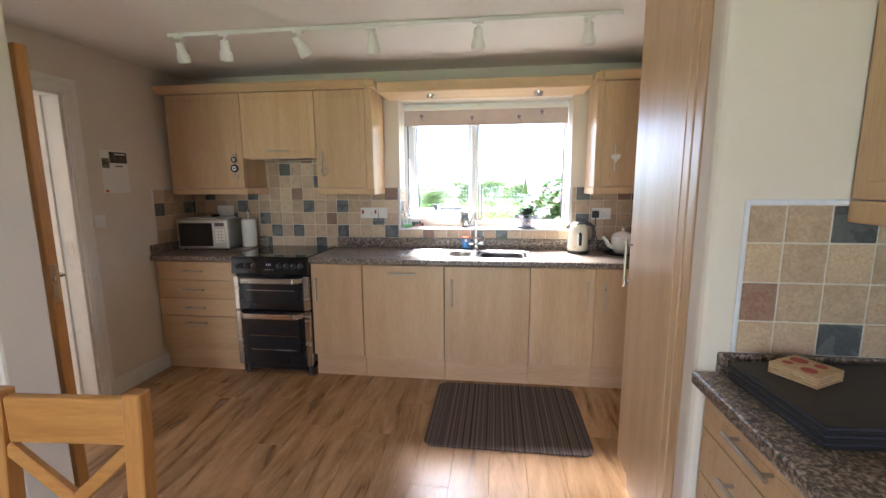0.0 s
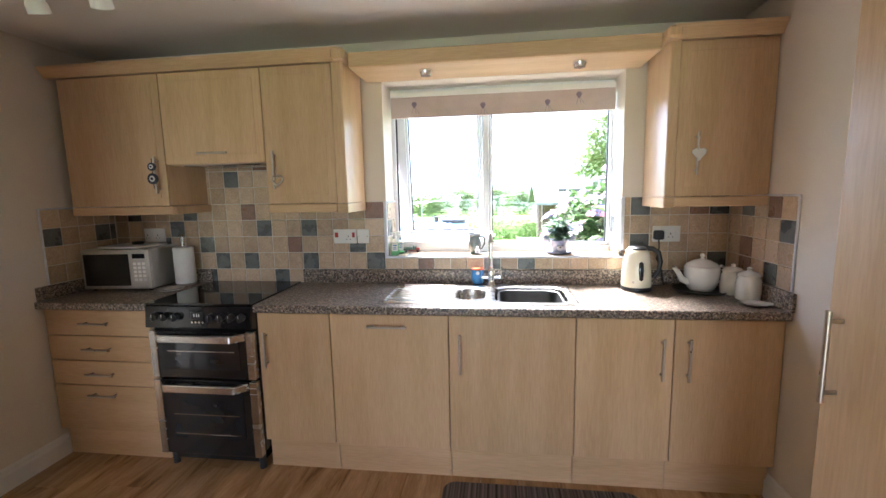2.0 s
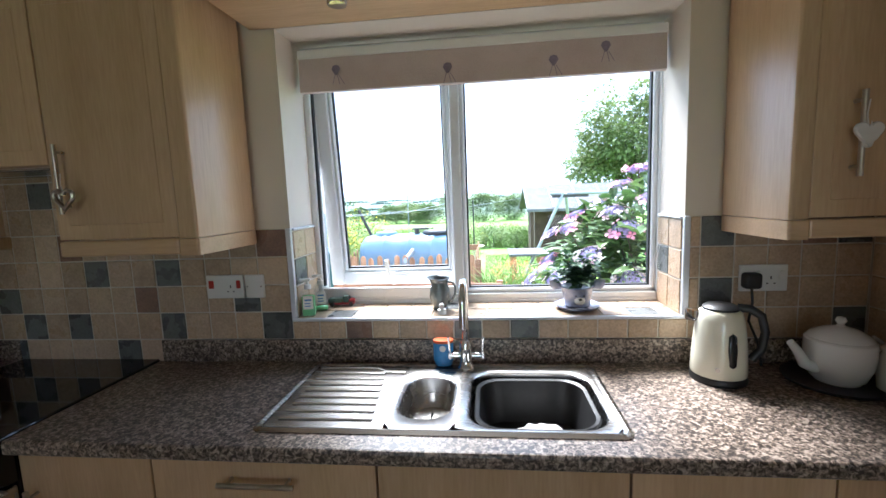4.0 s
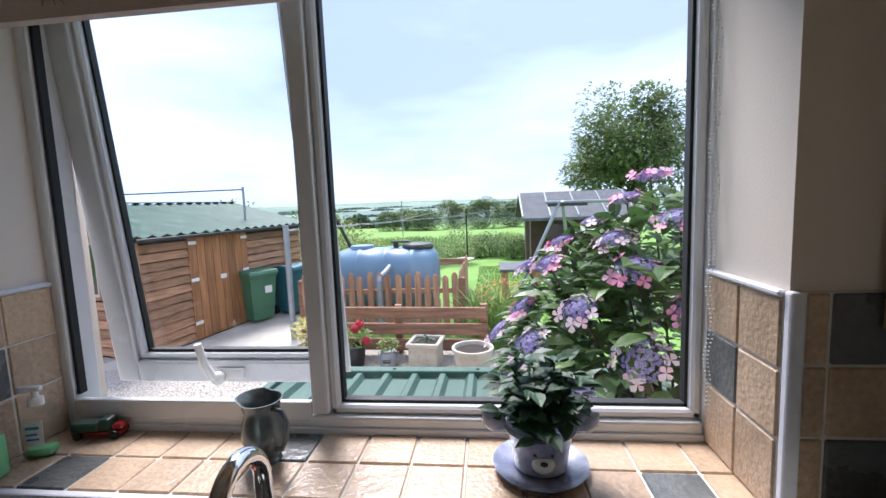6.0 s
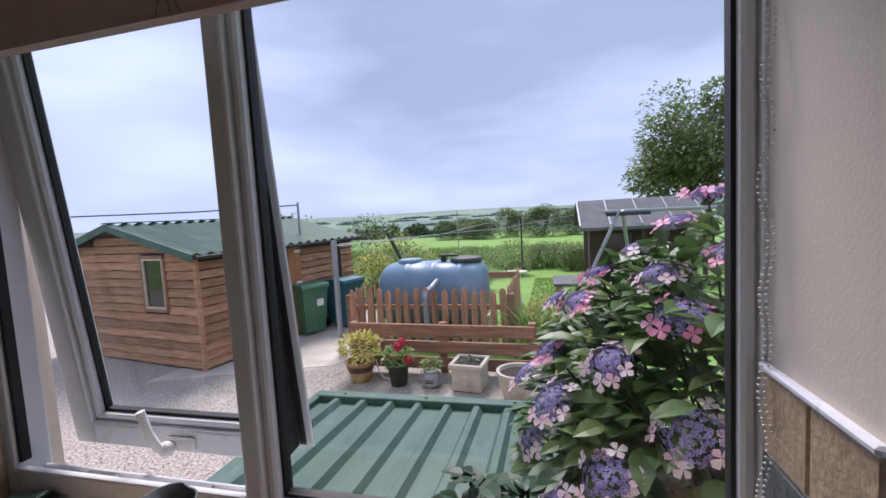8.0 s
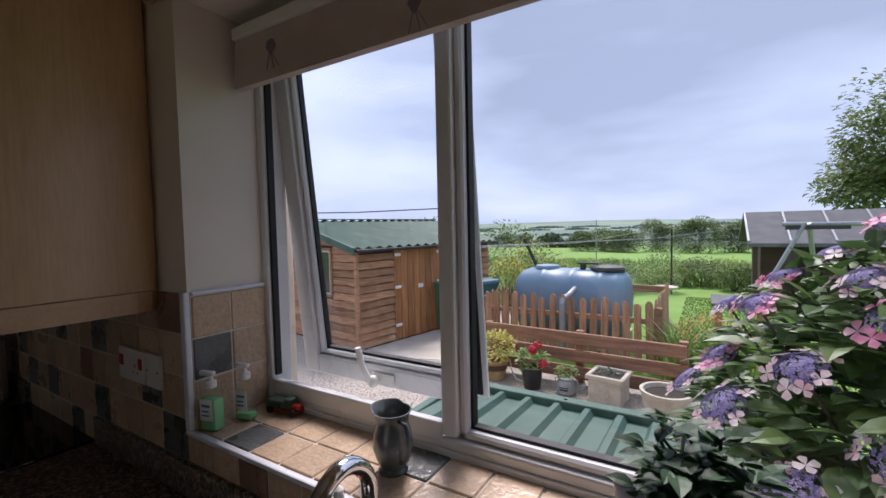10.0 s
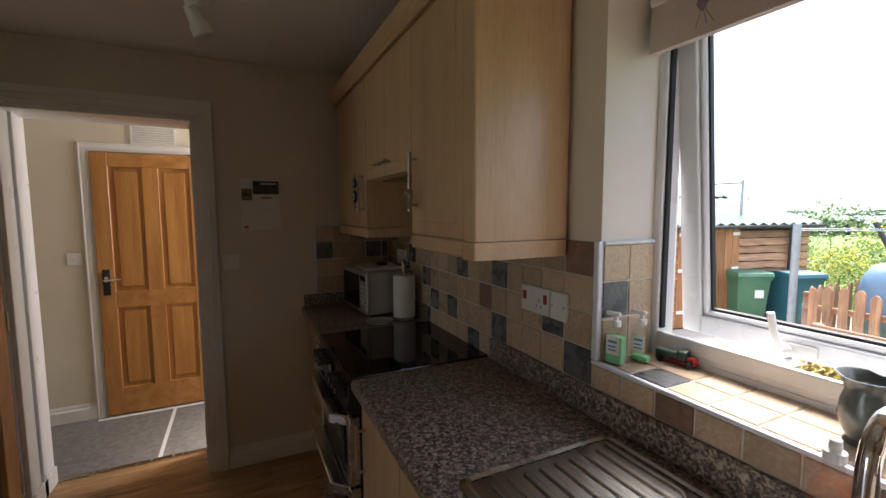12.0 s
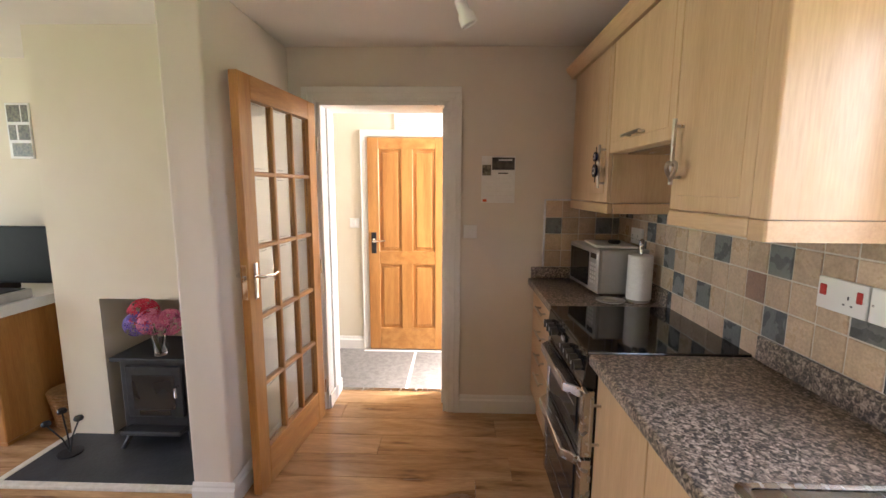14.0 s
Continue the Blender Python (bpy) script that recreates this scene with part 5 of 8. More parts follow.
def leaf_material(name, c1, c2, rough=0.5, trans=0.25):
    m = bpy.data.materials.new(name)
    m.use_nodes = True
    n, l = m.node_tree.nodes, m.node_tree.links
    b = n["Principled BSDF"]
    geo, ramp, nz, mix = n.new("ShaderNodeNewGeometry"), n.new("ShaderNodeValToRGB"), n.new("ShaderNodeTexNoise"), n.new("ShaderNodeMixRGB")
    ramp.color_ramp.elements[0].color, ramp.color_ramp.elements[1].color = (*c1, 1), (*c2, 1)
    l.new(geo.outputs["Random Per Island"], ramp.inputs["Fac"])
    l.new(geo.outputs["Position"], nz.inputs["Vector"])
    nz.inputs["Scale"].default_value = 25
    mix.blend_type, mix.inputs[0].default_value = "OVERLAY", 0.35
    l.new(ramp.outputs["Color"], mix.inputs[1])
    l.new(nz.outputs["Fac"], mix.inputs[2])
    l.new(mix.outputs["Color"], b.inputs["Base Color"])
    b.inputs["Roughness"].default_value = rough
    tl, ms = n.new("ShaderNodeBsdfTranslucent"), n.new("ShaderNodeMixShader")
    l.new(mix.outputs["Color"], tl.inputs["Color"])
    ms.inputs[0].default_value = trans
    l.new(b.outputs[0], ms.inputs[1])
    l.new(tl.outputs[0], ms.inputs[2])
    l.new(ms.outputs[0], n["Material Output"].inputs["Surface"])
    return m


L_DARK = leaf_material("dark_green_leaf", (0.022, 0.06, 0.028), (0.06, 0.13, 0.055))
pp = thing("potted_plant", (0.215, 3.552, SILL), "bushy green succulent in a blue-white animal-face pot", "plant")
M_DOGPOT = material("blue_white_pottery", (0.46, 0.48, 0.57), (0.17, 0.19, 0.29), 22, 0.25, fine_amt=0.1, coat=0.4)
part("saucer", B().lathe([(0.055, 0), (0.075, 0.006), (0.083, 0.016), (0.078, 0.016), (0.06, 0.009), (0.0, 0.008)], (0, 0, 0), 30), M_DOGPOT, pp, "blue-white pottery saucer", True)
part("pot", B().lathe([(0.04, 0.009), (0.046, 0.014), (0.05, 0.045), (0.056, 0.075), (0.062, 0.082), (0.058, 0.086), (0.05, 0.08), (0.0, 0.07)], (0, 0, 0), 30), M_DOGPOT, pp, "", True)
for s in (-1, 1):
    part("ear", B().lathe([(0.0, 0.035), (0.018, 0.02), (0.02, 0.0), (0.0, -0.02)], (0, 0, 0), 12, pose(s * 0.072, 0.0, 0.085, 0, s * 55, 0) @ Matrix.Diagonal((1, 0.4, 1, 1))), M_DOGPOT, pp, "", True)
    part("eye", B().ball((s * 0.014, -0.049, 0.056), 0.004, 1), M_PLASTIC_B, pp)
part("muzzle", B().ball((0, -0.045, 0.038), 0.02, 2, (1, 0.5, 0.9)), M_CERAMIC, pp, "", True)
part("nose", B().ball((0, -0.056, 0.044), 0.006, 1, (1.2, 0.6, 0.8)), M_PLASTIC_B, pp)
rng = random.Random(4)
pts = []
for k in range(46):
    a, r = rng.uniform(0, 6.283), math.sqrt(rng.random()) * 0.07
    h = 0.10 + rng.uniform(0.02, 0.125) * (1 - (r / 0.11) ** 2)
    for q in range(6):
        az = a + q * 1.05
        pts.append(((r * math.cos(a) + 0.008 * math.cos(az), r * math.sin(a) + 0.008 * math.sin(az), h - 0.004 * q), (math.cos(az), math.sin(az), 0.35)))
tagged(leafy("leaves", L_DARK, pp, pts, 0.026, 5, 0.3, 1.5, True), kind="stuff")
for k in range(14):
    a = k * 0.45
    part("stem", B().tube([(0.01 * math.cos(a), 0.01 * math.sin(a), 0.07), (0.03 * math.cos(a), 0.03 * math.sin(a), 0.12), (0.05 * math.cos(a * 2), 0.05 * math.sin(a * 2), 0.18)], 0.0025, 5), L_DARK, pp)

# ---- calendar, track light, mat ----
cal = thing("wall_calendar", pose(XL + 0.002, 2.678, 1.495, 0, 0, 90), "paper wall calendar with a dark printed photograph", "calendar")
M_PHOTO = material("dark_photo_print", (0.008, 0.008, 0.01), (0.11, 0.095, 0.085), 22, 0.35, fine_amt=0.4, hi=0.75)
M_PHOTO2 = material("green_photo_print", (0.025, 0.025, 0.015), (0.2, 0.18, 0.12), 60, 0.35, fine_amt=0.4)
part("sheet", B().box(-0.105, 0.105, -0.003, 0, -0.145, 0.145, 0.0008), M_PAPER, cal)
part("photo", B().box(-0.04, 0.10, -0.0038, -0.0031, 0.06, 0.135), M_PHOTO, cal)
part("photo", B().box(-0.10, -0.045, -0.0038, -0.0031, 0.025, 0.09), M_PHOTO2, cal)
part("heading", B().box(0.0, 0.085, -0.0045, -0.0039, 0.115, 0.124), M_CHALK, cal)
part("month_bar", B().box(0.0, 0.06, -0.0038, -0.0031, 0.035, 0.042), M_PHOTO, cal)
for r_ in range(5):
    part("day_row", B().box(-0.095, 0.095, -0.0034, -0.0031, 0.005 - 0.026 * r_, 0.0056 - 0.026 * r_), M_GROUT, cal)
part("logo", B().box(-0.095, -0.07, -0.0038, -0.0031, -0.138, -0.122), M_ORANGE, cal)

tk = thing("track_light", (0, 0, 0), "white ceiling track with six unlit spotlights", "ceiling light")
part("track", B().box(-1.97, 0.60, 2.415, 2.45, CEIL - 0.022, CEIL - 0.001, 0.003), M_PLASTIC_W, tk)
M_LAMPFACE = material("frosted_lamp_face", (0.7, 0.69, 0.66), None, 30, 0.3)
for x, rx, rz in ((-1.90, 25, 10), (-1.62, 28, 25), (-1.17, 40, -30), (-0.735, 12, 0), (-0.145, 10, 0), (0.435, 8, -10)):
    h_ = new("spot_head", B().lathe([(0.010, 0.026), (0.022, 0.024), (0.025, 0.0), (0.026, -0.03), (0.030, -0.036), (0.036, -0.05), (0.038, -0.082), (0.034, -0.085), (0.030, -0.07)], (0, 0, 0), 20).mesh("spot_head", M_PLASTIC_W, True))
    h_.parent = tk
    h_.matrix_local = pose(x, 2.432, CEIL - 0.075, rx, 0, rz)
    part("lamp_face", B().cyl((0, 0, -0.07), (0, 0, -0.08), 0.03, 18), M_LAMPFACE, h_)
    part("stem", B().cyl((x, 2.432, CEIL - 0.022), (x, 2.432, CEIL - 0.07), 0.007, 10).box(x - 0.03, x + 0.03, 2.417, 2.448, CEIL - 0.034, CEIL - 0.022, 0.003), M_PLASTIC_W, tk)

def striped(name):
    m = material(name, (0.10, 0.078, 0.07), (0.17, 0.135, 0.12), 12, 0.95, bump=0.5, fine=240, fine_amt=0.5)
    n, l = m.node_tree.nodes, m.node_tree.links
    geo, sep, cmb, nz, rp = n.new("ShaderNodeNewGeometry"), n.new("ShaderNodeSeparateXYZ"), n.new("ShaderNodeCombineXYZ"), n.new("ShaderNodeTexNoise"), n.new("ShaderNodeValToRGB")
    l.new(geo.outputs["Position"], sep.inputs[0])
    l.new(sep.outputs["X"], cmb.inputs[0])
    l.new(cmb.outputs[0], nz.inputs["Vector"])
    nz.inputs["Scale"].default_value, nz.inputs["Detail"].default_value = 75, 4
    e = rp.color_ramp.elements
    e[0].position, e[0].color = 0.38, (0.02, 0.016, 0.016, 1)
    e[1].position, e[1].color = 0.62, (0.20, 0.155, 0.135, 1)
    l.new(nz.outputs["Fac"], rp.inputs["Fac"])
    l.new(rp.outputs["Color"], n["Principled BSDF"].inputs["Base Color"])
    return m


tagged(new("floor_mat", B().prism(rounded(-0.43, 0.515, 2.14, 2.91, 0.06), FL + 0.0005, FL + 0.009, "z", 0.002).mesh("floor_mat", striped("striped_woven_mat"))), "brown striped rectangular mat with rounded corners", "mat")

# ---- dining chair ----
dc = thing("dining_chair", pose(-1.035, 0.76, FL, 0, 0, 4) @ Matrix.Diagonal((1, 1, 1.062, 1)), "oak dining chair with a crossed back", "chair")
for s in (-1, 1):
    part("back_post", B().prism([(-0.02, 0), (0.022, 0), (0.022, 0.45), (0.055, 0.93), (0.015, 0.93), (-0.02, 0.45)], s * 0.17 - 0.022, s * 0.17 + 0.022, "x", 0.004), M_OAK, dc)
    part("front_leg", B().box(s * 0.17 - 0.022, s * 0.17 + 0.022, -0.42, -0.376, 0, 0.44, 0.003), M_OAK, dc)
    part("side_rail", B().box(s * 0.19 - 0.012, s * 0.19 + 0.012, -0.376, -0.02, 0.37, 0.43, 0.002), M_OAK, dc)
    part("cross_bar", B().box(-0.20, 0.20, 0.012, 0.032, -0.016, 0.016, 0.003, 1, pose(0, 0.0, 0.67, -4, s * 41, 0)), M_OAK_X, dc)
part("top_rail", B().box(-0.148, 0.148, 0.018, 0.045, 0.808, 0.918, 0.006, 2), M_OAK_X, dc)
part("lower_rail", B().box(-0.148, 0.148, 0.0, 0.022, 0.50, 0.54, 0.003), M_OAK_X, dc)
part("seat", B().box(-0.215, 0.215, -0.43, -0.022, 0.442, 0.475, 0.008, 2), M_OAK, dc)

# ---- lounge side: hearth, stove, flowers, television corner ----
M_SLATE = material("dark_slate", (0.03, 0.033, 0.037), (0.05, 0.054, 0.06), 6, 0.5, bump=0.15, fine=60)
M_IRON = material("black_cast_iron", (0.02, 0.02, 0.022), (0.035, 0.035, 0.037), 20, 0.5, 0.3, bump=0.15, fine=140)
he = thing("hearth", (0, 0, FL), "dark slate hearth with a pale stone edge", "hearth", kind="structure")
part("slab", B().box(-2.785, -1.87, 0.13, 1.188, 0.0, 0.018, 0.002), M_SLATE, he)
part("edge", B().box(-1.869, -1.83, 0.09, 1.188, 0.0, 0.02, 0.003), M_GROUT, he)
part("edge", B().box(-2.29, -1.87, 0.09, 0.129, 0.0, 0.02, 0.003), M_GROUT, he)
st = thing("wood_stove", (-2.34, 0.735, FL + 0.018), "small black cast-iron stove with a glass door", "stove")
part("body", B().box(-0.15, 0.16, -0.20, 0.20, 0.09, 0.52, 0.008, 2), M_IRON, st)
part("top_plate", B().box(-0.17, 0.20, -0.225, 0.225, 0.52, 0.545, 0.006, 2), M_IRON, st)
dr = part("stove_door", B().box(0.16, 0.18, -0.16, 0.16, 0.19, 0.49, 0.005), M_IRON, st)
part("stove_glass", B().box(0.178, 0.183, -0.12, 0.12, 0.24, 0.44, 0.003), M_OVEN_GLASS, dr)
part("stove_handle", B().tube([(0.18, 0.14, 0.38), (0.215, 0.145, 0.38), (0.22, 0.15, 0.33)], 0.007, 8), M_STEEL, dr)
part("ash_lip", B().box(0.16, 0.24, -0.17, 0.17, 0.11, 0.135, 0.005), M_IRON, st)
part("air_vent", B().box(0.18, 0.186, -0.09, 0.09, 0.205, 0.235, 0.002), M_BLACK, st)
for x in (-0.12, 0.14):
    for y in (-0.17, 0.17):
        part("leg", B().tube([(x, y, 0.1), (x + 0.02, y * 1.08, 0.05), (x + 0.05, y * 1.2, 0.0)], 0.018, 8, 0.012), M_IRON, st)
va = thing("flower_vase", (-2.20, 0.765, 0.506), "glass vase of pink, red and blue hydrangea heads", "flowers")
part("vase", B().lathe([(0.03, 0), (0.034, 0.01), (0.03, 0.06), (0.038, 0.12), (0.045, 0.14), (0.041, 0.14), (0.034, 0.118), (0.026, 0.06), (0.03, 0.012), (0.0, 0.008)], (0, 0, 0), 24), M_GLASS, va, "", True)
F_PINK, F_RED, F_BLUE = leaf_material("pink_petal", (0.55, 0.10, 0.24), (0.75, 0.28, 0.42)), leaf_material("crimson_petal", (0.50, 0.01, 0.04), (0.65, 0.05, 0.10)), leaf_material("blue_violet_petal", (0.17, 0.13, 0.55), (0.36, 0.26, 0.66))


def floret_ball(name, parent, c, r, mat, n, seed, size=0.016, flat=1.0):
    rng = random.Random(seed)
    vs, fs = [], []
    for k in range(n):
        d = Vector((rng.gauss(0, 1), rng.gauss(0, 1), rng.gauss(0, 1) + (0.3 if flat == 1.0 else 0.9))).normalized()
        p = Vector(c) + Vector((d.x * r, d.y * r, d.z * r * flat))
        s = d.orthogonal().normalized()
        t = d.cross(s)
        a0 = rng.uniform(0, 1.57)
        for q in range(4):
            a = a0 + q * 1.5708
            e, f = s * math.cos(a) + t * math.sin(a), s * math.cos(a + 0.55) + t * math.sin(a + 0.55)
            g = s * math.cos(a - 0.55) + t * math.sin(a - 0.55)
            i = len(vs)
            vs += [p, p + f * size * 0.8 + d * size * 0.15, p + e * size * 1.1 + d * size * 0.05, p + g * size * 0.8 + d * size * 0.15]
            fs.append((i, i + 1, i + 2, i + 3))
    me = bpy.data.meshes.new(name)
    me.from_pydata([tuple(v) for v in vs], [], fs)
    me.materials.append(mat)
    ob = new(name, me)
    ob.parent = parent
    return tagged(ob, kind="stuff")


for k, (c, m_, r) in enumerate((((0.02, -0.06, 0.25), F_RED, 0.075), ((0.04, -0.085, 0.19), F_BLUE, 0.065), ((0.06, 0.01, 0.21), F_PINK, 0.07), ((0.03, 0.09, 0.20), F_PINK, 0.07))):
    fh = floret_ball("flower_head", va, c, r, m_, 140, 30 + k, 0.014)
    part("stem", B().tube([(0, 0, 0.01), (c[0] * 0.4, c[1] * 0.4, 0.12), c], 0.003, 6), L_DARK, fh)
tl = thing("candle_holder", (-2.10, 0.27, FL + 0.018), "black iron candle holder with three cups on the hearth", "candle holder")
part("base", B().lathe([(0.06, 0), (0.06, 0.006), (0.0, 0.008)], (0, 0, 0), 20), M_IRON, tl, "", True)
for k, (dy, h) in enumerate(((0.07, 0.20), (-0.02, 0.24), (-0.12, 0.16))):
    part("arm", B().tube([(0, 0, 0.006), (0, dy * 0.3, h * 0.5), (0, dy, h)], 0.004, 8).lathe([(0.02, 0), (0.024, 0.01), (0.018, 0.022), (0.0, 0.022)], (0, dy, h), 14), M_IRON, tl, "", True)

wc = thing("media_cabinet", (-2.45, -0.48, FL), "oak media cabinet with a lace runner in the recess", "cabinet")
part("body", B().box(-0.38, 0.30, -0.75, 0.33, 0.03, 0.80, 0.006), M_OAK, wc)
part("top", B().box(-0.39, 0.32, -0.77, 0.35, 0.80, 0.825, 0.006), M_OAK, wc)
part("foot_rail", B().box(-0.36, 0.28, -0.72, 0.31, 0.0, 0.03), M_OAK, wc)
part("runner", B().box(-0.36, 0.325, -0.70, 0.36, 0.8255, 0.829).box(0.321, 0.326, -0.70, 0.36, 0.765, 0.828).box(-0.36, 0.32, 0.351, 0.356, 0.765, 0.828), M_PAPER, wc, "white lace runner")
tvv = thing("television", (-2.56, -0.66, 0.772), "black flat television on the oak cabinet", "television")
part("screen", B().box(0.0, 0.045, -0.5, 0.60, 0.06, 0.42, 0.005), material("dull_black_screen", (0.006, 0.006, 0.007), None, 20, 0.4, spec=0.08), tvv)
part("stand", B().box(-0.08, 0.12, -0.1, 0.2, 0, 0.06, 0.004), M_PLASTIC_B, tvv)
bx = thing("media_box", (-2.27, -0.31, 0.772), "grey set-top player on the lace runner", "player")
part("case", B().box(-0.14, 0.10, -0.2, 0.16, 0, 0.055, 0.004), M_SILVER, bx)
part("top_panel", B().box(-0.12, 0.08, -0.18, 0.14, 0.0551, 0.06, 0.002), M_PLASTIC_B, bx)
bs = thing("wicker_basket", (-2.43, -0.01, FL), "round wicker basket beside the chimney breast", "basket")
M_WICKER = material("wicker", (0.42, 0.26, 0.12), (0.30, 0.17, 0.07), 50, 0.7, bump=0.5, fine=120)
b = B()
for k in range(12):
    b.lathe([(0.075 + 0.003 * k, 0.02 * k), (0.085 + 0.003 * k, 0.02 * k + 0.01), (0.077 + 0.003 * k, 0.02 * k + 0.02)], (0, 0, 0), 26)
part("weave", b, M_WICKER, bs, "", True)
part("bottom", B().cyl((0, 0, 0.0), (0, 0, 0.01), 0.074, 20), M_WICKER, bs)
pf = thing("photo_frames", pose(-2.867, -0.557, 1.81, 0, 0, 90), "white multi-photo frame on the recess wall", "picture")
part("frame", B().box(-0.085, 0.085, -0.015, 0, -0.185, 0.185, 0.004), M_PLASTIC_W, pf)
for x0, x1, z0, z1 in ((-0.07, 0.02, 0.06, 0.17), (0.03, 0.075, 0.06, 0.17), (-0.07, -0.02, -0.06, 0.04), (-0.005, 0.075, -0.06, 0.04), (-0.06, 0.075, -0.17, -0.08)):
    part("photo", B().box(x0, x1, -0.0165, -0.0152, z0, z1), M_PHOTO2, pf)

# hall floor: grey flecked carpet with a white line, threshold board
M_CARPET = material("grey_flecked_carpet", (0.20, 0.185, 0.17), (0.27, 0.25, 0.23), 30, 0.95, bump=0.6, fine=320, fine_amt=0.5, random_shift=False)
tagged(new("carpet_hall", B().box(XHW, XH - 0.008, 0.4, 3.8, FL - 0.005, FL + 0.004).mesh("carpet_hall", M_CARPET)), "flecked grey hall carpet", "carpet", kind="structure")
tagged(new("threshold", B().box(XH - 0.02, XH + 0.01, DY0, DY1, FL, FL + 0.009, 0.002).mesh("threshold", M_STEEL)), "metal threshold strip in the doorway", "threshold", kind="structure")
cl2 = thing("carpet_border", (0, 0, FL), "pale joint strips in the hall carpet", "carpet strip")
part("strip", B().box(-3.70, -2.975, 2.047, 2.069, 0.0045, 0.0068), M_PAPER, cl2)
part("strip", B().box(-3.73, -3.702, 1.58, 2.45, 0.0045, 0.0068), M_PAPER, cl2)
sf = thing("picture_ledge", (-3.05, 0.44, 0), "narrow white rack of pictures on the hall wall", "picture rack")
part("board", B().box(-0.05, 0.05, -0.03, -0.02, 0.5, 1.6, 0.002), M_PLASTIC_W, sf)
for k in range(5):
    part("picture", B().box(-0.045, 0.045, -0.02, -0.005, 0.52 + 0.21 * k, 0.68 + 0.21 * k, 0.002), M_PHOTO, sf)

# ---- tiles ----
TILE_CACHE = {}
TILE_P = 0.1


def tile_mesh(wd, ht, tone):
    key = (round(wd, 3), round(ht, 3), tone)
    if key not in TILE_CACHE:
        TILE_CACHE[key] = B().box(0, wd, -0.0075, 0, 0, ht, 0.0022).mesh("tile", TILE_TONES[tone])
    return TILE_CACHE[key]


TONES = {"s": 0, "b": 1, "k": 2, "p": 3}


def tiles(parent, m, cols, rows, seed, fixed=None, gap=0.0045):
    """A field of tiles in the plane of m: x along, z up. cols, rows: edges of the courses."""
    rng = random.Random(seed)
    part("grout", B().box(cols[0], cols[-1], -0.004, 0.0, rows[0], rows[-1]), M_GROUT, parent).matrix_local = m
    for j, (z0, z1) in enumerate(zip(rows, rows[1:])):
        for i, (x0, x1) in enumerate(zip(cols, cols[1:])):
            if x1 - x0 < 0.012 or z1 - z0 < 0.012:
                continue
            tone = rng.choices((0, 1, 2, 3), (60, 15, 9, 16))[0]
            if fixed and j < len(fixed) and i < len(fixed[j]) and fixed[j][i] in TONES:
                tone = TONES[fixed[j][i]]
            child("tile", tile_mesh(x1 - x0 - gap, z1 - z0 - gap, tone), parent, m @ pose(x0 + gap / 2, rng.uniform(-0.0006, 0.0006), z0 + gap / 2))


def course(a, b, p=TILE_P, start=None):
    s = a if start is None else start
    e = [a]
    while s <= a + 0.012:
        s += p
    while s < b - 0.012:
        e.append(s)
        s += p
    return e + [b]


RW = [0.9555, 1.061, 1.164, 1.268, 1.371]
tiles(wall_north, pose(0, YW, 0), [-1.372, -1.27, -1.169, -1.066, -0.96, WIN_L - 0.016], RW, 11, ["ksssk", "sssks", "ksspp", "ssssb"])
tiles(wall_north, pose(0, YW, 0), [-2.07, -1.967, -1.868, -1.769, -1.67, -1.569, -1.469, -1.374], [0.86] + RW + [1.473, 1.575, 1.598], 12, ["kppppkp", "sksksss", "ksssssb", "sspskss", "sspbsss", "ssspsks", "sskspss", "ssssbss"])
tiles(wall_north, pose(0, YW, 0), course(XL + 0.008, -2.072, start=-2.07 - 6 * TILE_P), RW, 13, ["ssssss", "ssskss", "ssssks", "sksssk"])
tiles(wall_north, pose(0, YW, 0), [WIN_R + 0.016, 0.59, 0.697, 0.80, 0.902, 1.007, 1.109], RW, 14, ["sssssk", "skssss", "sspsss", "skssbk"])
tiles(wall_north, pose(0, YW, 0), course(WIN_L - 0.016, WIN_R + 0.016, start=-0.8375), [0.9555, 1.024], 15, ["ssbsssksksssssb"])
tiles(wall_west, pose(XL, 0, 0, 0, 0, 90), [2.981, 3.085, 3.19, 3.295, 3.40, YW - 0.009], [0.946, 1.052, 1.158, 1.262, 1.367], 16, ["ssssb", "sspss", "ksskk", "pssss"])
tiles(wall_east, pose(XR, 0, 0, 0, 0, -90), [-YW + 0.009, -3.325, -3.217, -3.11, -3.013, -2.913], RW, 17, ["sbsks", "sbsps", "sspsk", "sksbp"])
part("tile_trim", B().box(XR - 0.009, XR, 2.900, 2.912, 0.9555, 1.380, 0.003).box(XR - 0.009, XR, 2.912, YW - 0.009, 1.371, 1.380, 0.003), M_TRIMSTRIP, wall_east)
part("tile_trim", B().box(XL, XL + 0.009, 2.969, 2.981, 0.946, 1.376, 0.003).box(XL, XL + 0.009, 2.981, YW - 0.009, 1.367, 1.376, 0.003), M_TRIMSTRIP, wall_west)
tiles(wall_partition, pose(0, 1.222, 0), [0.645, 0.739, 0.852, 0.965, 1.078, 1.19], [0.926, 1.02, 1.131, 1.242, 1.345], 18, ["ssksk", "bssss", "ssssk", "ssksp"])
b = B().box(0.633, 0.645, 1.213, 1.222, 0.926, 1.36, 0.003).box(0.645, 1.205, 1.213, 1.222, 1.345, 1.36, 0.003)
part("tile_trim", b, M_TRIMSTRIP, wall_partition)
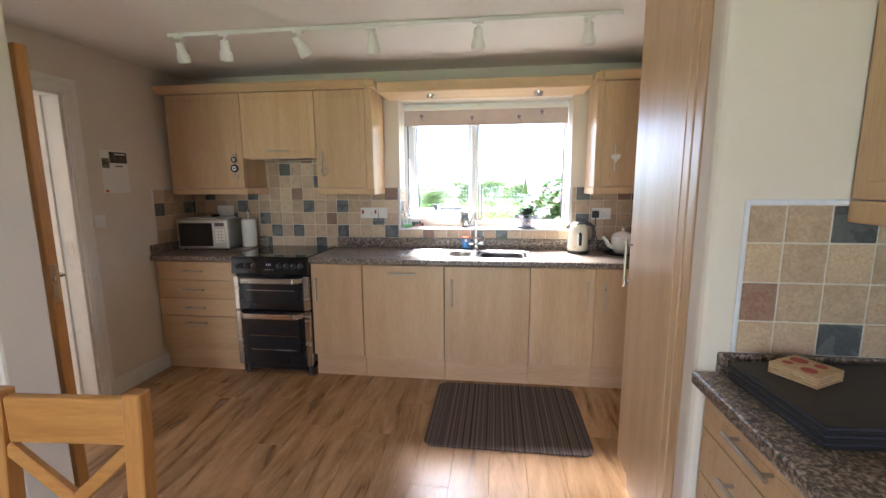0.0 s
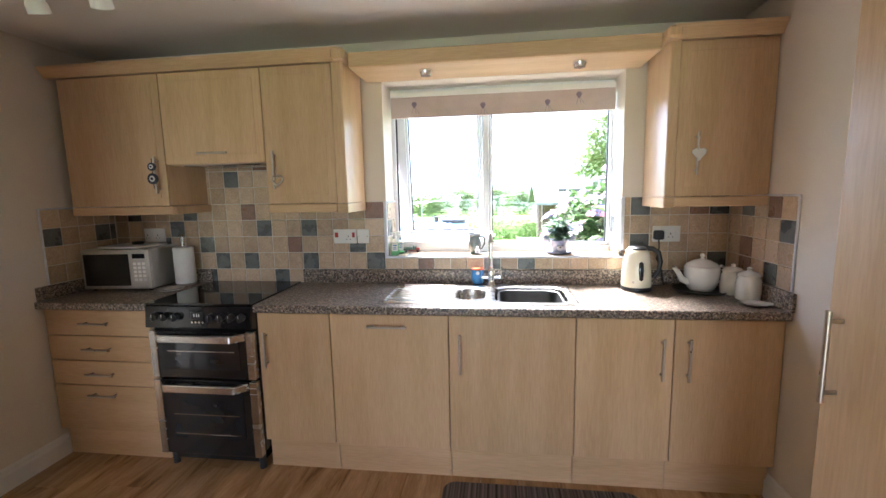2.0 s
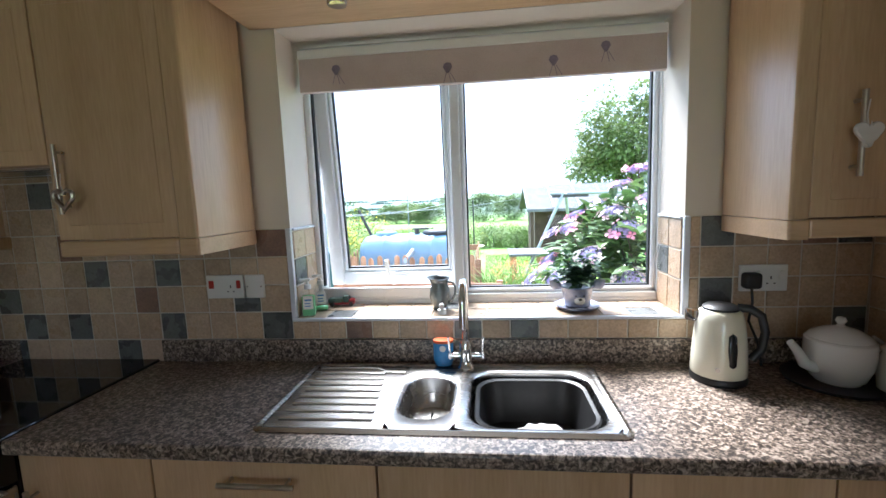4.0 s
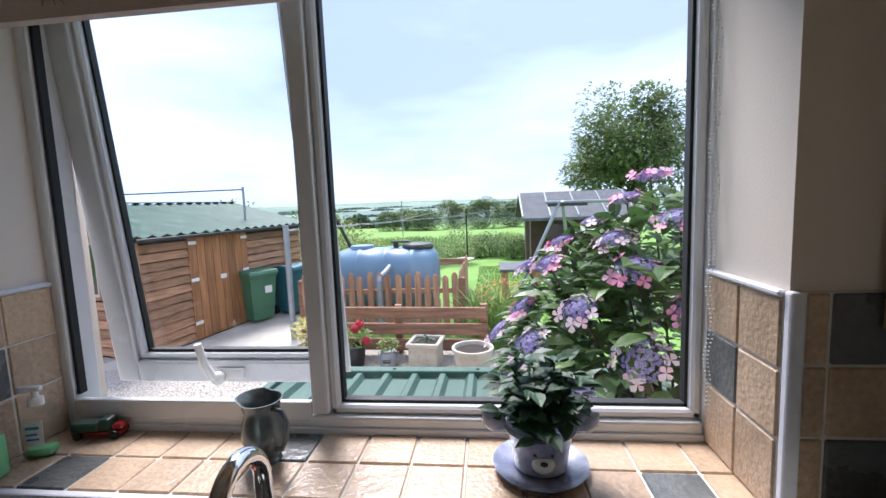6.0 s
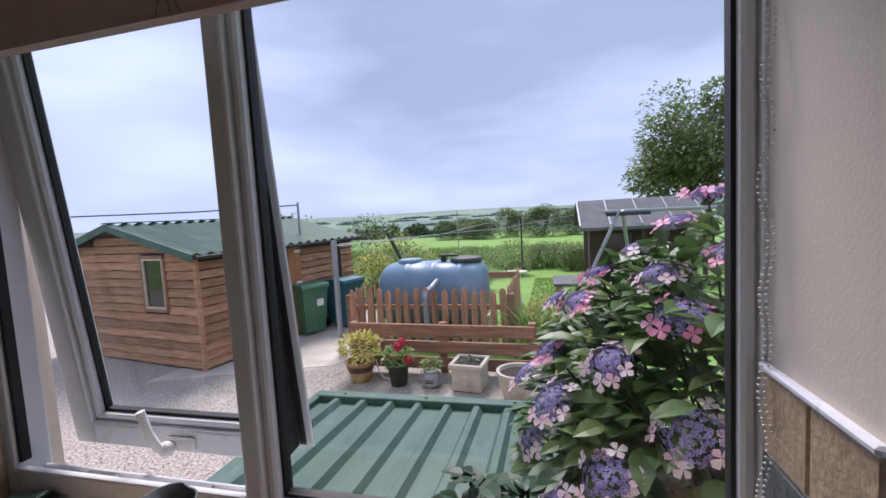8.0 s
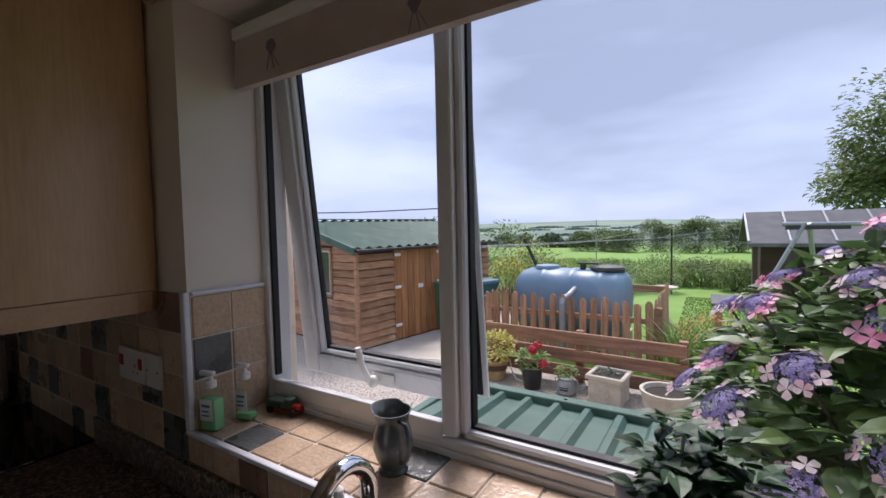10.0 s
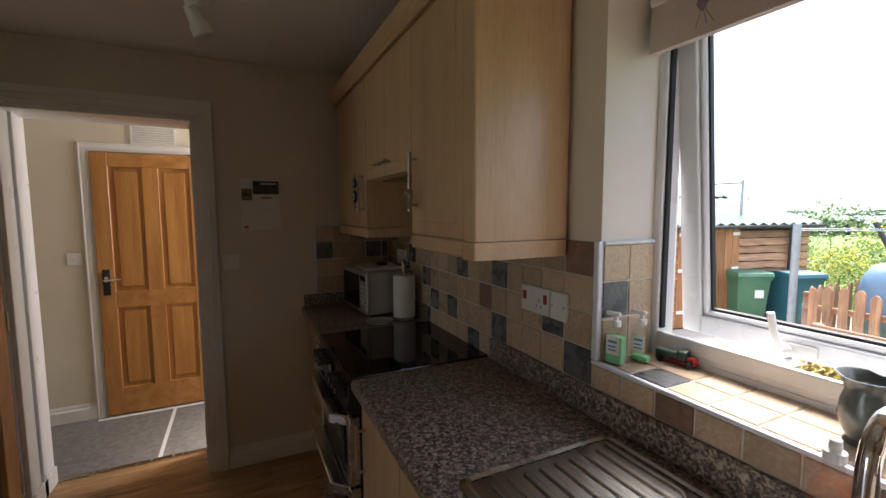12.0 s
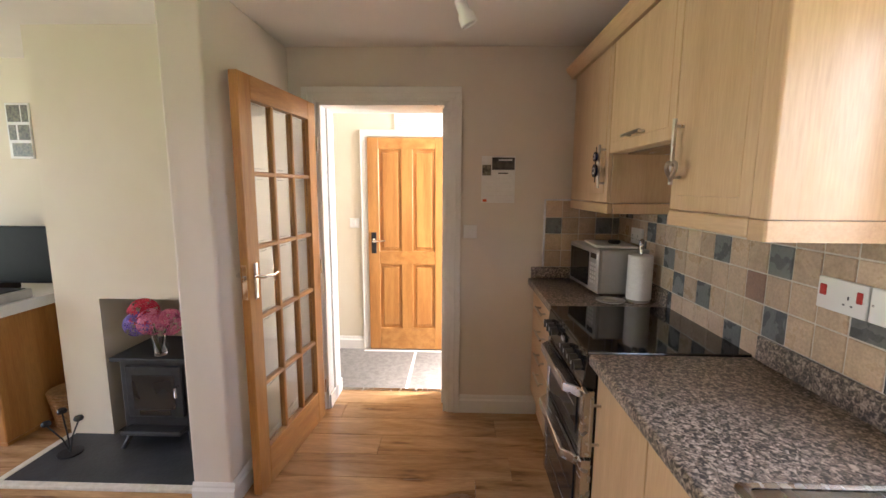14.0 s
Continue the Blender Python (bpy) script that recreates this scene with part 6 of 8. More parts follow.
# window recess
tiles(wall_north, pose(0, YW, 1.0285, -90, 0, 0), course(WIN_L + 0.0, WIN_R, start=-0.8175), [0.005, 0.104, 0.2045], 19, ["skssssssssssks", "ssssskpspsppss"])
tiles(wall_north, pose(WIN_L, 0, 0, 0, 0, 90), course(YW + 0.004, FY0, start=YW + 0.004), [1.036, 1.155, 1.258, 1.362], 20, ["ssk", "kss", "ssk"])
tiles(wall_north, pose(WIN_R, 0, 0, 0, 0, -90), course(-FY0, -YW - 0.004, start=-FY0), [1.036, 1.155, 1.258, 1.362], 21, ["sss", "kss", "sss"])

# ---- floorboards: planks along y ----
PLANK_CACHE = {}
floor_ob = thing("floor", (0, 0, 0), "oak laminate floor of long planks", "floor", kind="structure")
rng = random.Random(8)
x = XH
while x < 1.2:
    y = -3.6 - rng.uniform(0, 1.2)
    while y < YW:
        L = 1.285
        y0, y1 = max(y, -3.6), min(y + L, YW)
        xa, xb = max(x, XH), min(x + 0.193, 1.205)
        if y1 - y0 > 0.03 and not (xb <= XL + 0.001 and y1 < -1.0):
            key = (round(xb - xa, 3), round(y1 - y0, 3))
            if key not in PLANK_CACHE:
                PLANK_CACHE[key] = B().box(0, xb - xa - 0.0012, 0, y1 - y0 - 0.0012, -0.014, 0, 0.0012).mesh("plank", M_FLOOR)
            child("plank", PLANK_CACHE[key], floor_ob, pose(xa, y0, FL))
        y += L
    x += 0.193

# ---- outside ----
GZ = -0.40
M_GRAVEL = material("pale_gravel", (0.24, 0.212, 0.175), (0.58, 0.525, 0.45), 40, 0.9, bump=0.9, fine=130, fine_amt=0.8, random_shift=False)
M_CONCRETE = material("pale_concrete", (0.56, 0.51, 0.43), (0.44, 0.40, 0.335), 3.0, 0.9, bump=0.2, fine=60, fine_amt=0.3, random_shift=False)
M_GRASS = material("lawn_grass", (0.12, 0.22, 0.028), (0.18, 0.29, 0.045), 1.2, 0.9, bump=0.6, fine=60, fine_amt=0.55, random_shift=False, c3=(0.16, 0.28, 0.07))
M_SLEEPER = material("stained_timber", (0.37, 0.195, 0.11), (0.21, 0.105, 0.06), 5, 0.75, bump=0.4, stretch=(0.4, 5, 5), fine=50, fine_amt=0.65, alpha_random=0.15)
M_PICKET = material("weathered_picket", (0.50, 0.285, 0.16), (0.28, 0.145, 0.08), 6, 0.8, bump=0.3, stretch=(4, 4, 0.4), fine=50, fine_amt=0.5, alpha_random=0.25)
M_CLAD = material("brown_cladding", (0.46, 0.265, 0.145), (0.27, 0.135, 0.07), 7, 0.8, bump=0.6, stretch=(0.5, 0.5, 5), fine=60, fine_amt=0.6, alpha_random=0.32, lo=0.32, hi=0.68)
M_SHEDDOOR = material("orange_brown_door_boards", (0.38, 0.18, 0.065), (0.24, 0.105, 0.04), 5, 0.7, bump=0.25, stretch=(5, 5, 0.5), fine=40, fine_amt=0.4, alpha_random=0.2)
M_TIN = material("green_coated_steel", (0.045, 0.10, 0.075), (0.075, 0.135, 0.105), 3, 0.55, bump=0.05, stretch=(2.5, 0.5, 1), fine=30, fine_amt=0.35, spec=0.3)
M_TIN2 = material("weathered_green_sheet", (0.035, 0.085, 0.06), (0.075, 0.14, 0.10), 5, 0.62, bump=0.05, stretch=(0.5, 3, 0.5), fine=25, fine_amt=0.45, c3=(0.30, 0.36, 0.31), spec=0.3)
M_TANK = material("blue_grey_plastic", (0.13, 0.22, 0.31), (0.17, 0.26, 0.35), 3, 0.45, fine=40, fine_amt=0.15)
M_BIN_G, M_BIN_B = material("green_bin_plastic", (0.06, 0.16, 0.09), (0.08, 0.19, 0.11), 4, 0.5), material("teal_bin_plastic", (0.02, 0.10, 0.13), (0.03, 0.13, 0.16), 4, 0.5)
M_TERRA = material("glazed_pot_ochre", (0.42, 0.29, 0.12), (0.33, 0.21, 0.08), 10, 0.35)
M_STONEW = material("cream_stone", (0.55, 0.50, 0.40), (0.45, 0.40, 0.31), 14, 0.85, bump=0.3, fine=90)
M_SOIL = material("dark_soil", (0.03, 0.022, 0.016), (0.05, 0.036, 0.026), 40, 0.95, bump=0.8, fine=120)
M_ROOFTILE = material("grey_felt", (0.10, 0.10, 0.105), (0.15, 0.15, 0.155), 5, 0.85, fine=60, fine_amt=0.3)
M_BARK = material("grey_bark", (0.10, 0.085, 0.065), (0.06, 0.05, 0.04), 12, 0.9, bump=0.6)
M_POLE = material("galvanised_pole", (0.34, 0.36, 0.38), (0.28, 0.30, 0.32), 10, 0.5, 0.4)
L_TREE = leaf_material("tree_leaf", (0.11, 0.16, 0.045), (0.24, 0.295, 0.105), 0.55, 0.35)
L_HEDGE = leaf_material("hedge_leaf", (0.085, 0.14, 0.04), (0.20, 0.265, 0.085), 0.6, 0.2)
L_BRIGHT = leaf_material("bright_leaf", (0.11, 0.20, 0.03), (0.25, 0.35, 0.085), 0.55, 0.25)
L_YELLOW = leaf_material("yellow_bloom", (0.62, 0.50, 0.01), (0.75, 0.64, 0.05), 0.6, 0.2)
L_VARIEG = leaf_material("golden_leaf", (0.42, 0.40, 0.06), (0.62, 0.55, 0.15), 0.6, 0.2)
L_ORANGE = leaf_material("orange_bloom", (0.55, 0.13, 0.02), (0.65, 0.26, 0.06), 0.6, 0.2)
L_HYD = leaf_material("hydrangea_leaf", (0.045, 0.10, 0.025), (0.15, 0.23, 0.07), 0.42, 0.3)
F_LILAC = leaf_material("lilac_floret", (0.20, 0.165, 0.40), (0.38, 0.32, 0.56), 0.6, 0.2)
F_PALEPINK = leaf_material("pale_pink_petal", (0.76, 0.50, 0.56), (0.82, 0.74, 0.74), 0.5, 0.3)
F_ROSE = leaf_material("rose_petal", (0.70, 0.22, 0.38), (0.75, 0.42, 0.55), 0.5, 0.3)


def land(x, y):
    d = max(0.0, y - 12)
    z = -0.42 - 0.031 * min(d, 320)
    if d > 320:
        z += 0.0135 * (d - 320)
    far = min(1.0, max(0.0, (math.hypot(x, y) - 150) / 900))
    z += far * 9.0 * noise.noise(Vector((x / 420, y / 420, 0.3)))
    return z


b = B()
axis = [-2600, -2000, -1500, -1150, -900, -700, -550, -430, -330, -250, -190, -140, -100, -70, -48, -32, -20, -12, -6, 0, 6, 12, 20, 32, 48, 70, 100, 140, 190, 250, 330, 430, 550, 700, 900, 1150, 1500, 2000, 2600]
grid = [[b.bm.verts.new((x, y, land(x, y))) for y in axis] for x in axis]
for i in range(len(axis) - 1):
    for j in range(len(axis) - 1):
        b.bm.faces.new((grid[i][j], grid[i + 1][j], grid[i + 1][j + 1], grid[i][j + 1]))


def hazed_field_material():
    m = material("grass_and_hazed_fields", (0.14, 0.27, 0.035), (0.20, 0.34, 0.06), 0.9, 0.95, bump=0.4, fine=45, fine_amt=0.5, random_shift=False)
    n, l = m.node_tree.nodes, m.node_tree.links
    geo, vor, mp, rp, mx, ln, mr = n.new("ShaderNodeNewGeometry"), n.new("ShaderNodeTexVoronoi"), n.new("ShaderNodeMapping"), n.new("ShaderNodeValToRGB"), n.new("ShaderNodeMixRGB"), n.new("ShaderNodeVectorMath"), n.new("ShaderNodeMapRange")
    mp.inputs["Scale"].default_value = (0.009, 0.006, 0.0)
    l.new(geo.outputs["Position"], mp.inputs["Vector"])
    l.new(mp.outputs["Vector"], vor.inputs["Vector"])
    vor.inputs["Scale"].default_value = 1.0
    # distance haze painted in: greyer field colours blend in from 70 m out
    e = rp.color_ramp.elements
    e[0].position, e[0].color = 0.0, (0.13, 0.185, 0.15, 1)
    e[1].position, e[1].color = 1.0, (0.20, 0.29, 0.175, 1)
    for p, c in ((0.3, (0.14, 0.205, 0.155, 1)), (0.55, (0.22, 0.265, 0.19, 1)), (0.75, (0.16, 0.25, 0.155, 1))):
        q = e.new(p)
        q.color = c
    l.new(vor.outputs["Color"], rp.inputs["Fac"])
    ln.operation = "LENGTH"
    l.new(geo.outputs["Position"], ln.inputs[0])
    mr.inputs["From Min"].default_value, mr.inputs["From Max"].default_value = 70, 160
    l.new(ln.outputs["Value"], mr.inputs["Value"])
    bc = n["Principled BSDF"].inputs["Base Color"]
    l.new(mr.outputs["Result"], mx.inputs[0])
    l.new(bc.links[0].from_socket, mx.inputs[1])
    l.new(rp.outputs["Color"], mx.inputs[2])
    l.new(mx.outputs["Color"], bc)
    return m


solid("ground", b, hazed_field_material(), "green lawn and fields falling away to a wooded valley", "ground")
# gravel round the unseen sides is added to keep green bounce light out
solid("patio", B().prism([(-14, -9), (6, -9), (6, 6.6), (1.2, 7.4), (0.4, 8.15), (-2.9, 8.4), (-2.9, 9.4), (-3.0, 12.5), (-14, 12.5)], GZ - 0.08, GZ, "z"), M_GRAVEL, "pale gravel yard behind the house, extended unseen around it", "yard")
solid("path", B().prism([(-4.9, 7.35), (-2.6, 8.2), (-2.5, 8.9), (-3.1, 9.6), (-3.2, 12.4), (-4.3, 12.4)], GZ - 0.02, GZ + 0.006, "z"), M_CONCRETE, "pale concrete apron in front of the shed", "path")
rng = random.Random(71)
ico = [(0.8, 0, 0.5), (-0.8, 0, 0.5), (0, 0.8, 0.5), (0, -0.8, 0.5), (0, 0, 0.95), (0.9, 0.9, -0.3), (-0.9, 0.9, -0.3), (-0.9, -0.9, -0.3), (0.9, -0.9, -0.3)]
ico_f = [(0, 2, 4), (2, 1, 4), (1, 3, 4), (3, 0, 4), (5, 2, 0), (2, 6, 1), (7, 3, 1), (8, 0, 3), (5, 6, 2), (6, 7, 1), (7, 8, 3), (8, 5, 0)]
vs, fs = [], []
for k in range(9000):
    x, y, r, a = rng.uniform(-4.2, 0.4), rng.uniform(4.6, 8.0), rng.uniform(0.004, 0.011), rng.uniform(0, 6.28)
    i, ca, sa, sq = len(vs), math.cos(a), math.sin(a), rng.uniform(0.6, 1)
    vs += [(x + r * (u * ca - v * sq * sa), y + r * (u * sa + v * sq * ca), GZ + 0.002 + r * w_ * 0.7) for u, v, w_ in ico]
    fs += [tuple(i + q for q in f) for f in ico_f]
me = bpy.data.meshes.new("gravel")
me.from_pydata(vs, [], fs)
me.materials.append(M_GRAVEL)
tagged(new("gravel", me), "loose pale pebbles on the yard", "gravel", kind="stuff")

# lean-to roof under the window
ln = thing("lean_to", (0, 0, 0), "lean-to with a ribbed dark green sheet roof under the window", "lean-to")
prof = []
x = -1.37
while x < 1.9:
    prof += [(x, 0.0), (x + 0.115, 0.0), (x + 0.14, 0.035), (x + 0.175, 0.035)]
    x += 0.2
b = B()
for y0, z0, y1, z1 in ((3.81, 0.40, 5.72, 0.285),):
    up = [b.bm.verts.new((u, y0, z0 + v)) for u, v in prof]
    dn = [b.bm.verts.new((u, y1, z1 + v)) for u, v in prof]
    up2 = [b.bm.verts.new((u, y0, z0 + v - 0.004)) for u, v in prof]
    dn2 = [b.bm.verts.new((u, y1, z1 + v - 0.004)) for u, v in prof]
    for k in range(len(prof) - 1):
        b.bm.faces.new((up[k], up[k + 1], dn[k + 1], dn[k]))
        b.bm.faces.new((up2[k], up2[k + 1], dn2[k + 1], dn2[k]))
part("roof_sheet", b, M_TIN, ln)
part("flashing", B().box(-1.39, 1.8, 5.70, 5.79, 0.282, 0.335, 0.006), M_TIN, ln)
part("flashing", B().box(-1.41, -1.35, 3.81, 5.79, 0.28, 0.33, 0.006, 1, Matrix()), M_TIN, ln)
part("wall", B().box(-1.33, 1.75, 5.62, 5.68, GZ, 0.28), M_SLEEPER, ln)
part("wall", B().box(-1.33, -1.27, 3.81, 5.62, GZ, 0.27), M_SLEEPER, ln)
for x in (-1.2, -0.6, 0.0):
    part("screw", B().cyl((x + 0.03, 5.745, 0.335), (x + 0.03, 5.745, 0.343), 0.012, 8), M_TIN, ln)

# sleeper screen and pots
ss = thing("plank_screen", (0, 0, 0), "low screen of three stained planks on posts", "screen")
for z0, z1, t in ((0.06, 0.205, 0), (-0.15, -0.005, 0.02), (-0.355, -0.205, 0.0)):
    part("plank", B().box(-2.29, 0.07 + t, 8.03, 8.075, z0, z1, 0.006, 1, pose(0, 0, 0, 0, 0.8, 0)), M_SLEEPER, ss)
for x in (-2.30, -1.1, 0.0):
    part("post", B().box(x, x + 0.09, 8.076, 8.16, GZ, 0.235, 0.006), M_SLEEPER, ss)

fn = thing("picket_fence", (0, 0, 0), "weathered brown picket fence around the oil tank", "fence")
pk = {}
for h in range(4):
    hh = 0.83 + 0.02 * h
    pk[h] = B().prism([(0, 0), (0.092, 0), (0.092, hh - 0.05), (0.07, hh - 0.012), (0.046, hh), (0.022, hh - 0.012), (0, hh - 0.05)], 0, 0.02, "y", 0.002).mesh("picket", M_PICKET)
rng = random.Random(3)
for k in range(17):
    child("picket", pk[rng.randrange(4)], fn, pose(-2.70 + 0.143 * k, 8.93, GZ + 0.04, rng.uniform(-1, 1), rng.uniform(-1.2, 1.2), rng.uniform(-2, 2)))
for k in range(16):
    child("picket", pk[rng.randrange(4)], fn, pose(-0.30, 8.98 + 0.14 * k, GZ + 0.04, 0, rng.uniform(-1, 1), 90))
for k in range(10):
    child("picket", pk[rng.randrange(4)], fn, pose(-2.72 - 0.0 * k, 9.0 + 0.2 * k, GZ + 0.0, 0, 0, 90))
for z in (-0.15, 0.2):
    part("rail", B().box(-2.7, -0.25, 8.955, 8.99, z, z + 0.07, 0.003), M_SLEEPER, fn)
    part("rail", B().box(-0.35, -0.315, 8.99, 11.2, z, z + 0.07, 0.003), M_SLEEPER, fn)
part("post", B().box(-0.33, -0.23, 8.95, 9.05, GZ, 0.42, 0.004), M_SLEEPER, fn)
part("post", B().box(-2.78, -2.68, 8.95, 9.05, GZ, 0.42, 0.004), M_SLEEPER, fn)
part("back_rail", B().box(-2.7, -0.3, 11.15, 11.2, 0.3, 0.42, 0.003), M_SLEEPER, fn)

tn = thing("oil_tank", (-1.62, 9.95, 0), "blue-grey plastic oil tank with domed end and lids", "tank")
b = B()
loops = []
for x, s in ((-0.88, 0.55), (-0.86, 0.78), (-0.80, 0.92), (-0.70, 0.985), (-0.45, 1.0), (-0.43, 1.025), (-0.37, 1.025), (-0.35, 1.0), (0.0, 1.0), (0.02, 1.025), (0.08, 1.025), (0.10, 1.0), (0.45, 1.0), (0.47, 1.025), (0.53, 1.025), (0.55, 1.0), (0.70, 0.985), (0.80, 0.92), (0.86, 0.78), (0.88, 0.55)):
    lp = []
    for k in range(32):
        a = 2 * math.pi * k / 32
        c, q = math.cos(a), math.sin(a)
        e = 0.75
        lp.append((x, 0.52 * s * math.copysign(abs(c) ** e, c), 0.28 + 0.52 * s * math.copysign(abs(q) ** e, q)))
    loops.append(lp)
part("shell", loft(B(), loops), M_TANK, tn, "", True)
part("inner_lid", B().lathe([(0.20, 0.77), (0.21, 0.80), (0.19, 0.845), (0.08, 0.86), (0.0, 0.862)], (-0.42, 0, 0), 24), M_TANK, tn, "", True)
part("hatch", B().lathe([(0.25, 0.76), (0.26, 0.80), (0.27, 0.82), (0.25, 0.85), (0.12, 0.87), (0.0, 0.872)], (0.55, 0, 0), 28), M_PLASTIC_B, tn, "black hatch lid", True)
part("filler", B().cyl((0.18, -0.05, 0.78), (0.18, -0.05, 0.90), 0.045, 14).box(0.10, 0.42, -0.09, -0.01, 0.88, 0.91, 0.005), M_PLASTIC_B, tn)
part("vent_pipe", B().tube([(0.12, -1.03, -0.6), (0.12, -1.03, 0.40), (0.12, -1.0, 0.46), (0.14, -0.75, 0.48), (0.16, -0.4, 0.55)], 0.04, 10), M_POLE, tn, "grey pipe")
part("stand", B().box(-0.85, 0.85, -0.45, 0.45, GZ, -0.2), M_CONCRETE, tn)

# plant pots on the gravel
def pot(x, y, prof, mat, label, s=1.0):
    p = thing("plant_pot", (x, y, GZ + 0.006), label, "plant pot", "pots on the gravel")
    part("pot", B().lathe([(r * s, z * s) for r, z in prof], (0, 0, 0), 26), mat, p, "", True)
    return p


def sprig_points(seed, n, c, rad, up=0.6):
    rng = random.Random(seed)
    out = []
    for _ in range(n):
        d = Vector((rng.gauss(0, 1), rng.gauss(0, 1), rng.gauss(0, 1) * 0.8 + 0.25)).normalized()
        r = rng.uniform(0.35, 1.0) ** 0.6
        out.append(((c[0] + d.x * rad[0] * r, c[1] + d.y * rad[1] * r, c[2] + d.z * rad[2] * r), (d.x, d.y, d.z * 0.5 + up * 0.4)))
    return out


def stuff(ob):
    return tagged(ob, kind="stuff")


bowl_p = [(0.11, 0), (0.13, 0.05), (0.145, 0.15), (0.165, 0.2), (0.175, 0.235), (0.16, 0.235), (0.145, 0.19), (0.0, 0.18)]
p = pot(-2.02, 7.74, bowl_p, M_TERRA, "ochre glazed pot with a golden-leaved shrub", 1.05)
part("band", B().lathe([(0.158, 0.13), (0.172, 0.19), (0.178, 0.2)], (0, 0, 0), 26), material("brown_glaze", (0.09, 0.055, 0.035), None, 8, 0.35), p, "", True)
stuff(leafy("leaves", L_VARIEG, p, sprig_points(1, 520, (0, 0, 0.40), (0.27, 0.25, 0.2)), 0.035, 11))
p = pot(-1.50, 7.66, [(0.095, 0), (0.10, 0.02), (0.125, 0.24), (0.13, 0.25), (0.115, 0.25), (0.11, 0.2), (0.0, 0.2)], M_PLASTIC_B, "black plastic pot of red geraniums")
stuff(leafy("leaves", L_BRIGHT, p, sprig_points(2, 190, (0, 0, 0.34), (0.19, 0.18, 0.12)), 0.04, 12))
for k, c in enumerate(((0.02, -0.05, 0.46), (0.15, -0.06, 0.32), (0.06, 0.02, 0.50))):
    floret_ball("bloom", p, c, 0.05, F_RED, 60, 50 + k, 0.02)
p = pot(-1.10, 7.67, [(0.09, 0), (0.11, 0.02), (0.108, 0.13), (0.085, 0.16), (0.09, 0.185), (0.08, 0.185), (0.0, 0.16)], material("galvanised_churn", (0.36, 0.37, 0.38), (0.3, 0.31, 0.32), 8, 0.45, 0.5), "galvanised churn pot with a small green plant")
for s in (-1, 1):
    part("ear_handle", B().tube([(s * 0.085, 0, 0.165), (s * 0.125, 0, 0.165), (s * 0.125, 0, 0.12), (s * 0.108, 0, 0.11)], 0.006, 8), M_POLE, p)
part("label_bars", B().box(-0.05, 0.05, -0.112, -0.109, 0.09, 0.10).box(-0.045, 0.045, -0.112, -0.109, 0.06, 0.08), M_PLASTIC_B, p)
stuff(leafy("leaves", L_BRIGHT, p, sprig_points(3, 150, (0, 0, 0.24), (0.13, 0.13, 0.07)), 0.025, 13))
p = thing("stone_planter", pose(-0.645, 7.68, GZ + 0.006, 0, 0, -6), "square cream stone planter with a moulded front", "plant pot", "pots on the gravel")
part("box", B().prism([(-0.17, -0.17), (0.17, -0.17), (0.17, 0.17), (-0.17, 0.17)], 0, 0.27, "z", 0.012), M_STONEW, p)
part("rim", B().box(-0.195, 0.195, -0.195, -0.15, 0.26, 0.31, 0.008).box(-0.195, 0.195, 0.15, 0.195, 0.26, 0.31, 0.008).box(-0.195, -0.15, -0.15, 0.15, 0.26, 0.31, 0.008).box(0.15, 0.195, -0.15, 0.15, 0.26, 0.31, 0.008), M_STONEW, p)
part("soil", B().box(-0.15, 0.15, -0.15, 0.15, 0.268, 0.285), M_SOIL, p)
part("motif", B().lathe([(0.06, 0), (0.05, 0.012), (0.03, 0.016), (0.0, 0.018)], (0, 0, 0), 16, pose(0, -0.168, 0.13, 90, 0, 0)), M_STONEW, p, "", True)
stuff(leafy("leaves", L_DARK, p, sprig_points(4, 60, (0, 0, 0.29), (0.12, 0.12, 0.03)), 0.025, 14))
p = pot(-0.08, 7.45, [(0.14, 0), (0.17, 0.03), (0.21, 0.16), (0.215, 0.24), (0.235, 0.27), (0.235, 0.30), (0.205, 0.30), (0.19, 0.25), (0.0, 0.24)], M_STONEW, "round cream stone pot beside the hydrangea")
part("soil", B().cyl((0, 0, 0.24), (0, 0, 0.262), 0.19, 20), M_SOIL, p)
hose = thing("hose", (-1.86, 7.85, GZ + 0.012), "thin white hose lying among the pots", "hose")
part("hose", B().tube([(0.0, 0, 0.22), (0.03, -0.02, 0.1), (0.1, -0.05, 0.01), (0.25, -0.1, 0.0), (0.4, -0.04, 0.0)], 0.008, 8), M_PLASTIC_W, hose)

# ---- shed ----
sd = thing("garden_shed", pose(-4.36, 7.78, GZ, 0, 0, -10), "brown timber shed with a green corrugated roof", "shed")
SW, SL, EH, RH = 3.4, 3.5, 1.63, 2.05
part("frame", B().prism([(-SW, 0), (-0.03, 0), (-0.03, EH), (-SW / 2, RH), (-SW, EH)], 0.03, SL, "y"), M_SLEEPER, sd)
BH = 0.125
bm1 = {}


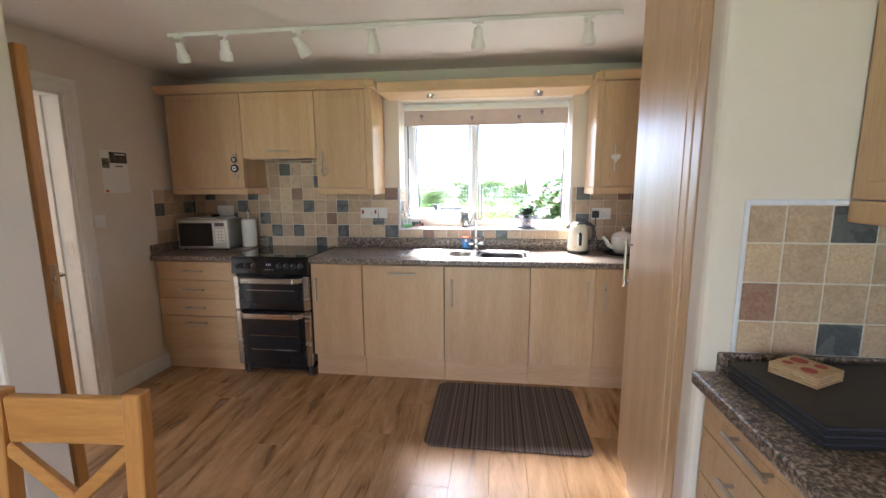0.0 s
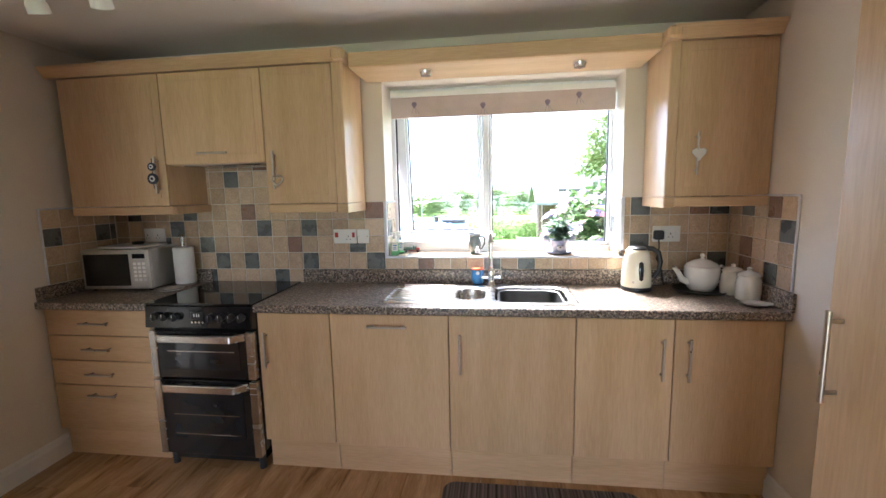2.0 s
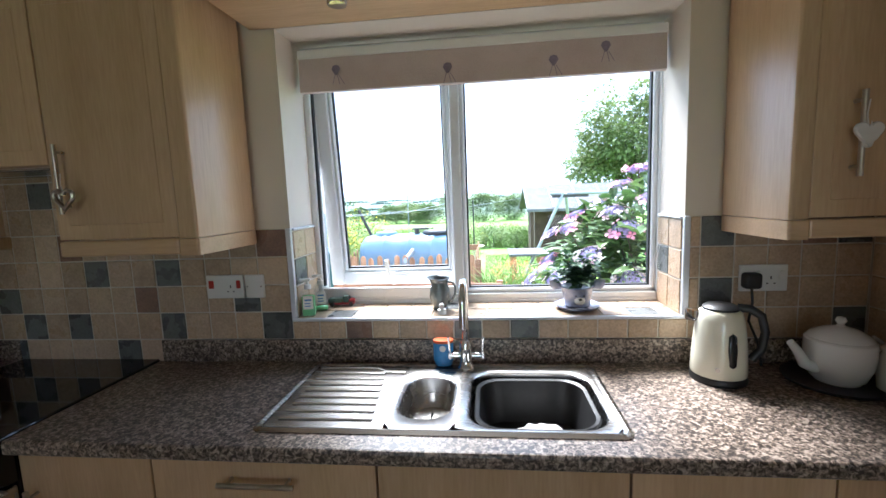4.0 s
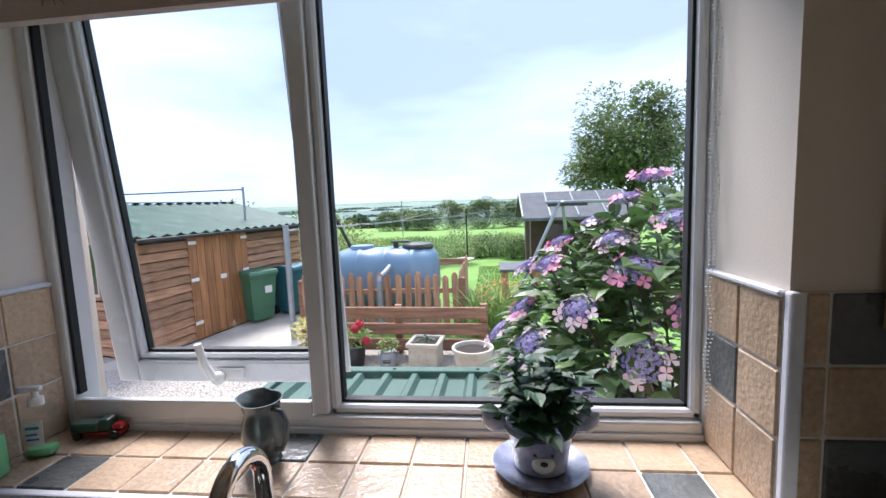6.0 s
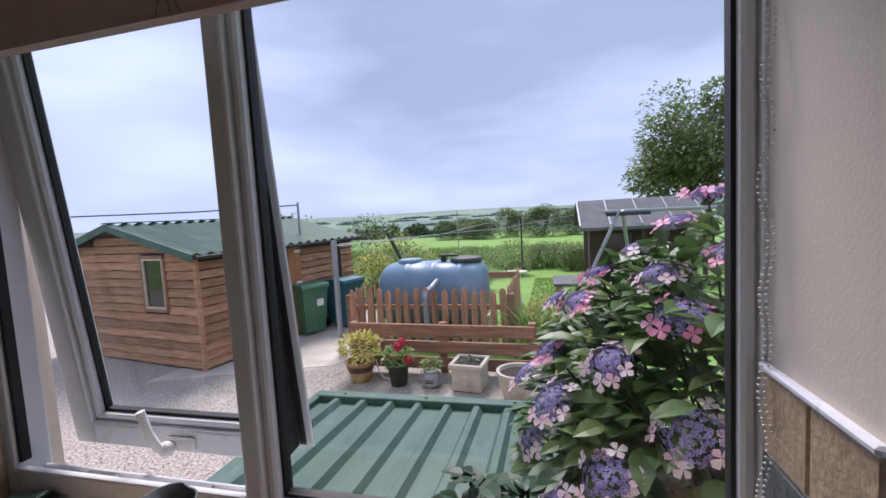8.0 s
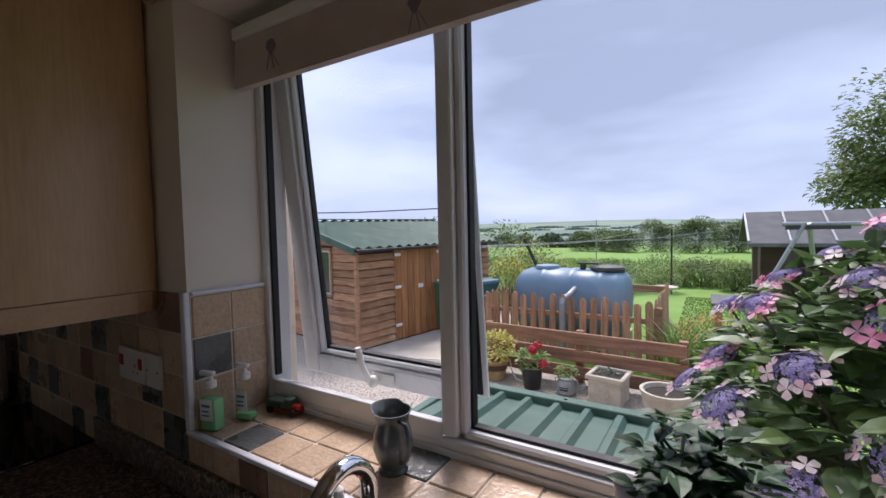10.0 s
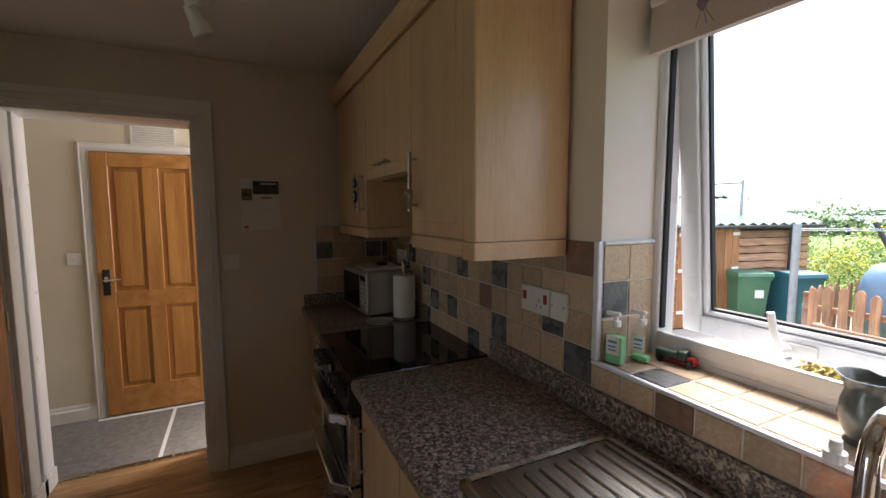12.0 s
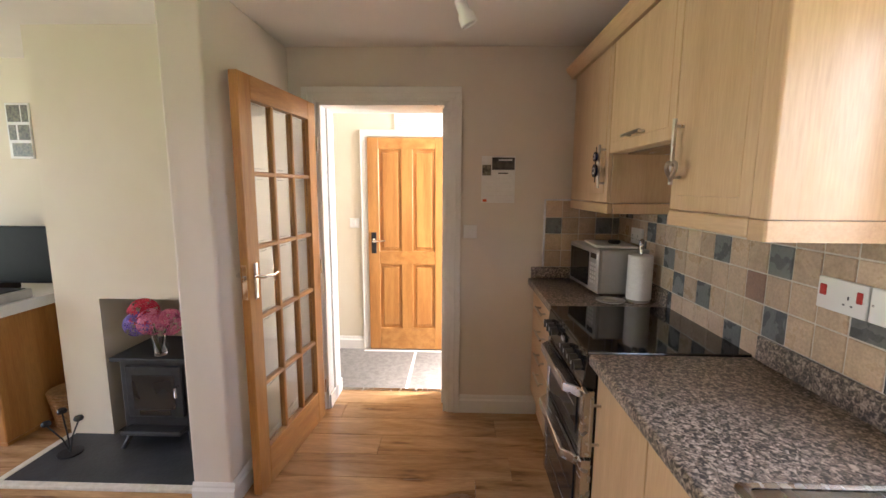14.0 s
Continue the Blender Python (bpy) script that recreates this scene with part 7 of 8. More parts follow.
def board(parent, L, m, key):
    key = (*key, random.Random(f"{m.translation.z:.3f}").randrange(3))
    if key not in bm1:
        b_, n_, rg = B(), max(2, int(L / 0.11)), random.Random(len(bm1) + 40)
        rows_, w0 = [], 0.0
        for q in range(n_ + 1):
            w0 = 0.6 * w0 + rg.uniform(-0.009, 0.009)
            x_ = L * q / n_
            rows_.append([b_.bm.verts.new(v_) for v_ in ((x_, 0.0, BH - 0.016), (x_, -0.008, BH - 0.016), (x_, -0.034, w0), (x_, -0.030, w0 - 0.004), (x_, 0.0, 0.0))])
        for a_, c_ in zip(rows_, rows_[1:]):
            for q in range(5):
                b_.bm.faces.new((a_[q], a_[(q + 1) % 5], c_[(q + 1) % 5], c_[q]))
        b_.bm.faces.new(rows_[0])
        b_.bm.faces.new(rows_[-1])
        bm1[key] = b_.mesh("board", M_CLAD)
    return child("board", bm1[key], parent, m)


# near-black backing between boards paints the shadow line under each lap
M_LAP_SHADE = material("lap_shade_backing", (0.022, 0.014, 0.010), (0.035, 0.022, 0.016), 10, 0.95)
gab = part("gable_wall", B().prism([(-SW + 0.02, 0), (-0.02, 0), (-0.02, EH), (-SW / 2, RH), (-SW + 0.02, EH)], 0.018, 0.028, "y"), M_LAP_SHADE, sd)
side = part("side_wall", B().box(-0.028, -0.018, 0.04, SL, 0, EH), M_LAP_SHADE, sd)
WX0, WX1, WZ0, WZ1 = -1.17, -0.62, 0.80, 1.62
for k in range(17):
    z = 0.03 + BH * k
    hw = SW / 2 if z + BH < EH else SW / 2 * max(0.0, (RH - z - BH)) / (RH - EH)
    if hw < 0.1:
        continue
    x0, x1 = -SW / 2 - hw, -SW / 2 + hw
    if z + BH > WZ0 and z < WZ1 and x0 < WX0:
        for a, c in ((x0, WX0), (WX1, x1)):
            if c > a + 0.05:
                board(gab, c - a, pose(a, 0.018, z), ("g", round(c - a, 2)))
    else:
        board(gab, x1 - x0, pose(x0, 0.018, z), ("g", round(x1 - x0, 2)))
DY_0, DY_1 = 0.78, 1.98
for k in range(12):
    z = 0.03 + BH * k
    for a, c in ((0.02, DY_0), (DY_1, SL)):
        board(side, c - a, pose(-0.018, a, z, 0, 0, 90), ("s", round(c - a, 2)))
part("corner_post", B().box(-0.035, 0.022, -0.022, 0.035, 0, EH, 0.004), M_CLAD, sd)
wd_ = part("window_frame", B().box(WX0, WX0 + 0.045, -0.03, 0.02, WZ0, WZ1, 0.004).box(WX1 - 0.045, WX1, -0.03, 0.02, WZ0, WZ1, 0.004).box(WX0, WX1, -0.03, 0.02, WZ0, WZ0 + 0.045, 0.004).box(WX0, WX1, -0.03, 0.02, WZ1 - 0.045, WZ1, 0.004), M_CLAD, sd)
part("inner_frame", B().box(WX0 + 0.045, WX0 + 0.075, -0.02, 0.015, WZ0 + 0.045, WZ1 - 0.045).box(WX1 - 0.075, WX1 - 0.045, -0.02, 0.015, WZ0 + 0.045, WZ1 - 0.045).box(WX0 + 0.075, WX1 - 0.075, -0.02, 0.015, WZ0 + 0.045, WZ0 + 0.075).box(WX0 + 0.075, WX1 - 0.075, -0.02, 0.015, WZ1 - 0.075, WZ1 - 0.045), M_STONEW, wd_, "pale painted inner frame")
part("pane", B().box(WX0 + 0.075, WX1 - 0.075, 0.006, 0.012, WZ0 + 0.075, WZ1 - 0.075), M_OVEN_GLASS, wd_)
for k in range(8):
    y = DY_0 + 0.15 * k
    part("door_board", B().box(-0.02, 0.012, y + 0.004, y + 0.146, 0.03, EH - 0.06, 0.004), M_SHEDDOOR, sd)
for y, s in ((DY_0 + 0.01, 1), (DY_1 - 0.01, -1)):
    for z in (0.25, 0.9, 1.45):
        part("strap_hinge", B().box(0.012, 0.018, min(y, y + s * 0.14), max(y, y + s * 0.14), z, z + 0.05, 0.002), M_PLASTIC_W, sd, "white strap hinge")
part("hasp", B().box(0.012, 0.03, 1.33, 1.45, 0.86, 0.93, 0.004), M_PLASTIC_W, sd)
for s in (0, 1):
    b = B()
    n = 70
    vs = []
    for k in range(n + 1):
        y = -0.12 + (SL + 0.24) * k / n
        w_ = 0.022 * math.sin(k * 1.5708)
        if s == 0:
            p0, p1 = (-SW / 2, y, RH + 0.05 + w_), (0.14, y, EH - 0.0 + w_)
        else:
            p0, p1 = (-SW / 2, y, RH + 0.05 + w_), (-SW - 0.14, y, EH - 0.0 + w_)
        vs.append((b.bm.verts.new(p0), b.bm.verts.new(p1), b.bm.verts.new((p1[0], p1[1], p1[2] - 0.012)), b.bm.verts.new((p0[0], p0[1], p0[2] - 0.012))))
    for a, c in zip(vs, vs[1:]):
        for q in range(3):
            b.bm.faces.new((a[q], a[q + 1], c[q + 1], c[q]))
    part("roof_sheet", b, M_TIN2, sd, "weathered green corrugated sheet")
part("barge_board", B().prism([(-SW / 2, RH + 0.055), (0.14, EH + 0.005), (0.14, EH - 0.10), (-SW / 2, RH - 0.05)], -0.145, -0.12, "y").prism([(-SW / 2, RH + 0.055), (-SW - 0.14, EH + 0.005), (-SW - 0.14, EH - 0.10), (-SW / 2, RH - 0.05)], -0.145, -0.12, "y"), M_TIN, sd, "dark green barge board")
part("ridge_cap", B().box(-SW / 2 - 0.09, -SW / 2 + 0.09, -0.13, SL + 0.13, RH + 0.06, RH + 0.075, 0.004), M_TIN2, sd)
part("downpipe", B().cyl((0.06, SL - 0.5, 0.1), (0.06, SL - 0.5, EH - 0.05), 0.03, 10), M_PLASTIC_B, sd)
part("gutter", B().box(0.10, 0.17, -0.1, SL + 0.1, EH - 0.07, EH - 0.02, 0.01), M_PLASTIC_B, sd)
cp = thing("cable_pole", (-4.28, 10.2, 1.0), "slim grey pole carrying a cable at the shed", "pole")
part("pole", B().cyl((0, 0, -0.2), (0, 0, 0.95), 0.022, 8), M_POLE, cp)
part("cable", B().tube([(0, 0, 0.9), (-1.5, -0.8, 0.86), (-3.5, -1.8, 0.88), (-8, -4, 1.0)], 0.012, 6), M_PLASTIC_B, cp)


def wheelie_bin(x, y, rz, mat, label):
    w_ = thing("wheelie_bin", pose(x, y, GZ + 0.006, 0, 0, rz), label, "bin", "wheelie bins")
    lp = [[(sx * a, sy * b_, z) for sx, sy in ((-1, -1), (1, -1), (1, 1), (-1, 1))] for a, b_, z in ((0.19, 0.22, 0.05), (0.24, 0.28, 0.78), (0.26, 0.30, 0.785), (0.26, 0.30, 0.83))]
    part("body", loft(B(), lp), mat, w_)
    part("lid", B().prism([(-0.33, 0.83), (0.31, 0.83), (0.33, 0.86), (0.0, 0.91), (-0.30, 0.89)], -0.27, 0.27, "x", 0.008), mat, w_)
    part("handle", B().cyl((-0.22, 0.35, 0.84), (0.22, 0.35, 0.84), 0.018, 10), mat, w_)
    part("sticker", B().box(0.02, 0.15, -0.276, -0.268, 0.5, 0.62), M_PAPER, w_)
    for s in (-1, 1):
        part("wheel", B().cyl((s * 0.2, 0.24, 0.085), (s * 0.25, 0.24, 0.085), 0.085, 18), M_PLASTIC_B, w_, "", True)


wheelie_bin(-3.93, 9.72, 62, M_BIN_G, "green wheelie bin beside the shed")
wheelie_bin(-3.50, 10.25, 70, M_BIN_B, "teal wheelie bin behind the green one")

lp_ = thing("line_post", (-2.76, 8.66, GZ), "grey washing-line post beside the fence", "post")
part("post", B().cyl((0, 0, 0), (0, 0, 1.68), 0.042, 12), M_POLE, lp_, "", True)
part("line", B().tube([(0, 0, 1.62), (2.0, 4.5, 1.58), (4.2, 10, 1.75)], 0.006, 5).tube([(0, 0, 1.60), (0.8, 3, 1.55), (1.5, 8, 1.7)], 0.006, 5), M_POLE, lp_)
ar = thing("leaning_pole", (-2.55, 11.6, -0.42), "thick dark pole leaning behind the oil tank", "pole")
part("pole", B().cyl((0.25, 0, 0.0), (-0.52, 0, 1.66), 0.036, 10), M_PLASTIC_B, ar)
bb = thing("bird_bath", (-0.42, 12.2, -0.42), "pale stone bird bath on the lawn", "bird bath")
part("post", B().lathe([(0.12, 0), (0.07, 0.06), (0.05, 0.5), (0.09, 0.62), (0.2, 0.66), (0.22, 0.70), (0.0, 0.69)], (0, 0, 0), 18), M_STONEW, bb, "", True)
for x, y, h in ((-0.6, 17, 1.9), (-4.6, 26, 2.6)):
    q = thing("garden_post", (x, y, land(x, y)), "thin dark post standing in the garden", "post")
    part("post", B().cyl((0, 0, 0), (0, 0, h), 0.025, 8), M_POLE if y > 20 else M_PLASTIC_B, q)

# summerhouse and swing frame
sh_ = thing("summerhouse", (2.55, 15.4, -0.5), "dark timber summerhouse with a grey felt roof", "summerhouse")
M_CREO = material("dark_creosoted_boards", (0.085, 0.052, 0.034), (0.05, 0.03, 0.02), 6, 0.8, bump=0.3, stretch=(0.5, 0.5, 5))
part("walls", B().box(-1.2, 1.4, 0, 2.2, 0, 1.5), M_CREO, sh_)
part("roof", B().prism([(-0.75, 1.52), (0.75, 2.24), (2.5, 1.52), (2.5, 1.44), (0.75, 2.16), (-0.75, 1.44)], -1.5, 1.6, "x"), M_ROOFTILE, sh_)
for k in range(5):
    part("roof_batten", B().box(-1.5 + 0.75 * k, -1.46 + 0.75 * k, -0.76, 0.78, 0, 0.02, 0, 1, pose(0, 0, 1.89, 25.6, 0, 0) @ Matrix.Translation((0, 0, 0))), M_POLE, sh_)
for x in (-1.4, 0.0, 1.4):
    part("veranda_post", B().box(x, x + 0.09, -0.68, -0.59, 0, 1.5), M_CREO, sh_)
part("window", B().box(-0.8, -0.1, -0.02, 0.0, 0.7, 1.3), M_OVEN_GLASS, sh_)
sw = thing("swing_frame", (1.66, 11.9, -0.42), "grey metal A-frame of a garden swing", "swing")
part("top_bar", B().cyl((-0.35, 0, 1.87), (1.9, 0.3, 1.85), 0.035, 10), M_POLE, sw)
part("leg", B().cyl((-0.05, 0, 1.88), (-0.95, -0.2, 0), 0.035, 10), M_POLE, sw)
part("leg", B().cyl((0.0, 0, 1.88), (0.35, 0.9, 0), 0.035, 10), M_POLE, sw)
part("seat_bar", B().box(-0.3, 0.5, -0.03, 0.03, 1.78, 1.84), M_PLASTIC_B, sw)
pb = thing("garden_table", (0.62, 11.2, -0.42), "small weathered picnic table on the lawn", "table")
part("tabletop", B().box(-0.3, 0.5, -0.5, 0.5, 0.62, 0.67, 0.005), M_ROOFTILE, pb)
for y in (-0.4, 0.4):
    part("leg", B().box(-0.25, -0.15, y - 0.04, y + 0.04, 0, 0.62).box(0.35, 0.45, y - 0.04, y + 0.04, 0, 0.62), M_PICKET, pb)

# ---- planting ----
def tree(x, y, h, crown, n, size, mat, label, seed, trunk=0.16):
    z0 = land(x, y)
    t = thing("tree", (x, y, z0), label, "tree")
    rng = random.Random(seed)
    b = B().tube([(0, 0, -0.1), (0.05, 0.03, h * 0.25), (-0.06, 0.08, h * 0.5), (0.05, 0.0, h * 0.8)], trunk, 10, trunk * 0.3)
    cl_ = []
    for k in range(crown[3]):
        d = Vector((rng.gauss(0, 1), rng.gauss(0, 1), rng.gauss(0, 0.9))).normalized()
        r = rng.uniform(0.35, 0.95)
        c = Vector((d.x * crown[0] * r, d.y * crown[1] * r, h * 0.6 + d.z * crown[2] * r))
        cl_.append((c, rng.uniform(0.16, 0.34) * crown[0]))
        if k % 3 == 0:
            b.tube([(0, 0, h * rng.uniform(0.25, 0.5)), tuple(c * 0.5 + Vector((0, 0, h * 0.2))), tuple(c)], trunk * 0.35, 6, 0.02)
    part("trunk", b, M_BARK, t, "", True)
    pts = []
    for c, r in cl_:
        for _ in range(n // crown[3]):
            d = Vector((rng.gauss(0, 1), rng.gauss(0, 1), rng.gauss(0, 1))).normalized()
            q = c + d * r * rng.uniform(0.5, 1.05)
            pts.append((q, (d.x, d.y, d.z * 0.6)))
    stuff(leafy("crown", mat, t, pts, size, seed + 1))
    return t


tree(6.4, 22, 6.9, (3.1, 2.6, 2.6, 75), 17000, 0.12, L_TREE, "tall leafy green tree beyond the summerhouse", 5)


def shrub(x, y, rad, n, size, mat, label, seed, name="shrub", z=None, bloom=None):
    z0 = land(x, y) if z is None else z
    s = thing(name, (x, y, z0), label, name)
    pts = sprig_points(seed, n, (0, 0, rad[2] * 0.85), rad)
    stuff(leafy("foliage", mat, s, [(p_, o_) for p_, o_ in pts if p_[2] > 0.01], size, seed + 3))
    part("stems", B().tube([(0, 0, -0.05), (0.03, 0, rad[2] * 0.5), (0.0, 0.05, rad[2])], 0.03, 6, 0.01).tube([(0, 0, -0.05), (-rad[0] * 0.3, 0.05, rad[2] * 0.5), (-rad[0] * 0.5, 0.0, rad[2] * 0.9)], 0.025, 6, 0.008).tube([(0, 0, -0.05), (rad[0] * 0.3, -0.05, rad[2] * 0.5), (rad[0] * 0.5, 0.0, rad[2] * 0.9)], 0.025, 6, 0.008), M_BARK, s)
    if bloom:
        bm_, nb = bloom
        stuff(leafy("blooms", bm_, s, [q for q in sprig_points(seed + 7, nb, (0, 0, rad[2] * 0.95), (rad[0] * 1.04, rad[1] * 1.04, rad[2] * 1.06)) if q[0][2] > rad[2] * 0.5], size * 0.9, seed + 9, 0.2, 1.0))
    return s


shrub(-3.6, 13.5, (1.0, 0.8, 0.85), 1800, 0.05, L_BRIGHT, "green shrub topped with yellow flowers", 21, bloom=(L_YELLOW, 700))
shrub(-5.2, 15.5, (1.3, 1.0, 1.2), 1800, 0.06, L_HEDGE, "tall mixed shrub beside the shed with purple blooms", 22, bloom=(F_LILAC, 120))
shrub(-5.1, 12.9, (0.5, 0.5, 0.95), 900, 0.045, L_TREE, "pale willowy shrub behind the bins", 23)
shrub(-6.2, 13.0, (0.9, 0.8, 1.25), 1200, 0.05, L_TREE, "willow shrub behind the shed", 24)
for k, (x, y, r, h, m_, bl_) in enumerate(((-2.2, 16.8, 0.9, 0.55, L_HEDGE, None), (-1.0, 17.5, 0.9, 0.6, L_BRIGHT, (F_PINK, 120)), (0.2, 17.2, 0.85, 0.55, L_HEDGE, None), (1.0, 18.2, 0.8, 0.5, L_BRIGHT, (L_YELLOW, 260)), (-3.2, 17.8, 1.0, 0.5, L_BRIGHT, (L_YELLOW, 160)), (-1.8, 14.2, 0.6, 0.45, L_BRIGHT, (F_PINK, 140)), (-6.8, 18.0, 1.2, 0.7, L_HEDGE, None), (1.4, 16.2, 0.7, 0.45, L_HEDGE, None))):
    shrub(x, y + (2.6 if x > -1.5 else 0.0), (r, r * 0.8, h), 1300, 0.05, m_, "garden border shrub at the edge of the lawn", 100 + 13 * k, bloom=bl_)

shrub(-3.75, 12.3, (0.62, 0.5, 0.62), 1200, 0.045, L_BRIGHT, "rounded shrub smothered in yellow flowers", 25, bloom=(L_YELLOW, 1100))
for k, (x, y, r, h, m_, bl_) in enumerate(((-2.7, 13.0, 0.7, 0.5, L_HEDGE, None), (-1.9, 12.6, 0.55, 0.45, L_BRIGHT, (F_PINK, 160)), (-1.0, 13.4, 0.7, 0.42, L_BRIGHT, (L_ORANGE, 90)), (0.1, 15.6, 0.7, 0.45, L_HEDGE, None), (-0.7, 15.2, 0.6, 0.4, L_BRIGHT, (L_YELLOW, 200)), (-4.2, 14.0, 0.7, 0.7, L_HEDGE, (F_PINK, 120)), (1.0, 14.6, 0.5, 0.5, L_BRIGHT, None))):
    shrub(x, y + (4.0 if x > -1.5 else 0.8), (r, r * 0.8, h), 1200, 0.045, m_, "flowering border shrub behind the oil tank" if bl_ else "leafy green border shrub behind the oil tank", 500 + 13 * k, bloom=bl_)

# hedgerow trees beyond the field
for k in range(12):
    x = -13.0 + 1.9 * k + 0.5 * math.sin(k * 3.3)
    g = 1.12 + 0.16 * math.sin(k * 2.1) + (0.22 if k > 3 else -0.15)
    shrub(x, 58 + 3 * math.sin(k * 1.7), (1.9 + 0.3 * math.sin(k), 1.4, 1.45 * g), 3600, 0.13, L_TREE if k % 3 else L_HEDGE, "rounded hedgerow tree beyond the field", 300 + 13 * k, "hedgerow_tree")


def far_clumps(name, clumps, mat, label, category, seed):
    """Many overlapping leaf sheets gathered into rounded clumps: (x, y, radius, height, count, sheet size)."""
    rng = random.Random(seed)
    vs, fs = [], []
    for cx, cy, r, h, n, q in clumps:
        for _ in range(n):
            d = Vector((rng.gauss(0, 1), rng.gauss(0, 1), abs(rng.gauss(0, 1)))).normalized() * rng.uniform(0.55, 1.0)
            x, y = cx + d.x * r, cy + d.y * r * 0.5
            p = Vector((x, y, land(x, y) + d.z * h))
            a, b = (Vector((rng.gauss(0, 1), rng.gauss(0, 1), rng.gauss(0, 1))).normalized() * q for _ in range(2))
            i = len(vs)
            vs += [tuple(p - a), tuple(p + b), tuple(p + a), tuple(p - b)]
            fs.append((i, i + 1, i + 2, i + 3))
    me = bpy.data.meshes.new(name)
    me.from_pydata(vs, [], fs)
    me.materials.append(mat)
    return tagged(new(name, me), label, category, kind="stuff")


rng = random.Random(77)
rows = []
for k in range(34):
    rows.append((-62 + k * 1.5 + rng.gauss(0, 0.5), 84 + 6 * math.sin(k * 0.9), rng.uniform(1.8, 3.2), rng.uniform(1.6, 3.0), 320, 0.3))
far_clumps("far_hedges", rows, leaf_material("far_hedge_leaf", (0.05, 0.085, 0.035), (0.10, 0.14, 0.06), 0.8, 0.0), "dark hedges and copses across the far fields", "hedges", 78)
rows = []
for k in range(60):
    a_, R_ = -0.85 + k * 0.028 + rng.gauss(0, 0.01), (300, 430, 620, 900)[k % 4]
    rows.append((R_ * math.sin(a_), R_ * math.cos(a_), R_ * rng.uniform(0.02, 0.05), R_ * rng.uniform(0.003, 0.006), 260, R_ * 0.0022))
# haze over the woods is mixed into their pale grey-green leaf colours
far_clumps("far_woods", rows, leaf_material("hazed_wood", (0.13, 0.175, 0.15), (0.15, 0.20, 0.165), 0.9, 0.0), "distant woods on the far side of the valley", "woods", 79)

# tall meadow grass along the field edge and strappy leaves by the fence
def blades(name, mat, n, area, h, seed, label, zfun, wid=0.012):
    rng = random.Random(seed)
    vs, fs = [], []
    for _ in range(n):
        x, y = rng.uniform(area[0], area[1]), rng.uniform(area[2], area[3])
        z = zfun(x, y)
        hh, a = h * rng.uniform(0.5, 1.2), rng.uniform(0, 6.283)
        dx, dy, lx, ly = math.cos(a) * wid, math.sin(a) * wid, rng.gauss(0, 0.35) * hh, rng.gauss(0, 0.35) * hh
        i = len(vs)
        vs += [(x - dx, y - dy, z), (x + dx, y + dy, z), (x + dx + lx * 0.4, y + dy + ly * 0.4, z + hh * 0.65), (x - dx + lx * 0.4, y - dy + ly * 0.4, z + hh * 0.65), (x + lx, y + ly, z + hh * 0.9)]
        fs += [(i, i + 1, i + 2, i + 3), (i + 3, i + 2, i + 4)]
    me = bpy.data.meshes.new(name)
    me.from_pydata(vs, [], fs)
    me.materials.append(mat)
    return tagged(new(name, me), label, "grass", kind="stuff")


blades("meadow_grass", L_BRIGHT, 9000, (-14, 6, 19, 32), 0.45, 5, "tall meadow grass at the field's edge", land, 0.02)
blades("lawn_grass", L_BRIGHT, 14000, (-0.2, 3.2, 9.3, 16.5), 0.035, 6, "short mown lawn grass", land, 0.008)
blades("strappy_leaves", L_BRIGHT, 420, (-0.15, 0.75, 8.15, 9.2), 0.75, 7, "arching strappy leaves beside the fence", lambda x, y: GZ, 0.011)
of = thing("orange_flowers", (0.3, 8.75, GZ), "orange crocosmia flowers beside the fence", "flowers")
stuff(leafy("blooms", L_ORANGE, of, sprig_points(61, 420, (0, 0, 0.62), (0.42, 0.42, 0.22)), 0.022, 62, 0.5, 1.2))
part("stems", B().tube([(-0.2, 0, 0), (-0.22, 0, 0.6)], 0.004, 5).tube([(0.1, 0, 0), (0.15, 0, 0.62)], 0.004, 5).tube([(0, 0.2, 0), (-0.05, 0.25, 0.6)], 0.004, 5), L_BRIGHT, of)

# ---- hydrangea by the window ----
hy = thing("hydrangea", (0.98, 4.72, GZ), "large lacecap hydrangea with lilac and pink heads", "shrub")
HC, HR = Vector((0, 0, 0.98)), Vector((0.80, 0.72, 0.95))
rng = random.Random(15)
pts, stems = [], B()
for k in range(5600):
    d = Vector((rng.gauss(0, 1), rng.gauss(0, 1), rng.gauss(0, 1))).normalized()
    r = rng.uniform(0.3, 1.0) ** 0.5
    p_ = HC + Vector((d.x * HR.x, d.y * HR.y, d.z * HR.z)) * r
    if p_.z < 0.15:
        continue
    pts.append((p_, (d.x, d.y, d.z * 0.4 + 0.1)))
stuff(leafy("leaves", L_HYD, hy, pts, 0.066, 16, 0.5, 1.75, True))
n_h = 150
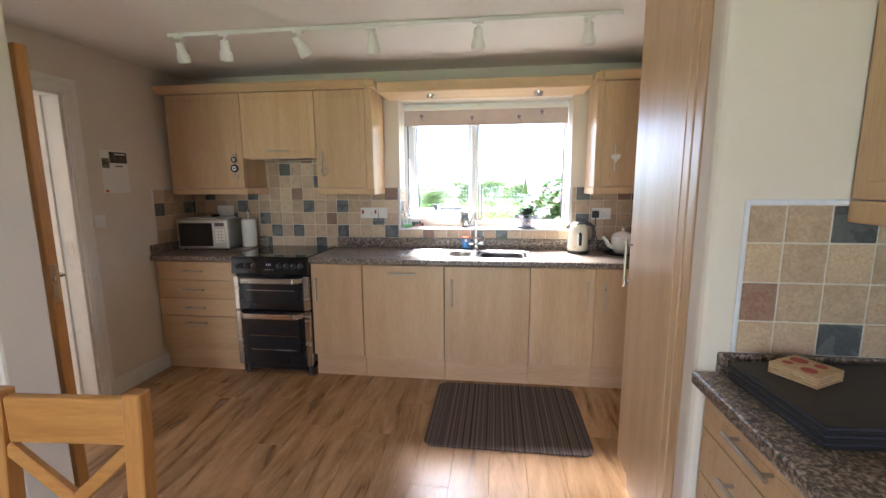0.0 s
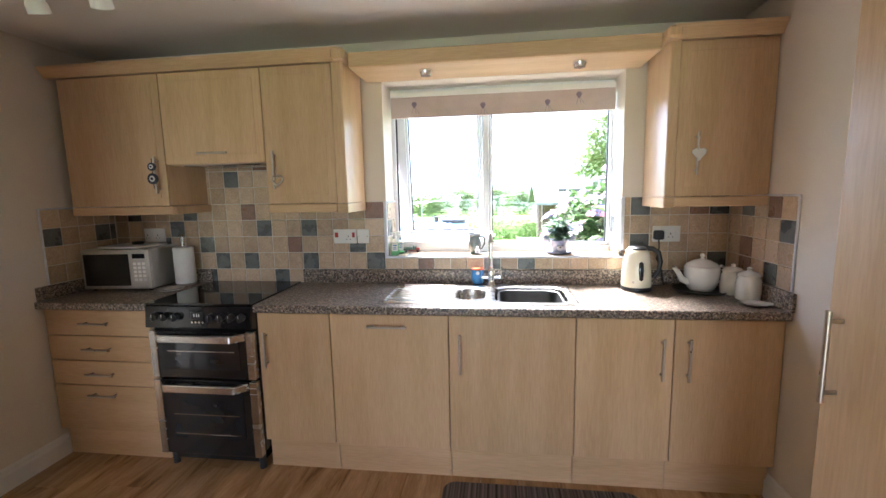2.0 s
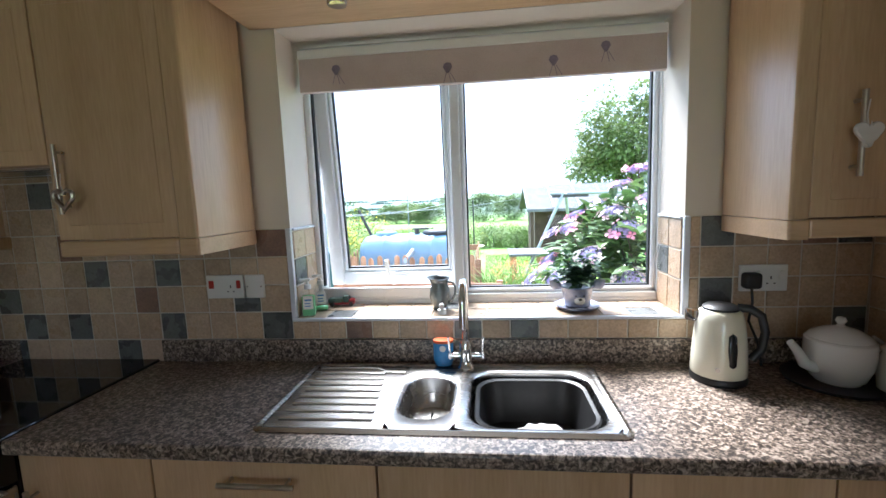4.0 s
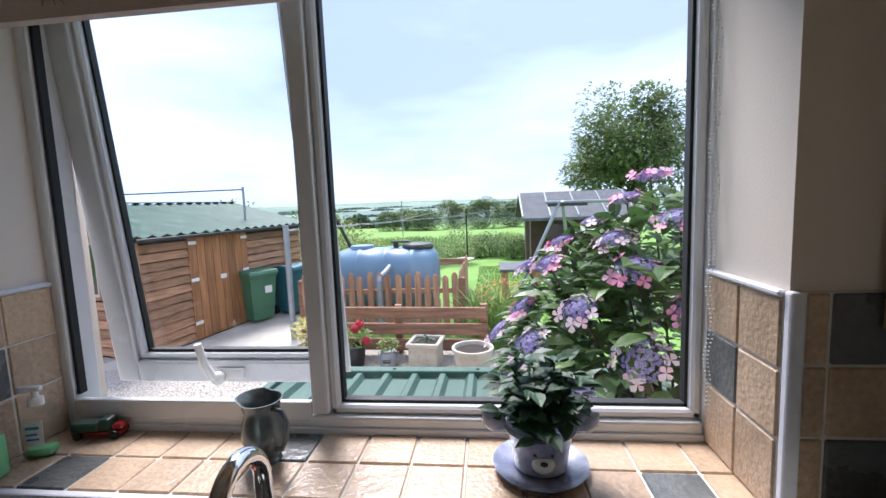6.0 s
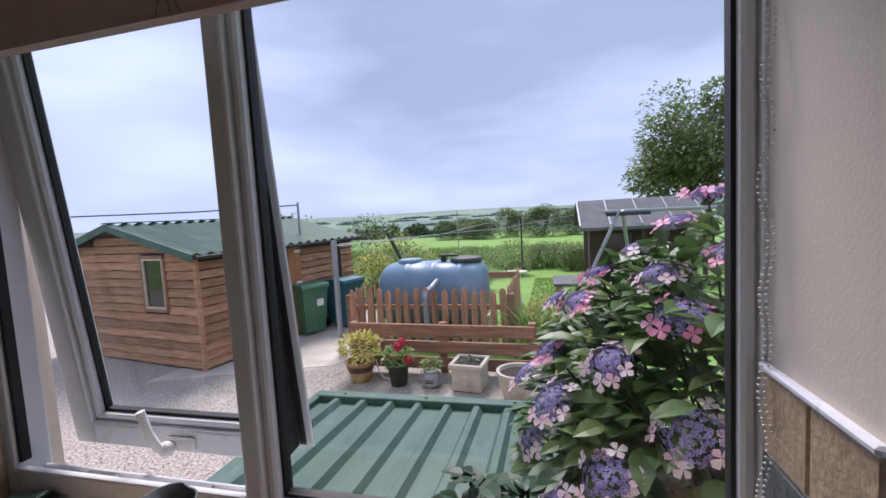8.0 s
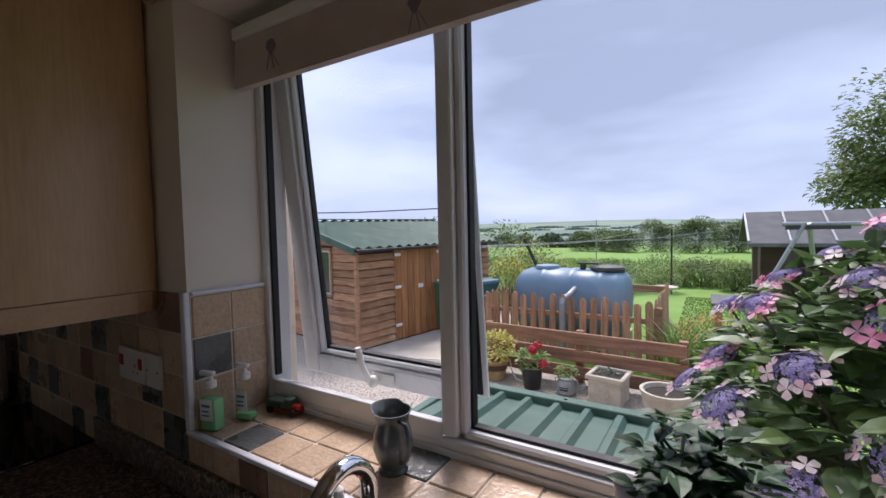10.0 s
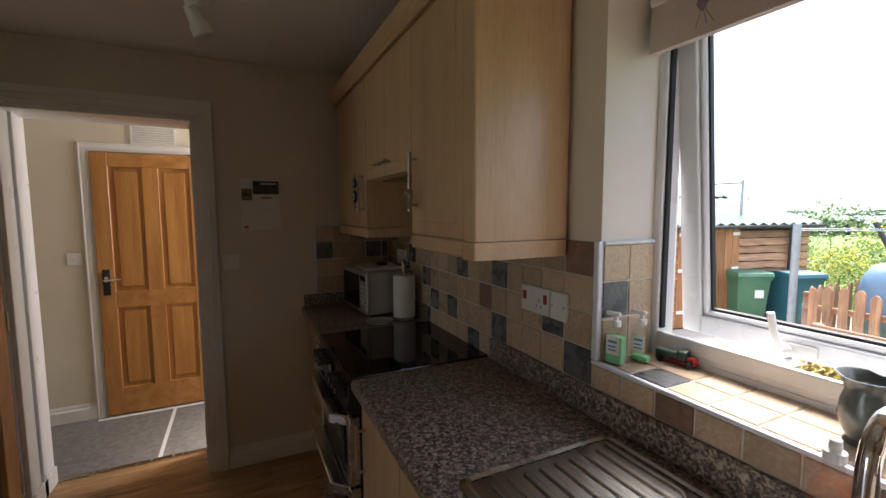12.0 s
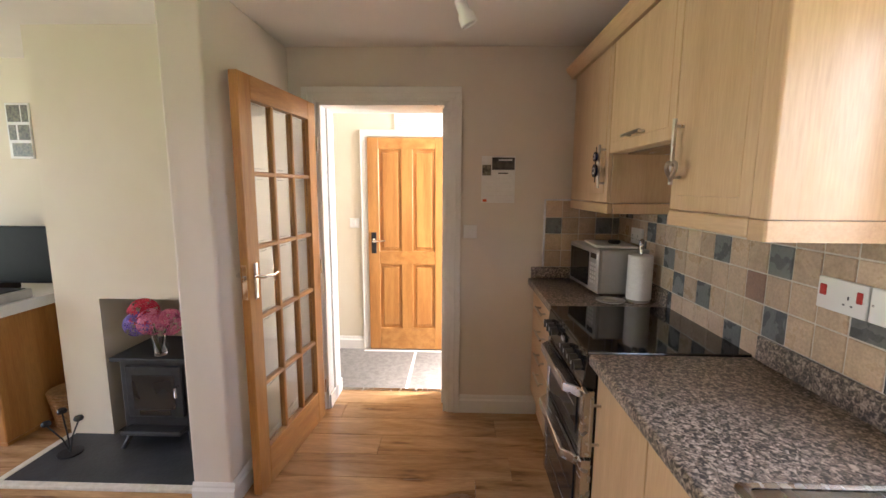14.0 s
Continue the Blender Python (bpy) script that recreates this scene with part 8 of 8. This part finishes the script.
for k in range(n_h):
    u = 1 - 2 * (k + 0.5) / n_h
    a = k * 2.39996
    s_ = math.sqrt(1 - u * u)
    d = Vector((s_ * math.cos(a), s_ * math.sin(a), u))
    if d.y > 0.35 or d.z < -0.8:
        continue
    p_ = HC + Vector((d.x * HR.x, d.y * HR.y, d.z * HR.z)) * rng.uniform(0.95, 1.1)
    up = (d + Vector((0, 0, 0.6))).normalized()
    m_ = Matrix.Translation(p_) @ up.to_track_quat("Z", "Y").to_matrix().to_4x4()
    R_ = rng.uniform(0.05, 0.08)
    fh = floret_ball("flower_head", hy, (0, 0, 0), R_, F_LILAC, 200, 400 + k, 0.0075, 0.36)
    fh.matrix_local = m_
    vs, fs = [], []
    nr = rng.randrange(7, 12)
    for q in range(nr):
        az = 6.283 * q / nr + rng.uniform(-0.3, 0.3)
        c = Vector((math.cos(az), math.sin(az), 0)) * R_ * rng.uniform(0.95, 1.3) + Vector((0, 0, rng.uniform(-0.012, 0.016)))
        tilt = Vector((math.cos(az) * 0.6 + rng.gauss(0, 0.3), math.sin(az) * 0.6 + rng.gauss(0, 0.3), 1)).normalized()
        e1 = tilt.orthogonal().normalized()
        e2 = tilt.cross(e1)
        a0 = rng.uniform(0, 1.5)
        for w_ in range(4):
            z_ = rng.uniform(0.020, 0.031)
            b0 = a0 + 1.5708 * w_ + rng.uniform(-0.15, 0.15)
            i = len(vs)
            vs.append(c)
            for da, dr in ((-0.62, 0.55), (-0.52, 0.9), (0.0, 1.08), (0.52, 0.9), (0.62, 0.55)):
                vs.append(c + (e1 * math.cos(b0 + da) + e2 * math.sin(b0 + da)) * z_ * dr + tilt * (0.005 * dr - 0.003 * (da == 0.0)))
            fs.append(tuple(range(i, i + 6)))
    me = bpy.data.meshes.new("petal_ring")
    me.from_pydata([tuple(v) for v in vs], [], fs)
    me.materials.append(F_ROSE if (d.z > 0.45 and k % 3) else F_PALEPINK)
    pr = new("petal_ring", me)
    pr.parent = fh
    tagged(pr, kind="stuff")
    stems.tube([(rng.uniform(-0.12, 0.12), rng.uniform(-0.1, 0.1), 0.0), tuple((p_ - HC) * 0.45 + HC * 0.75), tuple(p_)], 0.008, 5, 0.004)
part("stems", stems, M_BARK, hy)
